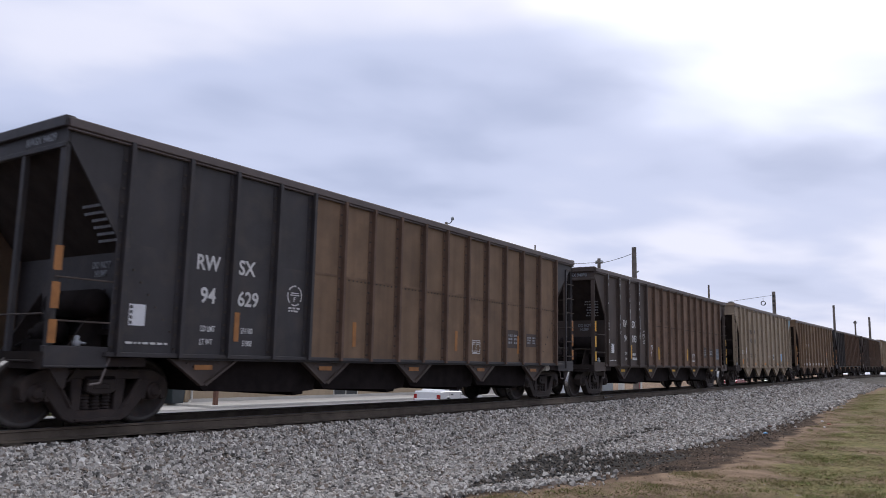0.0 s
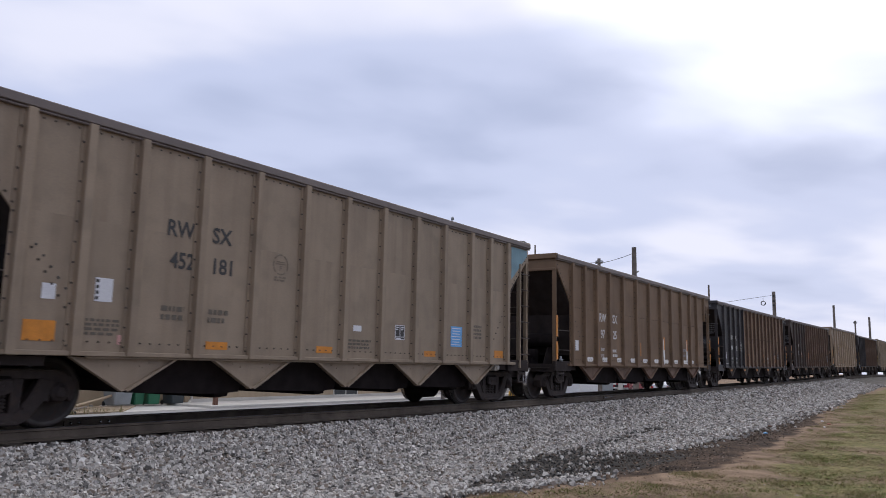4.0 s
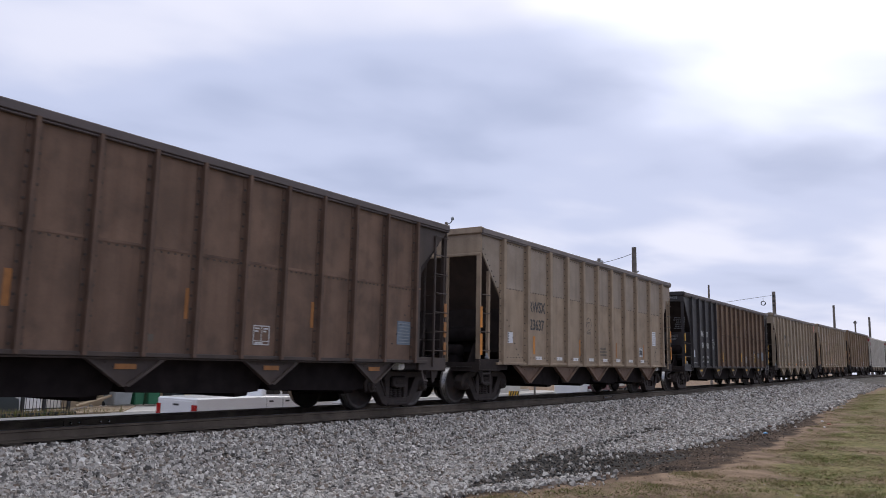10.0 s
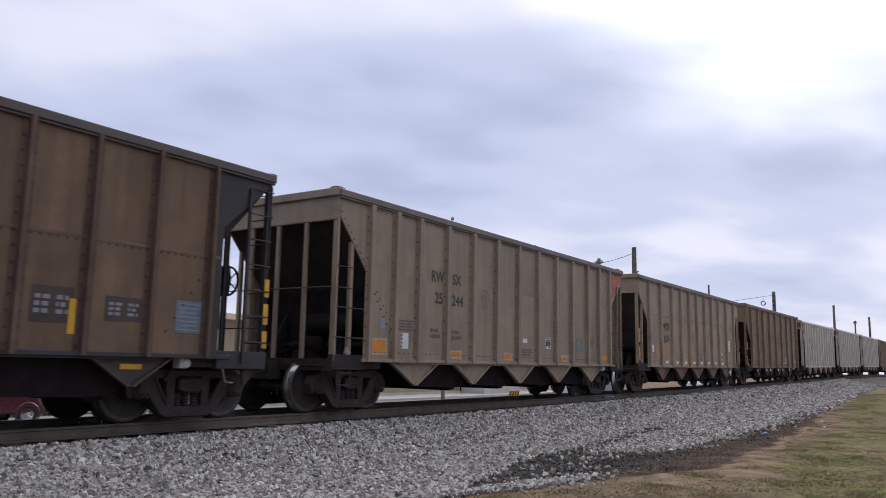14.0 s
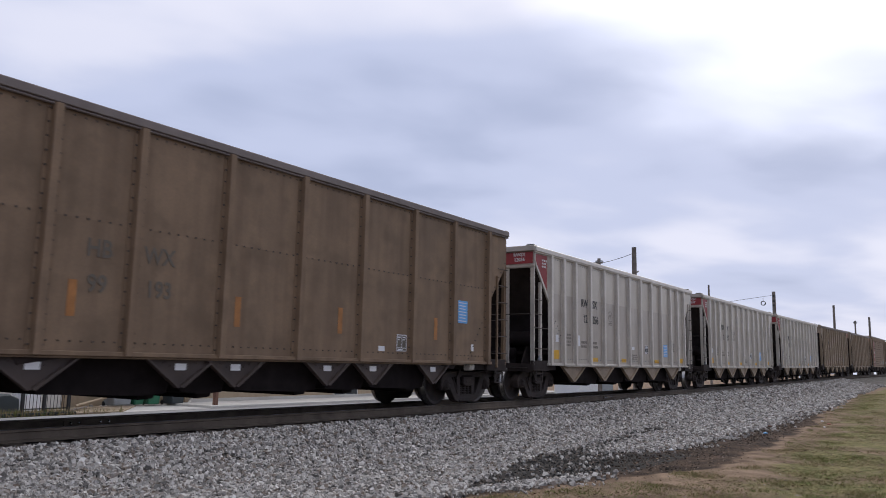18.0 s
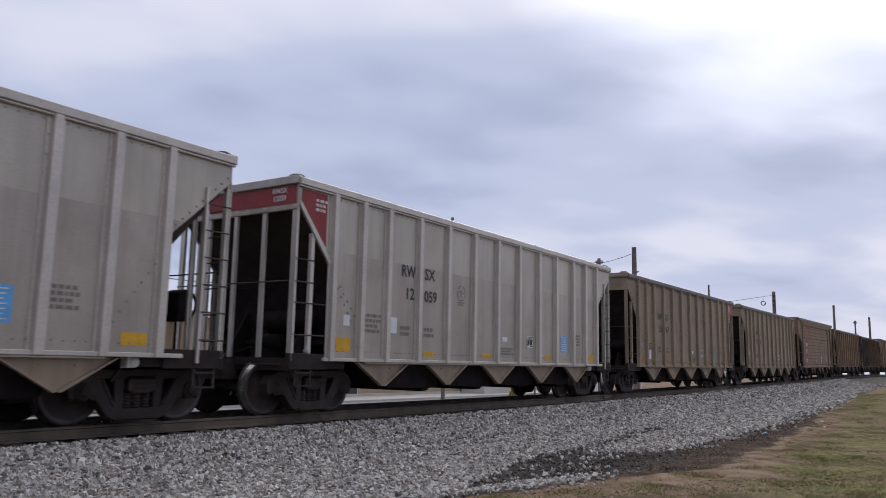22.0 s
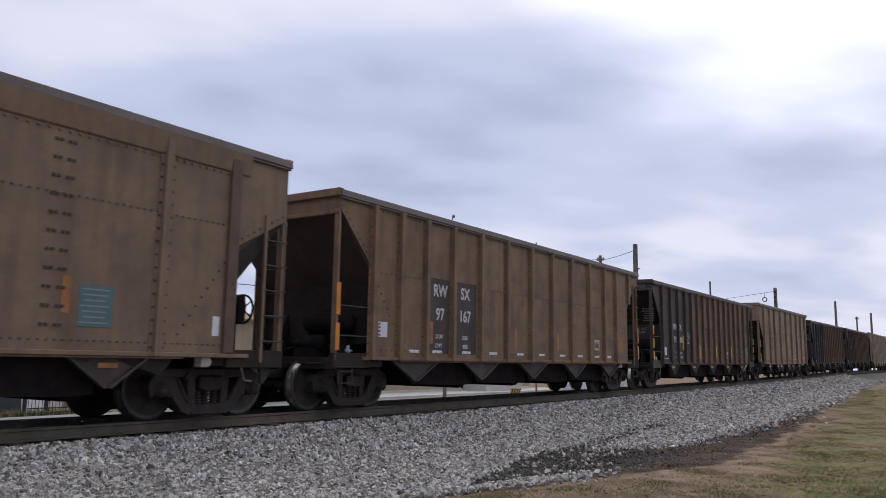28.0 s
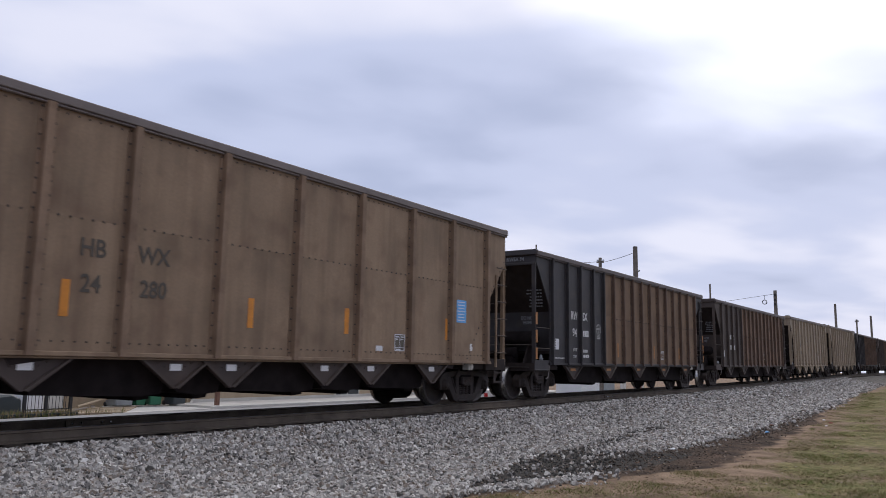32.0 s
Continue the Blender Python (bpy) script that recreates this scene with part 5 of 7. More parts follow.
def ring(car, x, z, r, material_name):
    h = car["body_length"] / 2

    def make(bm):
        n = 22
        for i in range(n):
            if i % 5 == 4:
                continue
            a0, a1_ = 2 * math.pi * i / n, 2 * math.pi * (i + 0.92) / n
            q = [(r * math.cos(a0), r * math.sin(a0)), (r * math.cos(a1_), r * math.sin(a1_)), (0.87 * r * math.cos(a1_), 0.87 * r * math.sin(a1_)), (0.87 * r * math.cos(a0), 0.87 * r * math.sin(a0))]
            prism(bm, q, -0.003, 0)
        for w_, zc in ((0.5, 0.25), (0.6, 0.05)):
            box(bm, -w_ * r, w_ * r, -0.003, 0, (zc - 0.05) * r, (zc + 0.05) * r)
        prism(bm, [(-0.12 * r, -0.6 * r), (-0.02 * r, -0.6 * r), (-0.02 * r, -0.38 * r), (0.12 * r, -0.38 * r), (0.12 * r, -0.3 * r), (-0.02 * r, -0.3 * r), (-0.02 * r, -0.2 * r), (0.16 * r, -0.2 * r), (0.16 * r, -0.12 * r), (-0.12 * r, -0.12 * r)], -0.003, 0)
    put("round_stencil", kept(("ring", r), "round_stencil", make, material_name), car, "round stencilled emblem", pose(-h + x, -HALF - 0.004, z))
    bars(car, "small_stencil", x, z - r * 1.35, r * 1.5, 0.1, 2, material_name, seed=3)


def frame_box(car, x, z, w, hgt, material_name, inner=None):
    h = car["body_length"] / 2

    def make(bm):
        e_ = 0.016
        for x0, x1, a_, b_ in ((-w / 2, w / 2, hgt / 2 - e_, hgt / 2), (-w / 2, w / 2, -hgt / 2, -hgt / 2 + e_), (-w / 2, -w / 2 + e_, -hgt / 2, hgt / 2), (w / 2 - e_, w / 2, -hgt / 2, hgt / 2)):
            box(bm, x0, x1, -0.004, 0, a_, b_)
        box(bm, -0.006, 0.006, -0.004, 0, -hgt * 0.3, hgt / 2)
        box(bm, -w / 2, w / 2, -0.004, 0, -hgt * 0.3 - 0.006, -hgt * 0.3 + 0.006)
        for x0, x1, a_ in ((-0.40, -0.12, 0.34), (-0.40, -0.2, 0.2), (0.12, 0.4, 0.34), (0.12, 0.3, 0.2), (-0.36, 0.1, -0.40)):
            box(bm, x0 * w, x1 * w, -0.004, 0, a_ * hgt - 0.012, a_ * hgt + 0.012)
    if inner:
        plate(car, "stencil_ground", x, z, w * 0.96, hgt * 0.96, inner, proud=0.004)
    put("inspection_stencil", kept(("frame", w, hgt), "inspection_stencil", make, material_name), car, "", pose(-h + x, -HALF - 0.006, z))


def white_tag(car, x, z, w=0.30, hgt=0.30):
    plate(car, "route_card", x, z, w, hgt, "label_white", "white paper route card")
    for k in range(4):
        plate(car, "code_bar", x - w * 0.38, z + hgt * (0.36 - 0.24 * k), w * 0.16, hgt * 0.14, "stencil_dark", proud=SKIN + 0.004)


def label_lines(car, x, z, w, hgt, ground, ink):
    plate(car, "notice_label", x, z, w, hgt, ground, "pale notice label with fine lines")
    n = 7
    for k in range(n):
        plate(car, "label_line", x - w * 0.04, z + hgt * (0.4 - 0.8 * k / (n - 1)), w * (0.82 - 0.1 * (k % 3)), hgt * 0.035, ink, proud=SKIN + 0.004)


def splash(car, x, z, w, hgt, proud=SKIN):
    """A hand-brushed patch of white paint with an uneven edge."""
    h = car["body_length"] / 2

    def make(bm):
        r = random.Random(round(100 * w))
        n = 18
        pts = [(w * 0.5 * abs(math.cos(a_)) ** 0.5 * (1 if math.cos(a_) > 0 else -1) * r.uniform(0.88, 1.06), hgt * 0.5 * abs(math.sin(a_)) ** 0.5 * (1 if math.sin(a_) > 0 else -1) * r.uniform(0.82, 1.08)) for a_ in (2 * math.pi * (k + 0.5) / n for k in range(n))]
        prism(bm, pts, -0.004, 0.0)
    put("brushed_patch", kept(("splash", w, hgt), "brushed_patch", make, "reflector"), car, "brushed white paint patch", pose(-h + x, -HALF - proud + 0.004, z))


def gusset_marks(car, st, material_name, zed=0.84, w=0.34, hgt=0.075):
    for gx in st.bays:
        plate(car, "gusset_reflector", gx, zed, w, hgt, material_name, proud=-0.045)


def post_marks(car, material_name, spans):
    h = car["body_length"] / 2
    for z_, hg in spans:
        def make(bm, hg=hg):
            box(bm, -0.06, 0.05, -0.004, 0.0, -hg / 2, hg / 2)
        put("post_reflector", kept(("pm", hg), "post_reflector", make, material_name), car, "", pose(-h + 0.04, -HALF - 0.02, z_))


def rear_post_marks(car, material_name, spans):
    h = car["body_length"] / 2
    for z_, hg in spans:
        def make(bm, hg=hg):
            box(bm, -0.05, 0.05, -0.004, 0.0, -hg / 2, hg / 2)
        put("post_reflector", kept(("rpm", hg), "post_reflector", make, material_name), car, "", pose(h - 0.05, -HALF - 0.02, z_))


def scribble(car, name, x, z, w, hgt, material_name, strokes, seed, label):
    """Sprayed loops of paint: short strokes end to end."""
    h = car["body_length"] / 2
    r = random.Random(seed)
    bm = bmesh.new()
    for k in range(strokes):
        px, pz = -w / 2 + w * (k + 0.5) / strokes, r.uniform(-0.3, 0.3) * hgt
        a_ = r.uniform(0, 6.28)
        for _ in range(9):
            a_ += r.uniform(-1.3, 1.3)
            l_ = r.uniform(0.12, 0.3) * hgt
            qx = min(w / 2, max(-w / 2, px + l_ * 0.6 * math.cos(a_)))
            qz = min(hgt / 2, max(-hgt / 2, pz + l_ * math.sin(a_)))
            d = Vector((qx - px, 0, qz - pz))
            if d.length > 0.01:
                n_ = Vector((-d.z, 0, d.x)).normalized() * 0.012
                v = [bm.verts.new(Vector((px, 0, pz)) + n_), bm.verts.new(Vector((px, 0, pz)) - n_), bm.verts.new(Vector((qx, 0, qz)) - n_), bm.verts.new(Vector((qx, 0, qz)) + n_)]
                v2 = [bm.verts.new(q.co + Vector((0, 0.003, 0))) for q in v]
                bm.faces.new(v)
                bm.faces.new(v2[::-1])
                for i in range(4):
                    bm.faces.new((v[i], v[(i + 1) % 4], v2[(i + 1) % 4], v2[i]))
            px, pz = qx, qz
    me = mesh_of(name, bm, material_name)
    tagged(put(name, me, car, label, pose(-h + x, -HALF - 0.005, z)), kind="stuff")


def panel_triangle(car, st, front, material_name, label):
    """A coloured corner panel over the sloping cut of the side sheet."""
    h = car["body_length"] / 2
    z0, dx, z1 = st.cut if front else st.rear
    zt = st.top - 0.19

    def make(bm):
        o = [(-h + 0.10, zt), (-h + 0.10, z0 + 0.1), (-h + dx - 0.13, z1 + 0.35), (-h + dx - 0.13, zt)]
        if not front:
            o = [(-q[0], q[1]) for q in o]
        prism(bm, o, -HALF - 0.005, -HALF)
    put("corner_panel", kept(("tri", st.length, st.top, front), "corner_panel", make, material_name), car, label)


def edge_strip(car, st, front, material_name):
    """The pale angle that edges the sloping cut."""
    h = car["body_length"] / 2
    z0, dx, z1 = st.cut

    def make(bm):
        o = [(-h + 0.06, z0 + 0.10), (-h + 0.06, z0), (-h + dx, z1), (-h + dx, z1 + 0.13)]
        if not front:
            o = [(-q[0], q[1]) for q in o]
        prism(bm, o, -HALF - 0.02, -HALF)
    put("slope_angle", kept(("edge", st.length, st.top, front), "slope_angle", make, material_name), car)


def weights(car, xa, xb, z, ink, load, light):
    words(car, "weight_stencil", "LD LMT", xa, z, 0.125, ink, 0.66)
    words(car, "weight_stencil", "LT WT", xa - 0.02, z - 0.2, 0.125, ink, 0.66)
    if load:
        words(car, "weight_stencil", load, xb, z, 0.125, ink, 0.66)
        words(car, "weight_stencil", light, xb + 0.02, z - 0.2, 0.125, ink, 0.66)
    else:
        bars(car, "weight_stencil", xb, z - 0.1, 0.4, 0.3, 2, ink, seed=4)


def mark_quad(car, st, left, right, soot, seed):
    ink = "stencil_white"
    by = {18: 0.06, 0: -0.09, 1: 0.13}.get(seed, -0.03)
    lx = 0.13 if seed == 7 else 0.0
    mv = 0.14 if seed == 1 else 0.0
    words(car, "reporting_mark", "RW", 2.52 + by + lx, 2.42, 0.33, ink, 0.84)
    bx = by - (0.10 if seed == 18 else 0.0)
    words(car, "reporting_mark", "SX", 3.30 + bx, 2.42, 0.33, ink, 0.9)
    words(car, "car_number", left, 2.55 + by + lx, 1.92, 0.33, ink, 0.9)
    if right:
        words(car, "car_number", right, 3.36 + bx, 1.92, 0.33, ink, 0.9)
    else:
        bars(car, "car_number", 3.36 + by, 1.92, 0.4, 0.3, 1, ink, seed=31)
    if seed != 5:
        weights(car, 2.58 + by + lx, 3.36 + bx, 1.42, "label_grey" if seed == 18 else ink, *soot)
        bars(car, "small_stencil", 1.45, 1.17, 0.7, 0.05, 1, ink, seed=seed + 2)
        ring(car, 4.32 if seed != 1 else 4.51, 2.08, 0.18, ink)
    white_tag(car, 1.34 + by, 1.56 if seed != 18 else 1.45, 0.26, 0.30)
    o = "marker_yellow" if seed in (1, 7, 18) else ("marker_orange" if seed == 4 else "marker_faded")
    for x in ((3.7, 6.24, 8.9, 11.6) if seed == 5 else (3.64, 6.02, 8.61, 11.27) if seed == 18 else (3.06, 5.95, 9.53, 12.5)):
        plate(car, "side_reflector", x + mv, (1.82 if seed == 18 and x < 4 else {5: 1.78, 18: 1.5}.get(seed, 1.48)), 0.10 if seed != 18 else 0.13, 0.46 if seed != 18 else 0.58, o)
    post_marks(car, o, ((1.28, 0.3), (1.74, 0.34), (2.22, 0.32)))
    gusset_marks(car, st, o if o != "marker_faded" else "marker_faded")
    rear_post_marks(car, o, ((1.3, 0.28), (1.72, 0.34), (2.15, 0.3)))
    if seed == 1:
        # paint scraped off one rib, and a sprayed tag
        r = random.Random(8)
        for rib, lo_, hi_, n_ in ((0, 3.0, 3.9, 7), (1, 3.2, 3.92, 12), (2, 2.5, 3.92, 20), (3, 1.9, 3.92, 26), (1, 1.3, 2.6, 7), (0, 1.2, 2.4, 6)):
            for _ in range(n_):
                z_ = lo_ + (hi_ - lo_) * (1 - r.random() ** 1.6)
                plate(car, "scraped_paint", st.ribs[rib] + r.uniform(-0.018, 0.018), z_, round(r.uniform(0.014, 0.036), 3), round(0.03 + 0.16 * r.random() ** 2, 3), r.choice(("label_grey", "label_grey", "stencil_white")), proud=st.rib_d + 0.004)
        scribble(car, "spray_tag", 5.52, 1.55, 0.62, 0.42, "label_white", 7, 3, "white sprayed tag")
    frame_box(car, 10.4 + mv, 1.37, 0.36, 0.32, "stencil_white")
    for x_, w_, h_ in ((12.22, 0.56, 0.46), (13.25, 0.58, 0.34)) if seed in (0, 1, 4, 7, 18) else ():
        plate(car, "stencil_ground", x_, 1.62, w_, h_, "paint_soot", "black painted data panel", proud=0.004)
        bars(car, "data_stencil", x_ - w_ * 0.24, 1.62, 0.2, h_ * 0.6, 3, "label_grey", seed=seed + 4)
        bars(car, "data_stencil", x_ + w_ * 0.24, 1.62, 0.16, h_ * 0.6, 3, "label_grey", seed=seed + 5)
    plate(car, "faded_label", 8.25, 1.25, 0.2, 0.1, "stencil_faint")
    if seed in (1, 5, 7, 18):
        label_lines(car, 14.35, 1.58, 0.5, 0.48, "label_faded", "label_grey")
    h = st.length / 2
    put("end_stencil", lettering("RWSX " + left + right, 0.15, "label_grey", 0.9), car, "", pose(-h + 0.012, -0.95, st.top - 0.22, 0, 0, -90))


def mark_alloy(car, st, left, right, silver, seed):
    ink = "stencil_mid" if seed == 15 else "stencil_dark"
    words(car, "reporting_mark", "RW", 3.35, 2.86, 0.34, ink, 0.88)
    words(car, "reporting_mark", "SX", 4.13, 2.86, 0.34, ink, 0.96)
    words(car, "car_number", left, 3.41, 2.39, 0.34, ink, 0.95 if len(left) == 2 else 0.85)
    words(car, "car_number", right, 4.18, 2.38, 0.34, ink, 0.95)
    faint = "stencil_faint" if not silver else "stencil_soft"
    ring(car, 5.42, 2.58, 0.18, faint if silver else "stencil_ghost")
    bars(car, "weight_stencil", 3.3, 1.62, 0.4, 0.25, 2, faint, seed=seed)
    bars(car, "weight_stencil", 4.15, 1.62, 0.4, 0.25, 2, faint, seed=seed + 1)
    bars(car, "data_stencil", 2.2, 1.72 if silver else (1.36 if seed == 2 else 1.74), 0.5, 0.4 if silver else 0.24, 4, faint, seed=seed + 2)
    bars(car, "data_stencil", 7.6, 1.3, 0.7, 0.2, 3, faint, seed=seed + 3)
    bars(car, "data_stencil", 11.9, 1.72, 0.4, 0.35, 4, faint, seed=seed + 4)
    y = "marker_yellow" if silver else ("marker_faded" if seed in (14, 15) else "marker_orange")
    if seed == 8:
        for x, z, w, hg in ((1.34, 1.28, 0.50, 0.33), (4.15, 1.17, 0.5, 0.19), (6.6, 1.17, 0.5, 0.19), (9.95, 1.17, 0.5, 0.19)):
            plate(car, "scraped_patch", x, z, w, hg, "scraped", proud=0.0045)
    plate(car, "side_reflector", 1.34, 1.28, 0.42, 0.26, y, "yellow reflective patch" if silver else "faded orange reflective patch")
    for x in (4.15, 6.6, 9.95, 12.95):
        plate(car, "side_reflector", x, 1.17 if x < 12 else 1.22, 0.42, 0.12 if x < 12 else 0.18, y)
    if seed == 15:
        white_tag(car, 1.38, 1.78, 0.26, 0.28)
    else:
        white_tag(car, 2.18 if not silver else 2.86, (1.86 if seed == 2 else 1.42) if not silver else 1.72, 0.26, 0.32)
    plate(car, "pale_label", 1.42, {2: 1.78, 15: 1.55}.get(seed, 1.74), 0.18, 0.2 if seed != 15 else 0.14, "label_white" if silver or seed == 2 else "label_grey")
    plate(car, "pale_label", 7.5, 1.6, 0.24, 0.11, "label_white")
    frame_box(car, 8.85, 1.58, 0.32, 0.30, "label_white", "stencil_dark")
    if silver or seed == 2:
        label_lines(car, 11.0, 1.58, 0.46, 0.46, "label_blue", "label_white")
    else:
        label_lines(car, 11.0, 1.58, 0.40, 0.40, "label_teal", "label_grey")
    for k in range(6):
        plate(car, "patch_bolt", 1.2 + 0.11 * k, 2.35 - 0.13 * k, 0.03, 0.03, "stencil_dark", proud=0.012)


def build_hopper(style, label, marks):
    st = STYLES[style]
    car = build_shell(style)
    car["body_length"] = st.length
    marks(car, st)
    tagged(car, label, "hopper car", "cars of the coal train")
    return car


def quad(left, right, seed, load="", light=""):
    return lambda car, st: mark_quad(car, st, left, right, (load, light), seed)


def alloy(left, right, seed, silver=False, corner=None):
    def marks(car, st):
        mark_alloy(car, st, left, right, silver, seed)
        if silver:
            panel_triangle(car, st, True, "red_panel", "dark red corner panel with small white lettering")
            edge_strip(car, st, True, "rib_alloy")
            bars(car, "corner_stencil", 0.62, st.top - 0.42, 0.3, 0.26, 3, "stencil_white", seed=11)
            h = st.length / 2

            def red(bm):
                box(bm, -h + 0.008, -h + 0.02, -HALF + 0.05, HALF - 0.05, st.cut[0] + 0.04, st.top - 0.14)
            put("header_panel", kept(("redhead",), "header_panel", red, "red_panel"), car, "dark red end panel")

            for text, zc in (("RWSX", st.top - 0.21), (left + right, st.top - 0.35)):
                put("end_stencil", lettering(text, 0.14, "stencil_white", 0.95), car, "", pose(-h + 0.006, -1.12, zc, 0, 0, -90))
        elif corner:
            panel_triangle(car, st, False, corner, "faded coloured corner panel")
            if corner == "signal_red":
                bars(car, "corner_stencil", 13.75, st.top - 0.36, 0.34, 0.26, 3, "stencil_white", seed=13)
                scribble(car, "spray_tag", 12.65, 1.78, 0.5, 0.85, "graffiti_pink", 6, 5, "pink sprayed scribble")
                scribble(car, "spray_tag", 9.83, 1.70, 0.65, 0.62, "graffiti_pink", 7, 9, "pink sprayed scribble")
        if seed == 2:
            plate(car, "pink_label", 2.5, 1.2, 0.13, 0.13, "label_pink")
    return marks


def tan(text, number, seed):
    def marks(car, st):
        words(car, "reporting_mark", text, 2.99, 2.51, 0.40, "stencil_dark", 0.84)
        words(car, "car_number", number, 2.98, 2.03, 0.40, "stencil_dark", 0.84)
        white_tag(car, 1.5, 1.66, 0.26, 0.28)
        for x in (2.82, 5.84, 8.76, 11.4):
            plate(car, "side_reflector", x, 1.5, 0.11, 0.48, "marker_orange" if x < 7 else "marker_faded")
        for x in (3.1, 4.4, 5.52, 6.68, 7.79, 8.92, 10.09, 11.25):
            plate(car, "sill_reflector", x, 1.16, 0.36, 0.09, "reflector")
        frame_box(car, 11.1, 1.48, 0.32, 0.32, "label_white", "stencil_dark")
        label_lines(car, 12.52, 2.0, 0.36, 0.52, "label_white", "label_grey")
        plate(car, "pale_label", 12.0, 1.33, 0.2, 0.18, "label_grey")
        rear_post_marks(car, "marker_orange", ((1.5, 0.5), (2.15, 0.45)))
        ring(car, 6.5, 2.25, 0.2, "stencil_faint")
        bars(car, "data_stencil", 7.6, 1.42, 0.6, 0.3, 3, "stencil_faint", seed=seed)
        post_marks(car, "marker_orange", ((1.45, 0.5), (2.1, 0.5)))
    return marks


def ochre(a_, b_, c_, d_, seed, blue=True):
    def marks(car, st):
        words(car, "reporting_mark", a_, 3.27, 2.40, 0.34, "stencil_mid" if seed == 19 else "stencil_faint", 0.88)
        words(car, "reporting_mark", b_, 4.22, 2.40, 0.34, "stencil_mid" if seed == 19 else "stencil_faint", 0.88)
        words(car, "car_number", c_, 3.27, 1.92, 0.34, "stencil_mid" if seed == 19 else "stencil_faint", 0.88)
        words(car, "car_number", d_, 4.24, 1.92, 0.34, "stencil_mid" if seed == 19 else "stencil_faint", 0.88)
        white_tag(car, 1.3, 1.75, 0.26, 0.28)
        plate(car, "pale_label", 1.2, 1.48, 0.16, 0.2, "reflector")
        for x in ((2.93, 6.09, 8.46, 11.86) if seed == 19 else (2.93, 5.73, 8.2, 11.36)):
            plate(car, "side_reflector", x, 1.72, 0.12, 0.48, "marker_orange" if seed == 19 else "marker_faded")
        frame_box(car, 10.12, 1.37, 0.34, 0.34, "label_white", "stencil_faint")
        plate(car, "pale_label", 9.46, 1.24, 0.2, 0.1, "label_white")
        if blue:
            label_lines(car, 12.46, 2.16, 0.40, 0.52, "label_blue", "label_white")
        plate(car, "pale_label", 12.9, 1.35, 0.1, 0.16, "reflector")
        gusset_marks(car, st, "reflector", 0.84, 0.2, 0.1)
        post_marks(car, "marker_orange" if seed != 19 else "marker_yellow", ((1.35, 0.45), (2.1, 0.4)))
    return marks


def umber(left, right, dark_ground, seed):
    def marks(car, st):
        if dark_ground:
            plate(car, "stencil_ground", 3.35, 1.95, 1.05, 1.65, "paint_soot", "black painted lettering panel", proud=0.004)
            plate(car, "stencil_ground", 4.45, 1.95, 1.0, 1.65, "paint_soot", proud=0.004)
        words(car, "reporting_mark", "RW", 3.42, 2.5, 0.37, "stencil_white", 0.9)
        words(car, "reporting_mark", "SX", 4.45, 2.5, 0.37, "stencil_white", 0.9)
        words(car, "car_number", left, 3.42, 1.98, 0.37, "stencil_white", 0.9)
        words(car, "car_number", right, 4.45, 1.98, 0.37, "stencil_white", 0.9)
        weights(car, 3.4, 4.45, 1.5, "stencil_white", *(("235500", "50500") if dark_ground else ("", "")))
        white_tag(car, 1.4, 1.58, 0.28, 0.3)
        for x in (3.1, 6.9, 9.4) if seed == 17 else (3.1, 6.9):
            plate(car, "side_reflector", x, 1.58, 0.11, 0.48, "marker_faded")
        if seed == 17:
            for x in (2.47, 3.32, 4.53, 5.76, 7.16, 8.4, 9.7, 10.92, 12.2, 13.2):
                plate(car, "sill_reflector", x, 1.17, 0.36, 0.06, "reflector")
            frame_box(car, 12.2, 1.53, 0.36, 0.32, "label_white")
        else:
            for x in (2.4, 3.6, 4.85, 6.1, 7.35, 8.57, 9.74, 10.93, 12.15, 13.08):
                splash(car, x, 1.18, 0.46, 0.15)
            frame_box(car, 12.06, 1.55, 0.50, 0.32, "label_grey")
        post_marks(car, "marker_orange", ((1.4, 0.5), (2.1, 0.6)))
        rear_post_marks(car, "marker_orange", ((1.35, 0.45), (1.95, 0.5)))
        if seed == 17:
            ring(car, 5.65, 2.2, 0.19, "stencil_faint")
            plate(car, "faded_label", 14.2, 1.6, 0.42, 0.5, "faded_ochre", "faded ochre notice")
        if seed == 3:
            plate(car, "faded_label", 13.96, 1.76, 0.46, 0.56, "faded_ochre", "faded ochre notice")
            plate(car, "pale_label", 13.82, 1.39, 0.20, 0.07, "label_grey")
            for x in (9.5, 12.42):
                plate(car, "side_reflector", x, 1.86, 0.11, 0.48, "marker_orange")
                splash(car, x - 0.02, 1.60, 0.16, 1.05, 0.0045)
    return marks


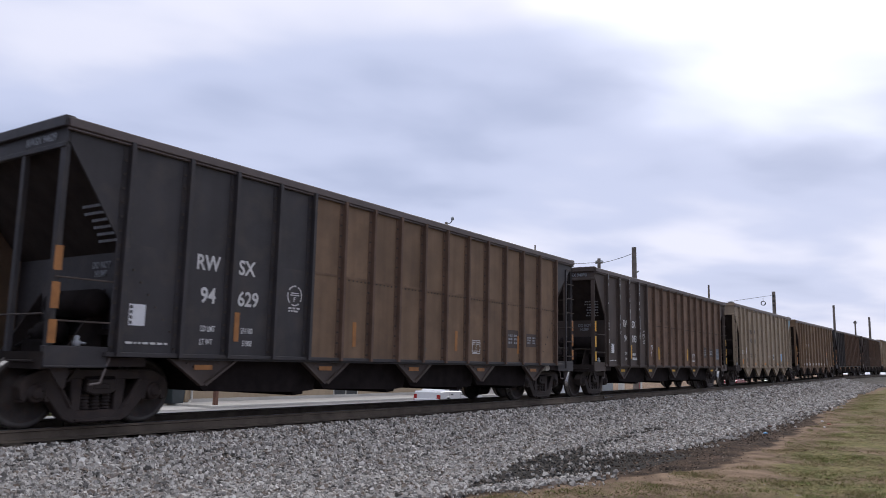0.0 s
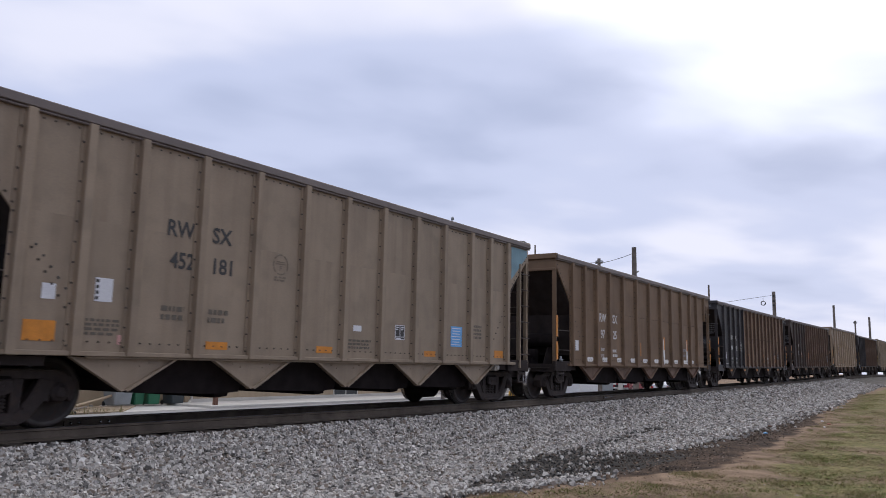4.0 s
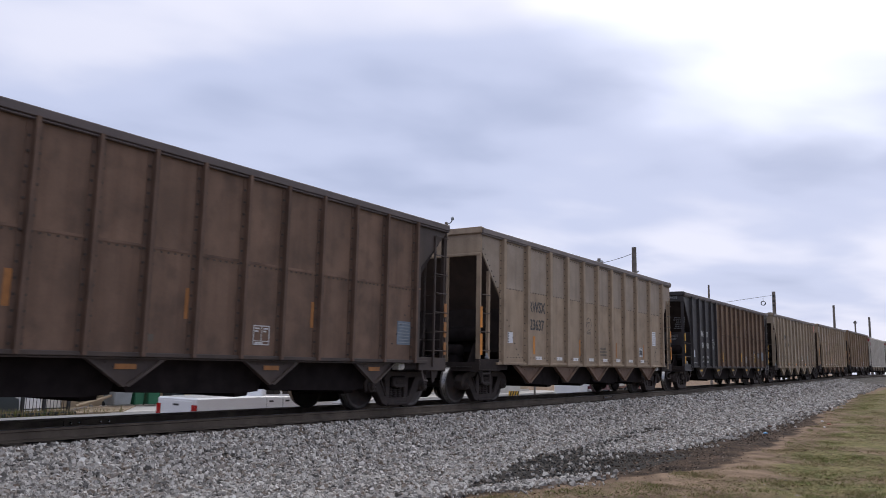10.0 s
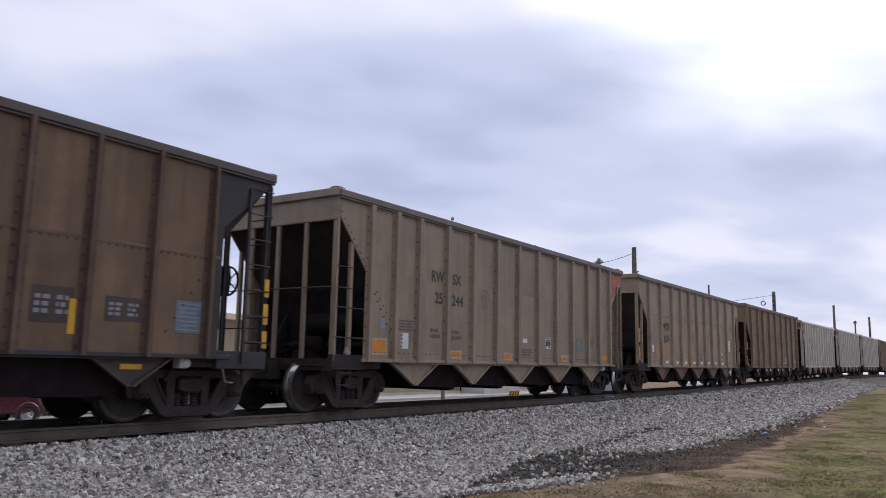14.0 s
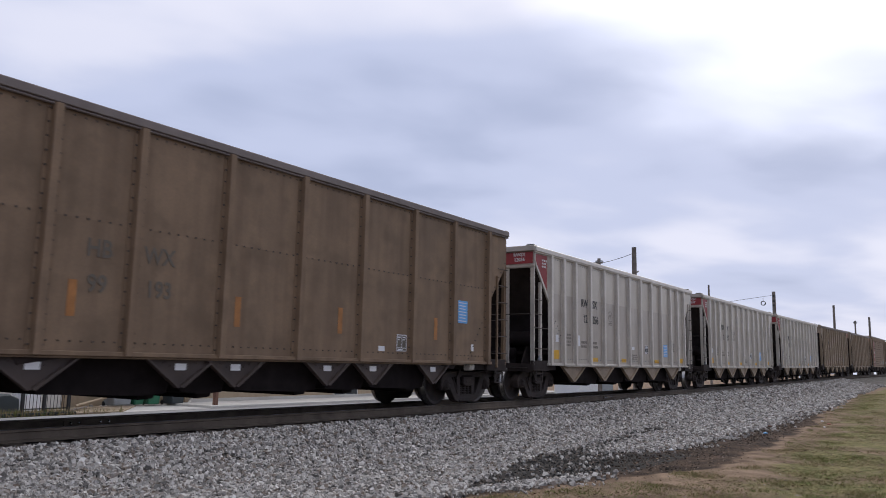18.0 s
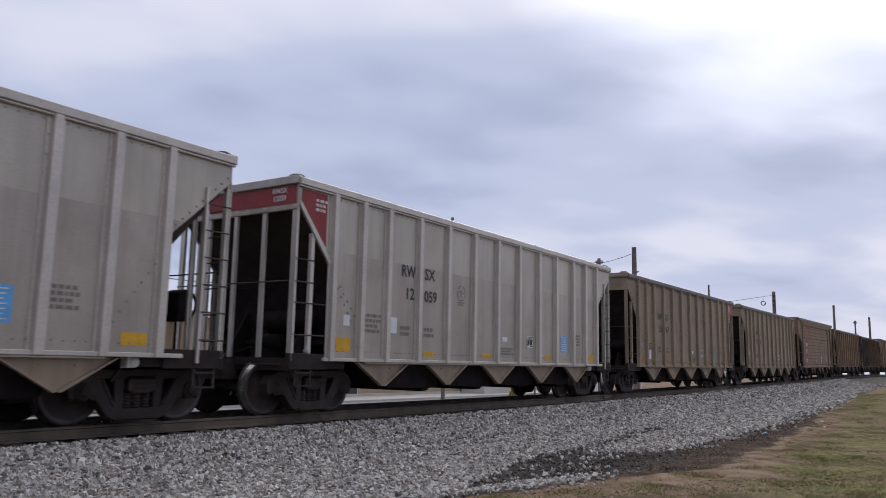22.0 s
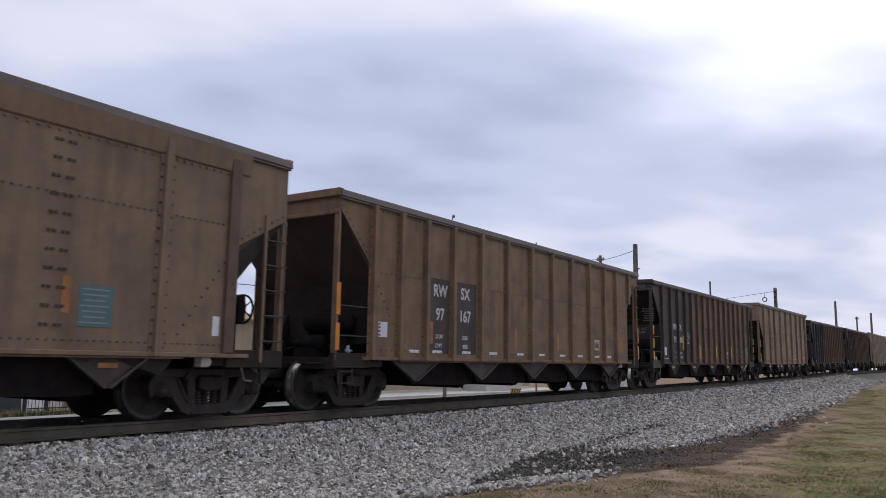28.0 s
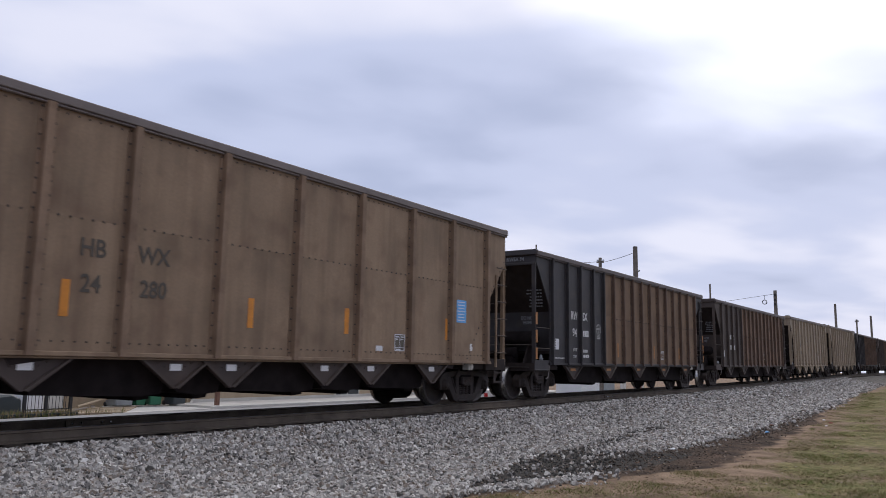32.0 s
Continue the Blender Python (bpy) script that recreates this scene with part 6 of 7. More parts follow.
def riveted(car, st):
    plate(car, "stencil_ground", 2.75, 2.45, 0.72, 2.75, "red_panel", "faded red lettering strip", proud=0.004)
    words(car, "reporting_mark", "HYWX", 2.78, 2.55, 0.30, "stencil_white", 0.75, proud=0.01)
    words(car, "car_number", "2310", 2.78, 2.12, 0.30, "stencil_white", 0.75, proud=0.01)
    bars(car, "weight_stencil", 2.75, 1.45, 0.5, 0.25, 2, "stencil_white", seed=5)
    for x in (3.4, 5.98, 7.4, 10.65):
        plate(car, "side_reflector", x, 1.75, 0.12, 0.48, "marker_faded")
    plate(car, "pale_label", 6.6, 1.42, 0.26, 0.14, "label_grey")
    label_lines(car, 11.08, 1.62, 0.5, 0.55, "label_teal", "label_grey")
    frame_box(car, 8.78, 1.52, 0.40, 0.40, "label_white", "stencil_dark")
    plate(car, "pale_label", 13.1, 1.45, 0.13, 0.3, "reflector")
    gusset_marks(car, st, "marker_faded", 0.84, 0.3, 0.07)
    h = st.length / 2

    def corner_post(bm):
        box(bm, h - 1.30, h - 1.10, -HALF - 0.06, -HALF + 0.02, 1.05, st.top - 0.2)
    put("corner_post", kept(("riveted", "corner_post"), "corner_post", corner_post, "rib_brown"), car, "dark brown corner post")


def plain(car, st):
    bars(car, "reporting_mark", 3.0, 2.4, 0.9, 0.36, 1, "stencil_white" if st.front_ribs else "stencil_dark", seed=31)
    bars(car, "car_number", 3.0, 1.9, 0.9, 0.36, 1, "stencil_white" if st.front_ribs else "stencil_dark", seed=32)
    white_tag(car, 1.3, 1.6)
    frame_box(car, 9.9, 1.5, 0.34, 0.34, "label_white")
    for x in (5.9, 9.3, 12.2):
        plate(car, "side_reflector", x, 1.45, 0.10, 0.46, "marker_faded")


BLK = "hopper car with black front and brown sides"
ALY = "weathered tan aluminium hopper car"
SLV = "silver aluminium hopper car with red corner"
TRAIN = [
    (5.42, "quad_black", "soot-stained steel " + BLK, quad("94", "629", 0, "211100", "51900")),
    (22.99, "quad_scraped", "dirty " + BLK + ", scraped ribs", quad("94", "093", 1)),
    (40.76, "alloy_hopper", ALY + " with raised ribs, pale blue rear corner", alloy("452", "181", 2, corner="teal_panel")),
    (57.01, "rust_hopper", "rust-brown steel hopper car with wide ribs and white stencils", umber("97", "25", False, 3)),
    (74.32, "quad_black", "matt " + BLK + " and orange reflectors", quad("94", "742", 4, "211200", "51800")),
    (91.94, "quad_soot", "rusty " + BLK + ", worn white numbers", quad("93", "405", 5)),
    (109.34, "tan_hopper", "tan steel hopper car with orange stripes", tan("RWSX", "23637", 6)),
    (125.68, "quad_black", "dark " + BLK + " and yellow reflectors", quad("94", "003", 7, "219600", "52400")),
    (143.27, "alloy_hopper", ALY + " with raised ribs, orange rear corner", alloy("25", "244", 8, corner="orange_panel")),
    (159.4, "tan_hopper", "dusty tan steel hopper car with white sill reflectors", tan("RWSX", "23674", 9)),
    (175.62, "ochre_hopper", "ochre-brown steel hopper car with a pale blue notice", ochre("HB", "WX", "99", "193", 10)),
    (191.71, "silver_hopper", SLV + " and yellow patches", alloy("12", "056", 11, True)),
    (207.95, "silver_hopper", SLV + " and a blue notice", alloy("12", "057", 12, True)),
    (223.96, "silver_hopper", SLV + " and bold black numbers", alloy("12", "059", 13, True)),
    (240.14, "grey_hopper", "dull brown-grey aluminium hopper car with a red rear corner", alloy("25", "067", 14, corner="signal_red")),
    (256.39, "grey_hopper", "dusty brown-grey aluminium hopper car with faded orange patches", alloy("25", "143", 15, corner="orange_panel")),
    (272.27, "riveted_hopper", "ochre riveted steel hopper car with a red lettering panel", riveted),
    (288.14, "umber_hopper", "umber brown steel hopper car with black lettering panels", umber("97", "167", True, 17)),
    (305.63, "quad_soot", "dusty " + BLK + ", bright yellow reflectors", quad("93", "200", 18)),
    (323.16, "dusty_hopper", "pale ochre-brown steel hopper car with faint lettering and orange stripes", ochre("HB", "WX", "24", "280", 19)),
    (339.37, "quad_black", "grimy " + BLK + ", thin pale lettering", quad("94", "", 20)),
    (357.41, "quad_soot", "grimy " + BLK, plain),
    (375.17, "alloy_hopper", ALY, plain),
    (391.38, "alloy_hopper", ALY, plain),
    (407.5, "quad_black", "grimy " + BLK, plain),
    (425.0, "quad_soot", "grimy " + BLK, plain),
    (442.5, "tan_hopper", "dusty tan steel hopper car", plain),
]
TRAIN.insert(0, (-12.16, "quad_soot", "grimy " + BLK, plain))
CARS = []
for front_x, style, label, marks in TRAIN:
    first = len(ROLLING)
    car = build_hopper(style, label, marks)
    CARS.append((car, front_x + STYLES[style].length / 2, ROLLING[first:]))


# ---------------------------------------------------------------- across the street
made_before = len(scene.collection.objects)
GZ = STREET_Z - 0.05
shop = tagged(new("shop_building"), "long low tan stucco building with a red fascia roof", "building")
bm = bmesh.new()
box(bm, 24.6, 60.0, 31.2, 45.0, GZ - 0.3, 3.0)
box(bm, 19.3, 24.6, 32.6, 45.0, GZ - 0.3, 3.3)
part("wall", bm, "stucco", shop)
bm = bmesh.new()
prism(bm, [(30.9, 2.95), (30.75, 3.0), (31.05, 3.32), (45.2, 3.4), (45.2, 2.95)], 24.3, 60.2, "x")
part("roof", bm, "stucco", shop, "tan parapet roof edge")
for k in (2, 5):
    x = 26.0 + 4.6 * k
    bm = bmesh.new()
    box(bm, x, x + 2.1, 31.16, 31.195, -0.95, 0.45)
    win = part("window", bm, "window_glass", shop, "dark shop window")
    bm = bmesh.new()
    for a_, b_, c_, d_ in ((x - 0.06, x + 2.16, 0.45, 0.53), (x - 0.06, x + 2.16, -1.03, -0.95), (x - 0.06, x, -0.95, 0.45), (x + 2.1, x + 2.16, -0.95, 0.45), (x + 1.02, x + 1.08, -0.95, 0.45)):
        box(bm, a_, b_, 31.13, 31.19, c_, d_)
    part("frame", bm, "pale_wall", win)
bm = bmesh.new()
box(bm, 24.8, 59.8, 30.98, 31.19, GZ - 0.3, -0.93)
part("plinth", bm, "concrete", shop, "pale concrete plinth")
bm = bmesh.new()
rod(bm, (24.9, 31.1, 2.9), (24.9, 31.1, -0.95), 0.06, 8)
rod(bm, (24.9, 31.1, -0.95), (24.55, 30.9, -1.15), 0.06, 8)
part("downpipe", bm, "pale_wall", shop, "white metal downpipe")

house = tagged(new("red_roof_building"), "pale stucco building with a dull red tiled roof", "building")
bm = bmesh.new()
box(bm, 2.0, 18.6, 31.5, 44.0, GZ - 0.3, 2.75)
part("wall", bm, "pale_wall", house)
bm = bmesh.new()
prism(bm, [(30.9, 2.62), (30.9, 2.76), (32.2, 3.5), (42.8, 3.5), (44.6, 2.76), (44.6, 2.62)], 1.5, 18.9, "x")
part("roof", bm, "roof_red", house)
for k in range(3):
    x = 13.2 + 1.9 * k
    bm = bmesh.new()
    box(bm, x, x + 0.95, 31.44, 31.49, 0.3, 1.75)
    win = part("window", bm, "window_glass", house, "dark window")
    bm = bmesh.new()
    for a_, b_, c_, d_ in ((x - 0.07, x + 1.02, 1.75, 1.83), (x - 0.07, x + 1.02, 0.22, 0.30), (x - 0.07, x, 0.3, 1.75), (x + 0.95, x + 1.02, 0.3, 1.75)):
        box(bm, a_, b_, 31.40, 31.48, c_, d_)
    part("frame", bm, "car_white", win)
bm = bmesh.new()
box(bm, 18.0, 18.7, 31.0, 31.2, 3.4, 3.46)
for x in (18.05, 18.65):
    rod(bm, (x, 31.1, 2.7), (x, 31.1, 4.0), 0.03, 6)
rod(bm, (18.05, 31.1, 4.0), (18.65, 31.1, 4.0), 0.03, 6)
tagged(part("roof_frame", bm, "fence_iron"), "small dark metal frame standing at the roof edge", "frame")

# side yard: earth bank, fallen gutter, bins, rusty post
bm = bmesh.new()
prism(bm, [(15.0, 28.1), (19.2, 28.1), (21.8, 31.0), (19.0, 31.4), (15.0, 31.4)], STREET_Z - 0.3, STREET_Z + 0.06, "z")
M["yard_soil"] = material("yard_soil", (0.30, 0.23, 0.16), 0.95, 0, 0.3, 0.8, 20, 0.4, stain=(0.17, 0.15, 0.08), stain_amount=0.6, dist=0.03)
tagged(part("yard", bm, "yard_soil"), "bare earth side yard with patches of dry grass", "yard", kind="structure")
bm = bmesh.new()
rod(bm, (18.7, 30.6, -1.05), (21.3, 31.2, -0.55), 0.06, 8)
tagged(part("fallen_pipe", bm, "stucco"), "fallen pale pipe leaning on the earth", "pipe")


def bin_thing(x, y, w, hgt, mname, label, lid, tilt=0):
    ob = tagged(new("wheeled_bin"), label, "bin", "bins beside the building")
    ob.matrix_basis = pose(x, y, STREET_Z + 0.06, 0, 0, tilt)
    bm = bmesh.new()
    a_, b_ = w * 0.42, w * 0.5
    lo = [bm.verts.new(q) for q in ((-a_, -a_, 0.04), (a_, -a_, 0.04), (a_, a_, 0.04), (-a_, a_, 0.04))]
    hi = [bm.verts.new(q) for q in ((-b_, -b_, hgt), (b_, -b_, hgt), (b_, b_, hgt), (-b_, b_, hgt))]
    bm.faces.new(lo[::-1])
    bm.faces.new(hi)
    for i in range(4):
        bm.faces.new((lo[i], lo[(i + 1) % 4], hi[(i + 1) % 4], hi[i]))
    part("body", bm, mname, ob, bevel=0.04)
    bm = bmesh.new()
    prism(bm, [(-b_ - 0.03, hgt), (b_ + 0.03, hgt), (b_ + 0.03, hgt + 0.05), (0, hgt + 0.12), (-b_ - 0.03, hgt + 0.06)], -b_ - 0.03, b_ + 0.03)
    part("lid", bm, lid, ob)
    for s in (-1, 1):
        bm = bmesh.new()
        lathe(bm, [(0.0, -0.03), (0.1, -0.03), (0.1, 0.03), (0.0, 0.03)], 12, "x", (s * a_, a_, 0.1))
        part("wheel", bm, "tyre", ob)


bin_thing(21.0, 31.2, 0.95, 1.0, "bin_grey", "large pale grey plastic bin", "bin_grey")
bin_thing(21.9, 31.2, 0.62, 1.05, "bin_green", "green plastic wheeled bin", "bin_green", 8)
bin_thing(22.6, 31.0, 0.62, 1.05, "bin_green", "green plastic wheeled bin standing askew", "bin_green", -12)
bin_thing(23.7, 30.9, 0.8, 1.1, "bin_dark", "dark grey plastic wheeled bin", "bin_dark", 4)
bm = bmesh.new()
box(bm, 24.1, 24.28, 28.45, 28.63, STREET_Z, 0.6)
tagged(part("rusty_post", bm, "post_rust", bevel=0.01), "rust-red square steel post by the pavement", "post")

fence = tagged(new("iron_fence"), "dark iron picket fence on a low kerb", "fence")
for x in (11.0, 13.1, 15.25, 16.05, 17.0):
    bm = bmesh.new()
    box(bm, x - 0.05, x + 0.05, 28.25, 28.35, STREET_Z, -0.15)
    part("post", bm, "fence_iron", fence)
for z in (-0.95, -0.35):
    bm = bmesh.new()
    box(bm, 15.25, 17.0, 28.28, 28.32, z - 0.02, z + 0.02)
    part("rail", bm, "fence_iron", fence)
me = kept("picket", "picket", lambda b: rod(b, (0, 0, 0), (0, 0, 0.78), 0.011, 5), "fence_iron")
for k in range(13):
    put("picket", me, fence, "", pose(15.38 + 0.13 * k, 28.3, STREET_Z + 0.12))
bm = bmesh.new()
box(bm, 10.0, 17.2, 28.1, 28.45, STREET_Z - 0.2, STREET_Z + 0.12)
tagged(part("kerb_dark", bm, "bin_dark"), "low dark kerb stones under the fence", "kerb", kind="structure")
# clutter behind the fence
for x, y, w, d, hgt, mn, lab in ((14.9, 29.6, 1.5, 0.9, 0.75, "bin_dark", "dark covered stack of goods behind the fence"), (16.4, 30.2, 0.8, 0.8, 0.95, "label_white", "pale garden chair behind the fence"),
                                 (13.2, 30.0, 1.2, 0.9, 0.6, "post_rust", "rust-coloured crate behind the fence")):
    bm = bmesh.new()
    prism(bm, [(-w / 2, 0), (w / 2, 0), (w * 0.46, hgt * 0.8), (w * 0.2, hgt), (-w * 0.4, hgt * 0.92)], -d / 2, d / 2)
    tagged(part("yard_clutter", bm, mn, m=pose(x, y, STREET_Z, 0, 0, 10), bevel=0.04), lab, "clutter")

# weeds at the foot of the fence, boards and rubbish on the bare yard
wr = random.Random(21)
verts, faces = [], []
for _ in range(5200):
    x = wr.uniform(9.5, 19.6)
    y = 28.05 + abs(wr.gauss(0, 0.28)) if wr.random() < 0.6 else wr.uniform(28.1, 31.0)
    if x > 19.2 + (y - 28.1) * 0.85 or (x > 17.1 and wr.random() < 0.85):
        continue
    a, hgt, w = wr.uniform(0, 6.28), wr.uniform(0.06, 0.24) * (1.4 if y < 28.5 else 0.7), wr.uniform(0.01, 0.022)
    lx, ly = wr.uniform(-0.1, 0.1), wr.uniform(-0.1, 0.1)
    i = len(verts)
    verts += [(x - w * math.cos(a), y - w * math.sin(a), STREET_Z), (x + w * math.cos(a), y + w * math.sin(a), STREET_Z), (x + lx, y + ly, STREET_Z + hgt)]
    faces.append((i, i + 1, i + 2))
me = bpy.data.meshes.new("yard_weeds")
me.from_pydata(verts, [], faces)
me.materials.append(M["grass_blade"])
tagged(put("yard_weeds", me), "ragged green and dry weeds along the fence and yard", "weeds", kind="stuff")
for x, y, l_, rot, mn, lab in ((17.6, 29.2, 1.9, 20, "pole_wood", "grey weathered board lying on the yard"), (18.6, 30.0, 1.4, -35, "stucco", "pale broken board lying on the yard"),
                               (19.4, 30.6, 1.1, 60, "pole_wood", "short grey board lying against the bank"), (12.2, 29.1, 1.6, 12, "pole_wood", "grey plank lying behind the fence")):
    bm = bmesh.new()
    box(bm, -l_ / 2, l_ / 2, -0.08, 0.08, 0.0, 0.045)
    tagged(part("loose_board", bm, mn, m=pose(x, y, STREET_Z + 0.062, 0, -6, rot), bevel=0.006), lab, "board")

# far along the street
bm = bmesh.new()
box(bm, -0.55, 0.55, -0.04, 0.04, 0.28, 0.72)
barrier = tagged(new("striped_barrier"), "yellow and black striped roadside barrier board", "barrier")
barrier.matrix_basis = pose(45.3, 24.6, STREET_Z, 0, 0, -50) @ Matrix.Diagonal((0.6, 0.8, 0.75, 1))
part("board", bm, "marker_yellow", barrier)
for k in range(4):
    bm = bmesh.new()
    x = -0.5 + 0.27 * k
    prism(bm, [(x, 0.28), (x + 0.13, 0.28), (x + 0.3, 0.72), (x + 0.17, 0.72)], -0.048, -0.04)
    part("stripe", bm, "trim_black", barrier)
for x in (-0.45, 0.45):
    bm = bmesh.new()
    box(bm, x - 0.04, x + 0.04, -0.04, 0.04, 0, 0.28)
    part("leg", bm, "fence_iron", barrier)
for x0, x1, y0, y1, z1, mn, lab in ((56.8, 60.9, 25.0, 27.2, 0.4, "car_white", "white cargo box standing beside the street"),
                                    (61.4, 65.2, 25.6, 27.6, 0.25, "bin_grey", "grey metal shed beside the street"),
                                    (49.0, 54.5, 29.0, 31.0, 0.0, "concrete", "low pale concrete loading dock")):
    bm = bmesh.new()
    box(bm, x0, x1, y0, y1, STREET_Z, z1)
    ob = part("roadside_box", bm, mn, bevel=0.03)
    tagged(ob, lab, "shed")
for x, mn in ((66.4, "pale_wall"), (70.3, "red_panel"), (71.0, "pale_wall")):
    bm = bmesh.new()
    box(bm, x, x + 0.5, 25.2, 25.6, STREET_Z, 0.2)
    tagged(part("gate_pillar", bm, mn, bevel=0.02), "square painted gate pillar beside the street", "pillar")


set_back(made_before)


# ---------------------------------------------------------------- poles and wires
def pole(x, y, top, r, label, arm=0.0):
    ob = tagged(new("utility_pole"), label, "utility pole", "poles along the street")
    ob.matrix_basis = pose(x, y, ground_z(x, y))
    hgt = top - ground_z(x, y)
    bm = bmesh.new()
    rod(bm, (0, 0, -0.3), (0, 0, hgt), r * 1.35, 12, r)
    part("shaft", bm, "pole_wood", ob)
    if arm:
        bm = bmesh.new()
        box(bm, -0.06, 0.06, -arm, arm, hgt - 0.45, hgt - 0.33)
        part("crossarm", bm, "pole_wood", ob)
        for y_ in (-arm * 0.85, -arm * 0.4, arm * 0.4, arm * 0.85):
            bm = bmesh.new()
            lathe(bm, [(0.0, hgt - 0.33), (0.05, hgt - 0.33), (0.06, hgt - 0.22), (0.03, hgt - 0.15), (0.0, hgt - 0.14)], 8, "z", (0, y_, 0))
            part("insulator", bm, "bin_grey", ob)
    return ob, hgt


p1, h1 = pole(55.41, 20.0, 9.9, 0.17, "thick weathered wooden utility pole with a bare top")
bm = bmesh.new()
rod(bm, (0.15, -0.05, h1 - 1.9), (0.55, -0.1, h1 - 1.75), 0.05, 6)
part("bracket", bm, "fence_iron", p1)
p2, h2 = pole(63.25, 26.0, 10.4, 0.14, "weathered wooden utility pole with a short crossarm", 0.32)
p3, h3 = pole(96.13, 18.0, 10.15, 0.19, "weathered wooden utility pole with fittings")
bm = bmesh.new()
for z in (h3 - 0.5, h3 - 1.1, h3 - 1.6):
    box(bm, -0.3, 0.3, -0.12, 0.12, z - 0.12, z + 0.1)
part("fitting", bm, "fence_iron", p3)
pole(90.9, 24.0, 10.66, 0.10, "slim wooden utility pole")
pole(122.22, 15.0, 10.42, 0.15, "tall bare wooden utility pole")
pole(149.37, 13.0, 10.38, 0.16, "tall bare wooden utility pole far off")
p7, h7 = pole(147.84, 15.0, 9.72, 0.12, "far wooden utility pole with small fittings", 0.28)
p8, h8 = pole(39.07, 26.0, 9.62, 0.09, "slim street lamp pole with a short curved arm")
bm = bmesh.new()
rod(bm, (0, 0, h8 - 0.1), (0.4, -0.05, h8 + 0.02), 0.03, 6)
rod(bm, (0.4, -0.05, h8 + 0.02), (0.62, -0.05, h8 + 0.28), 0.03, 6)
part("arm", bm, "fence_iron", p8)
bm = bmesh.new()
lathe(bm, [(0.0, 0.0), (0.09, 0.0), (0.11, 0.12), (0.05, 0.2), (0.0, 0.2)], 10, "z", (0.62, -0.05, h8 + 0.24))
part("lamp", bm, "bin_grey", p8)
p9, h9 = pole(54.97, 28.0, 10.55, 0.06, "thin metal pole above the roofline")


def wire(a_, b_, sag, label):
    bm = bmesh.new()
    pts = []
    for i in range(13):
        t = i / 12
        pts.append(Vector(a_).lerp(Vector(b_), t) - Vector((0, 0, sag * 4 * t * (1 - t))))
    for q, r_ in zip(pts, pts[1:]):
        rod(bm, q, r_, 0.02, 5)
    return tagged(part("overhead_wire", bm, "wire"), label, "wire")


wire((55.3, 20.0, 9.45), (63.2, 26.0, 9.95), 0.08, "thin black wire slung between two poles")
wire((96.1, 18.0, 9.75), (90.9, 24.0, 8.4), 0.0, "thick black cable between two poles")
wire((63.25, 25.6, 10.1), (39.07, 26.0, 8.0), 0.5, "thin black wire along the street")
wire((-25.0, 30.5, 5.2), (34.0, 30.5, 4.9), 0.5, "thin black wire above the red roof")
bm = bmesh.new()
lathe(bm, [(0.2, -0.06), (0.28, -0.06), (0.28, 0.06), (0.2, 0.06), (0.2, -0.06)], 18, "x", (95.23, 19.0, 8.76))
rod(bm, (95.23, 19.0, 9.03), (95.23, 19.0, 9.53), 0.02, 5)
tagged(part("cable_coil", bm, "wire"), "coil of black cable hung from the overhead cable", "cable coil")


# ---------------------------------------------------------------- traffic


def road_wheel(parent, x, y, r, wheels):
    def tyre(b):
        lathe(b, [(r * 0.62, -0.1), (r * 0.92, -0.11), (r, -0.07), (r, 0.07), (r * 0.92, 0.11), (r * 0.62, 0.1), (r * 0.62, -0.1)], 24, "y")

    def rim(b):
        lathe(b, [(0.0, -0.07), (r * 0.16, -0.08), (r * 0.2, -0.05), (r * 0.52, -0.04), (r * 0.55, -0.09), (r * 0.63, -0.1), (r * 0.63, 0.09), (0.0, 0.05)], 18, "y")
        for k in range(5):
            a_ = k * 2 * math.pi / 5
            rod(b, (0, -0.07, 0), (r * 0.55 * math.cos(a_), -0.075, r * 0.55 * math.sin(a_)), 0.03, 5)
    w = put("wheel", kept(("tyre", r), "wheel", tyre, "tyre"), parent, "black road tyre", pose(x, y, r))
    put("rim", kept(("rim", r), "rim", rim, "rim"), w, "bright alloy rim", pose(0, 0, 0, 0, 0, 0 if y < 0 else 180))
    wheels.append((w, x, y, r))


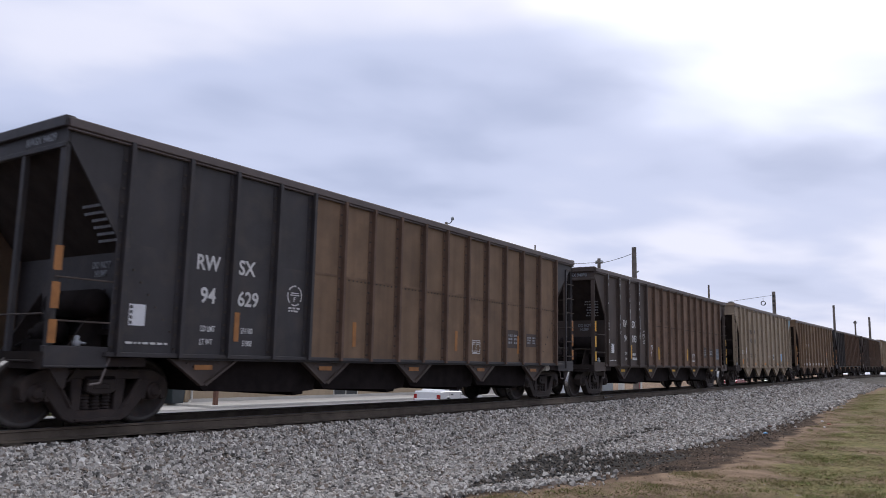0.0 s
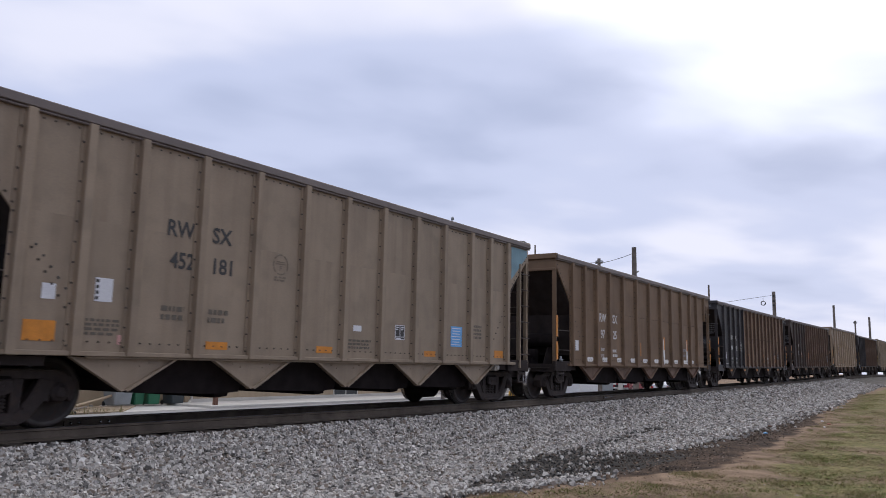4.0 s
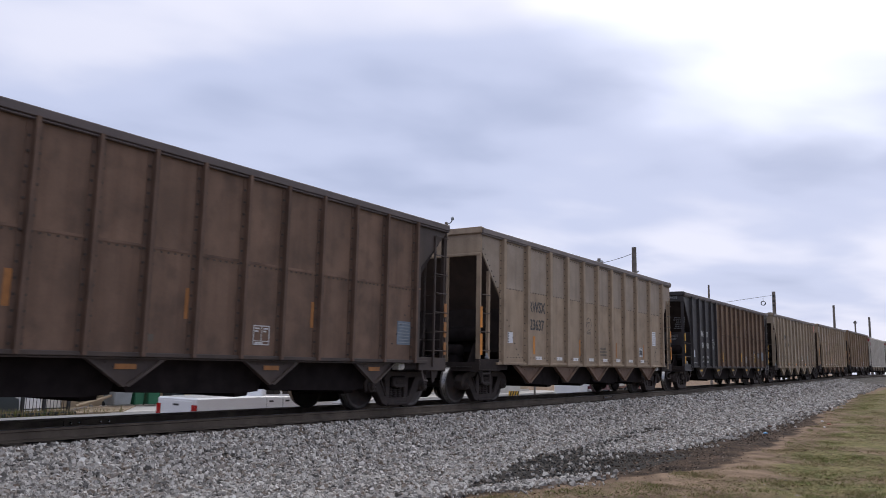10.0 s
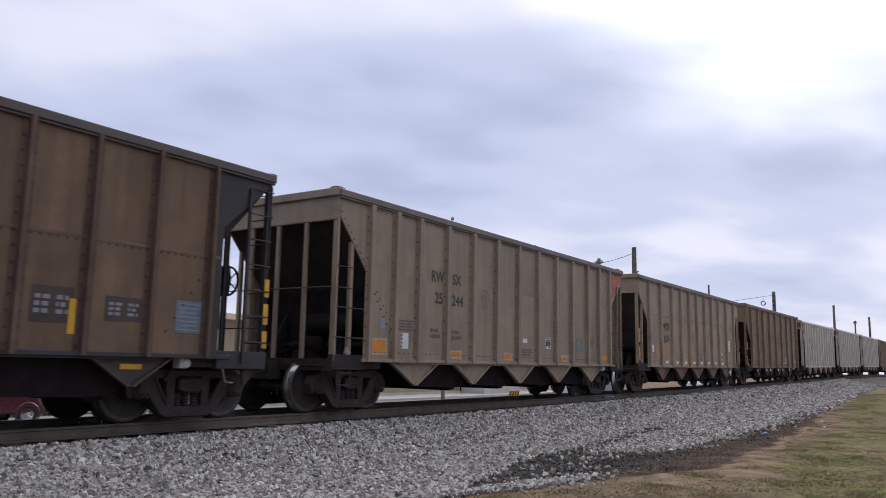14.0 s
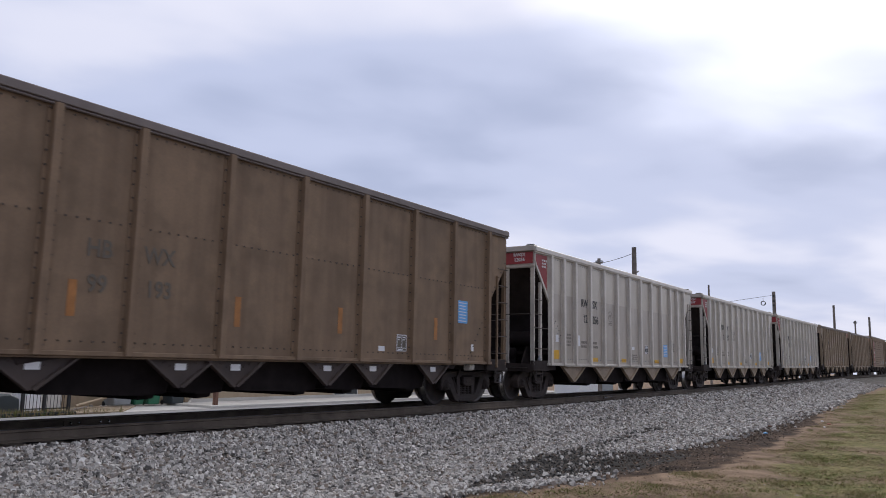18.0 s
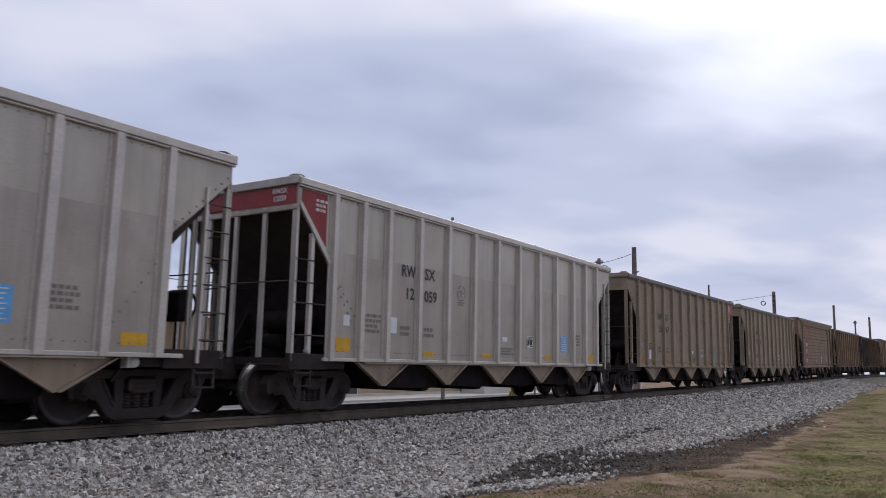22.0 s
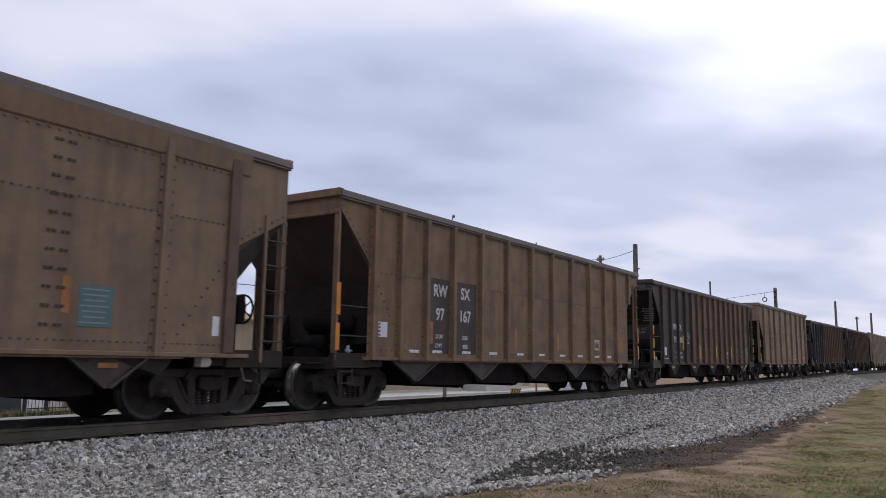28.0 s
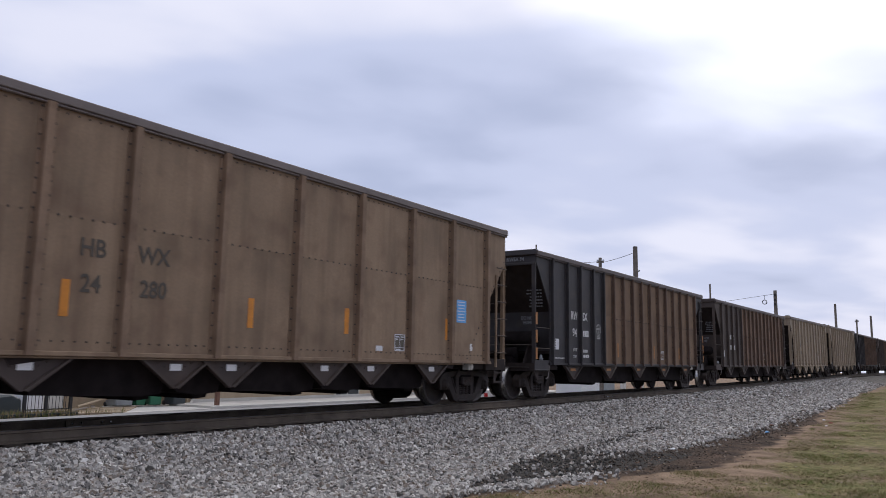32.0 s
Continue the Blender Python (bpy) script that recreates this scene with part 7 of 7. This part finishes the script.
def vehicle(name, label, category, paint, length, width, body, cabin, glass, axles, r):
    """body and cabin: side outlines (x from the tail, z); glass: side window outlines; it faces +x."""
    ob = tagged(new(name), label, category)
    wheels = []
    hw = width / 2
    bm = bmesh.new()
    prism(bm, [(x - length / 2, z) for x, z in body], -hw, hw)
    part("body", bm, paint, ob, bevel=0.05)
    bm = bmesh.new()
    lo_z = min(z for _, z in cabin)
    hi_z = max(z for _, z in cabin)
    inset = lambda z: hw - 0.03 - 0.16 * (z - lo_z) / (hi_z - lo_z)
    a_ = [bm.verts.new((x - length / 2, -inset(z), z)) for x, z in cabin]
    b_ = [bm.verts.new((x - length / 2, inset(z), z)) for x, z in cabin]
    bm.faces.new(a_)
    bm.faces.new(b_[::-1])
    for i in range(len(cabin)):
        j = (i + 1) % len(cabin)
        bm.faces.new((a_[j], a_[i], b_[i], b_[j]))
    part("cabin", bm, paint, ob, bevel=0.03)
    for s in (-1, 1):
        for g in glass:
            bm = bmesh.new()
            lo = [bm.verts.new((x - length / 2, s * (inset(z) + 0.006), z)) for x, z in g]
            hi = [bm.verts.new((x - length / 2, s * (inset(z) - 0.03), z)) for x, z in g]
            bm.faces.new(lo)
            bm.faces.new(hi[::-1])
            for i in range(len(g)):
                j = (i + 1) % len(g)
                bm.faces.new((lo[i], lo[j], hi[j], hi[i]))
            part("side_window", bm, "car_glass", ob, "dark side window")
        for x in axles:
            road_wheel(ob, x - length / 2, s * (hw - 0.1), r, wheels)
            bm = bmesh.new()
            lathe(bm, [(r * 1.02, -0.02), (r * 1.2, -0.02), (r * 1.2, 0.02), (r * 1.02, 0.02), (r * 1.02, -0.02)], 20, "y", (x - length / 2, s * (hw + 0.0), r))
            part("wheel_arch", bm, paint, ob)
        bm = bmesh.new()
        top = max(z for x, z in body if x > length * 0.8)
        box(bm, length / 2 - 0.16, length / 2 + 0.015, s * (hw - 0.42) - 0.2, s * (hw - 0.42) + 0.2 + 0.0, top - 0.28, top - 0.08)
        part("headlamp", bm, "lamp_clear", ob, "clear headlamp")
        bm = bmesh.new()
        topr = max(z for x, z in body if x < length * 0.2)
        box(bm, -length / 2 - 0.015, -length / 2 + 0.12, s * (hw - 0.11) - 0.10, s * (hw - 0.11) + 0.12, topr - 0.56, topr - 0.22)
        part("tail_lamp", bm, "lamp_red", ob, "red tail lamp")
        bm = bmesh.new()
        wx = max(q[0] for q in glass[0]) - 0.15 - length / 2
        box(bm, wx - 0.08, wx + 0.08, s * hw + (0.0 if s > 0 else -0.2), s * hw + (0.2 if s > 0 else 0.0), lo_z + 0.02, lo_z + 0.18)
        part("door_mirror", bm, "trim_black", ob)
    # windscreen and rear window
    front = sorted(cabin, key=lambda q: -q[0])[:2]
    for (xa, za), (xb, zb), d in ((front[0], front[1], 0.008),):
        bm = bmesh.new()
        q = [(xa + d - length / 2, -inset(za) + 0.06, za + 0.05), (xa + d - length / 2, inset(za) - 0.06, za + 0.05), (xb + d - length / 2, inset(zb) - 0.05, zb - 0.05), (xb + d - length / 2, -inset(zb) + 0.05, zb - 0.05)]
        v0 = [bm.verts.new(p_) for p_ in q]
        v1 = [bm.verts.new((p_[0] - 0.03, p_[1], p_[2] - 0.02)) for p_ in q]
        bm.faces.new(v0)
        bm.faces.new(v1[::-1])
        for i in range(4):
            bm.faces.new((v0[i], v0[(i + 1) % 4], v1[(i + 1) % 4], v1[i]))
        part("windscreen", bm, "car_glass", ob, "dark windscreen")
    bm = bmesh.new()
    box(bm, length / 2 - 0.08, length / 2 + 0.06, -hw + 0.04, hw - 0.04, 0.38, 0.56)
    part("front_bumper", bm, "rim" if category == "pickup truck" else paint, ob, bevel=0.03)
    bm = bmesh.new()
    box(bm, length / 2 - 0.04, length / 2 + 0.02, -hw * 0.5, hw * 0.5, 0.6, 0.82)
    part("grille", bm, "trim_black", ob)
    bm = bmesh.new()
    box(bm, -length / 2 - 0.07, -length / 2 + 0.08, -hw + 0.06, hw - 0.06, 0.42, 0.58)
    part("rear_bumper", bm, "rim" if category == "pickup truck" else paint, ob, bevel=0.03)
    for s in (-1, 1):
        for g in glass:
            bm = bmesh.new()
            gx = min(q[0] for q in g) + 0.12 - length / 2
            box(bm, gx, gx + 0.2, s * hw - 0.012, s * hw + 0.012, lo_z - 0.16, lo_z - 0.10)
            part("door_handle", bm, "trim_black", ob)
        bm = bmesh.new()
        xs_ = [min(q[0] for q in g) for g in glass] + [max(q[0] for g in glass for q in g) + 0.05]
        for x in xs_:
            box(bm, x - 0.006 - length / 2, x + 0.006 - length / 2, s * hw - 0.004, s * hw + 0.003, 0.5, lo_z - 0.02)
        tagged(part("door_gap", bm, "trim_black", ob), kind="stuff")
    if category == "pickup truck":
        bm = bmesh.new()
        bx_ = min(q[0] for q in cabin)
        # flat black slab on the closed body, in place of the bed's shaded hollow
        box(bm, 0.10 - length / 2, bx_ - 0.05 - length / 2, -hw + 0.12, hw - 0.12, lo_z - 0.02, lo_z + 0.015)
        part("load_bed", bm, "trim_black", ob, "black sheet standing in for the shaded load bed")
        bm = bmesh.new()
        box(bm, -length / 2 - 0.012, -length / 2 + 0.02, -hw + 0.2, hw - 0.2, 0.62, lo_z - 0.06)
        tail = part("tailgate", bm, paint, ob, bevel=0.01)
        bm = bmesh.new()
        box(bm, -length / 2 - 0.02, -length / 2, -0.14, 0.14, lo_z - 0.22, lo_z - 0.16)
        part("tailgate_handle", bm, "trim_black", tail)
    return ob, wheels


def pickup(label, paint, length=5.85, low=1.0):
    L_ = length
    body = [(0.0, 0.5), (0.0, 1.18), (L_ - 3.70, 1.20), (L_ - 1.65, 1.16), (L_ - 0.35, 1.10), (L_, 0.98), (L_, 0.45), (L_ - 0.5, 0.40), (0.6, 0.42)]
    d = L_ - 5.85
    cabin = [(2.15 + d, 1.17), (2.28 + d, 1.82), (3.55 + d, 1.86), (L_ - 1.62, 1.14)]
    glass = [[(3.15 + d, 1.24), (3.15 + d, 1.74), (3.5 + d, 1.74), (3.95 + d, 1.24)], [(2.36 + d, 1.24), (2.44 + d, 1.74), (3.05 + d, 1.74), (3.05 + d, 1.24)]]
    body, cabin = [(x, z * low) for x, z in body], [(x, z * low) for x, z in cabin]
    glass = [[(x, z * low) for x, z in g] for g in glass]
    return vehicle("pickup_truck", label, "pickup truck", paint, L_, 1.98, body, cabin, glass, (1.2, L_ - 0.95), 0.38)


def saloon(label, paint, length=4.7, tall=1.48, kind="car"):
    L_ = length
    body = [(0.0, 0.45), (0.02, 0.98), (0.7, 1.02), (L_ - 1.35, 0.95), (L_ - 0.2, 0.78), (L_, 0.62), (L_, 0.30), (L_ - 0.6, 0.24), (0.5, 0.26)]
    cabin = [(0.55, 0.98), (1.35, tall - 0.03), (2.5, tall), (L_ - 1.25, 0.93)]
    glass = [[(2.1, 1.0), (2.1, tall - 0.09), (2.5, tall - 0.09), (3.2, 1.0)], [(1.0, 1.02), (1.45, tall - 0.1), (2.02, tall - 0.09), (2.02, 1.0)]]
    return vehicle("car", label, kind, paint, L_, 1.8, body, cabin, glass, (0.85, L_ - 0.9), 0.33)


TRAFFIC = []
ROAD_Z = EYE[2] + SET_BACK * (STREET_Z - EYE[2])


def drive(made, y, yaw, x_at, t_at, speed):
    ob, wheels = made
    TRAFFIC.append((ob, wheels, y, yaw, x_at, t_at, speed))


drive(saloon("white saloon car driving along the street", "car_white"), 25.37, 0, 38.86, 0, 10.15)
drive(pickup("bright red pickup truck driving along the street", "car_red", 5.5), 29.40, 180, 43.24, 7.2, 11.30)
drive(saloon("white estate car driving along the street", "car_white", 4.6, 1.56), 29.40, 180, 43.58, 9, 11.76)
drive(pickup("white pickup truck driving along the street", "car_white", 6.5, 1.07), 21.4, 0, 19.8, 10, 14.6)
drive(pickup("dark red pickup truck towing a small trailer", "car_maroon"), 29.40, 180, 36.32, 12.4, 14.07)
drive(pickup("white crew cab pickup truck driving along the street", "car_silver", 5.35, 0.86), 25.37, 0, 16.47, 30.2, 15.33)

trailer = tagged(new("utility_trailer"), "small dark utility trailer with a white front box", "trailer")
tw = []
bm = bmesh.new()
box(bm, -2.0, 1.0, -0.95, 0.95, 0.55, 0.75)
box(bm, 1.0, 2.1, -0.05, 0.05, 0.5, 0.58)
part("frame", bm, "post_rust", trailer)
bm = bmesh.new()
box(bm, -0.2, 1.3, -0.9, 0.9, 0.55, 1.3)
part("box", bm, "pale_wall", trailer, "white metal box", bevel=0.03)
for z in (0.95, 1.2):
    bm = bmesh.new()
    for s in (-0.92, 0.92):
        box(bm, -2.0, -0.2, s - 0.02, s + 0.02, z - 0.03, z + 0.03)
    box(bm, -2.0, -1.96, -0.92, 0.92, z - 0.03, z + 0.03)
    part("side_rail", bm, "fence_iron", trailer)
for s in (-1, 1):
    for x in (-0.75, -1.5):
        road_wheel(trailer, x, s * 0.98, 0.34, tw)
drive((trailer, tw), 29.40, 180, 41.39, 12.4, 14.07)


# ---------------------------------------------------------------- motion of the train and the traffic
def motions():
    times = [0.5 * i for i in range(65)]
    spins = [2 * i / 30 for i in range(481)]
    turns = [math.degrees((gone(t) - gone(0)) / 0.483) for t in spins]
    for car, mid, wheels in CARS:
        walk(car, [(t, on_line(mid - gone(t))) for t in times])
        for wheel, x in wheels:
            walk(wheel, [(t, pose(x, 0, 0.483, 0, -a_, 0)) for t, a_ in zip(spins, turns)])
    frames = [i / 30 for i in range(961)]
    for thing, wheels, y, yaw, x_at, t_at, speed in TRAFFIC:
        go = -1 if yaw else 1
        walk(thing, [(t, pose(x_at + go * speed * (t - t_at), y, ROAD_Z, 0, 0, yaw)) for t in (0, 8, 16, 24, 32)])
        for wheel, x, y_, r in wheels:
            walk(wheel, [(t, pose(x, y_, r, 0, math.degrees(speed * t / r), 0)) for t in frames])


motions()
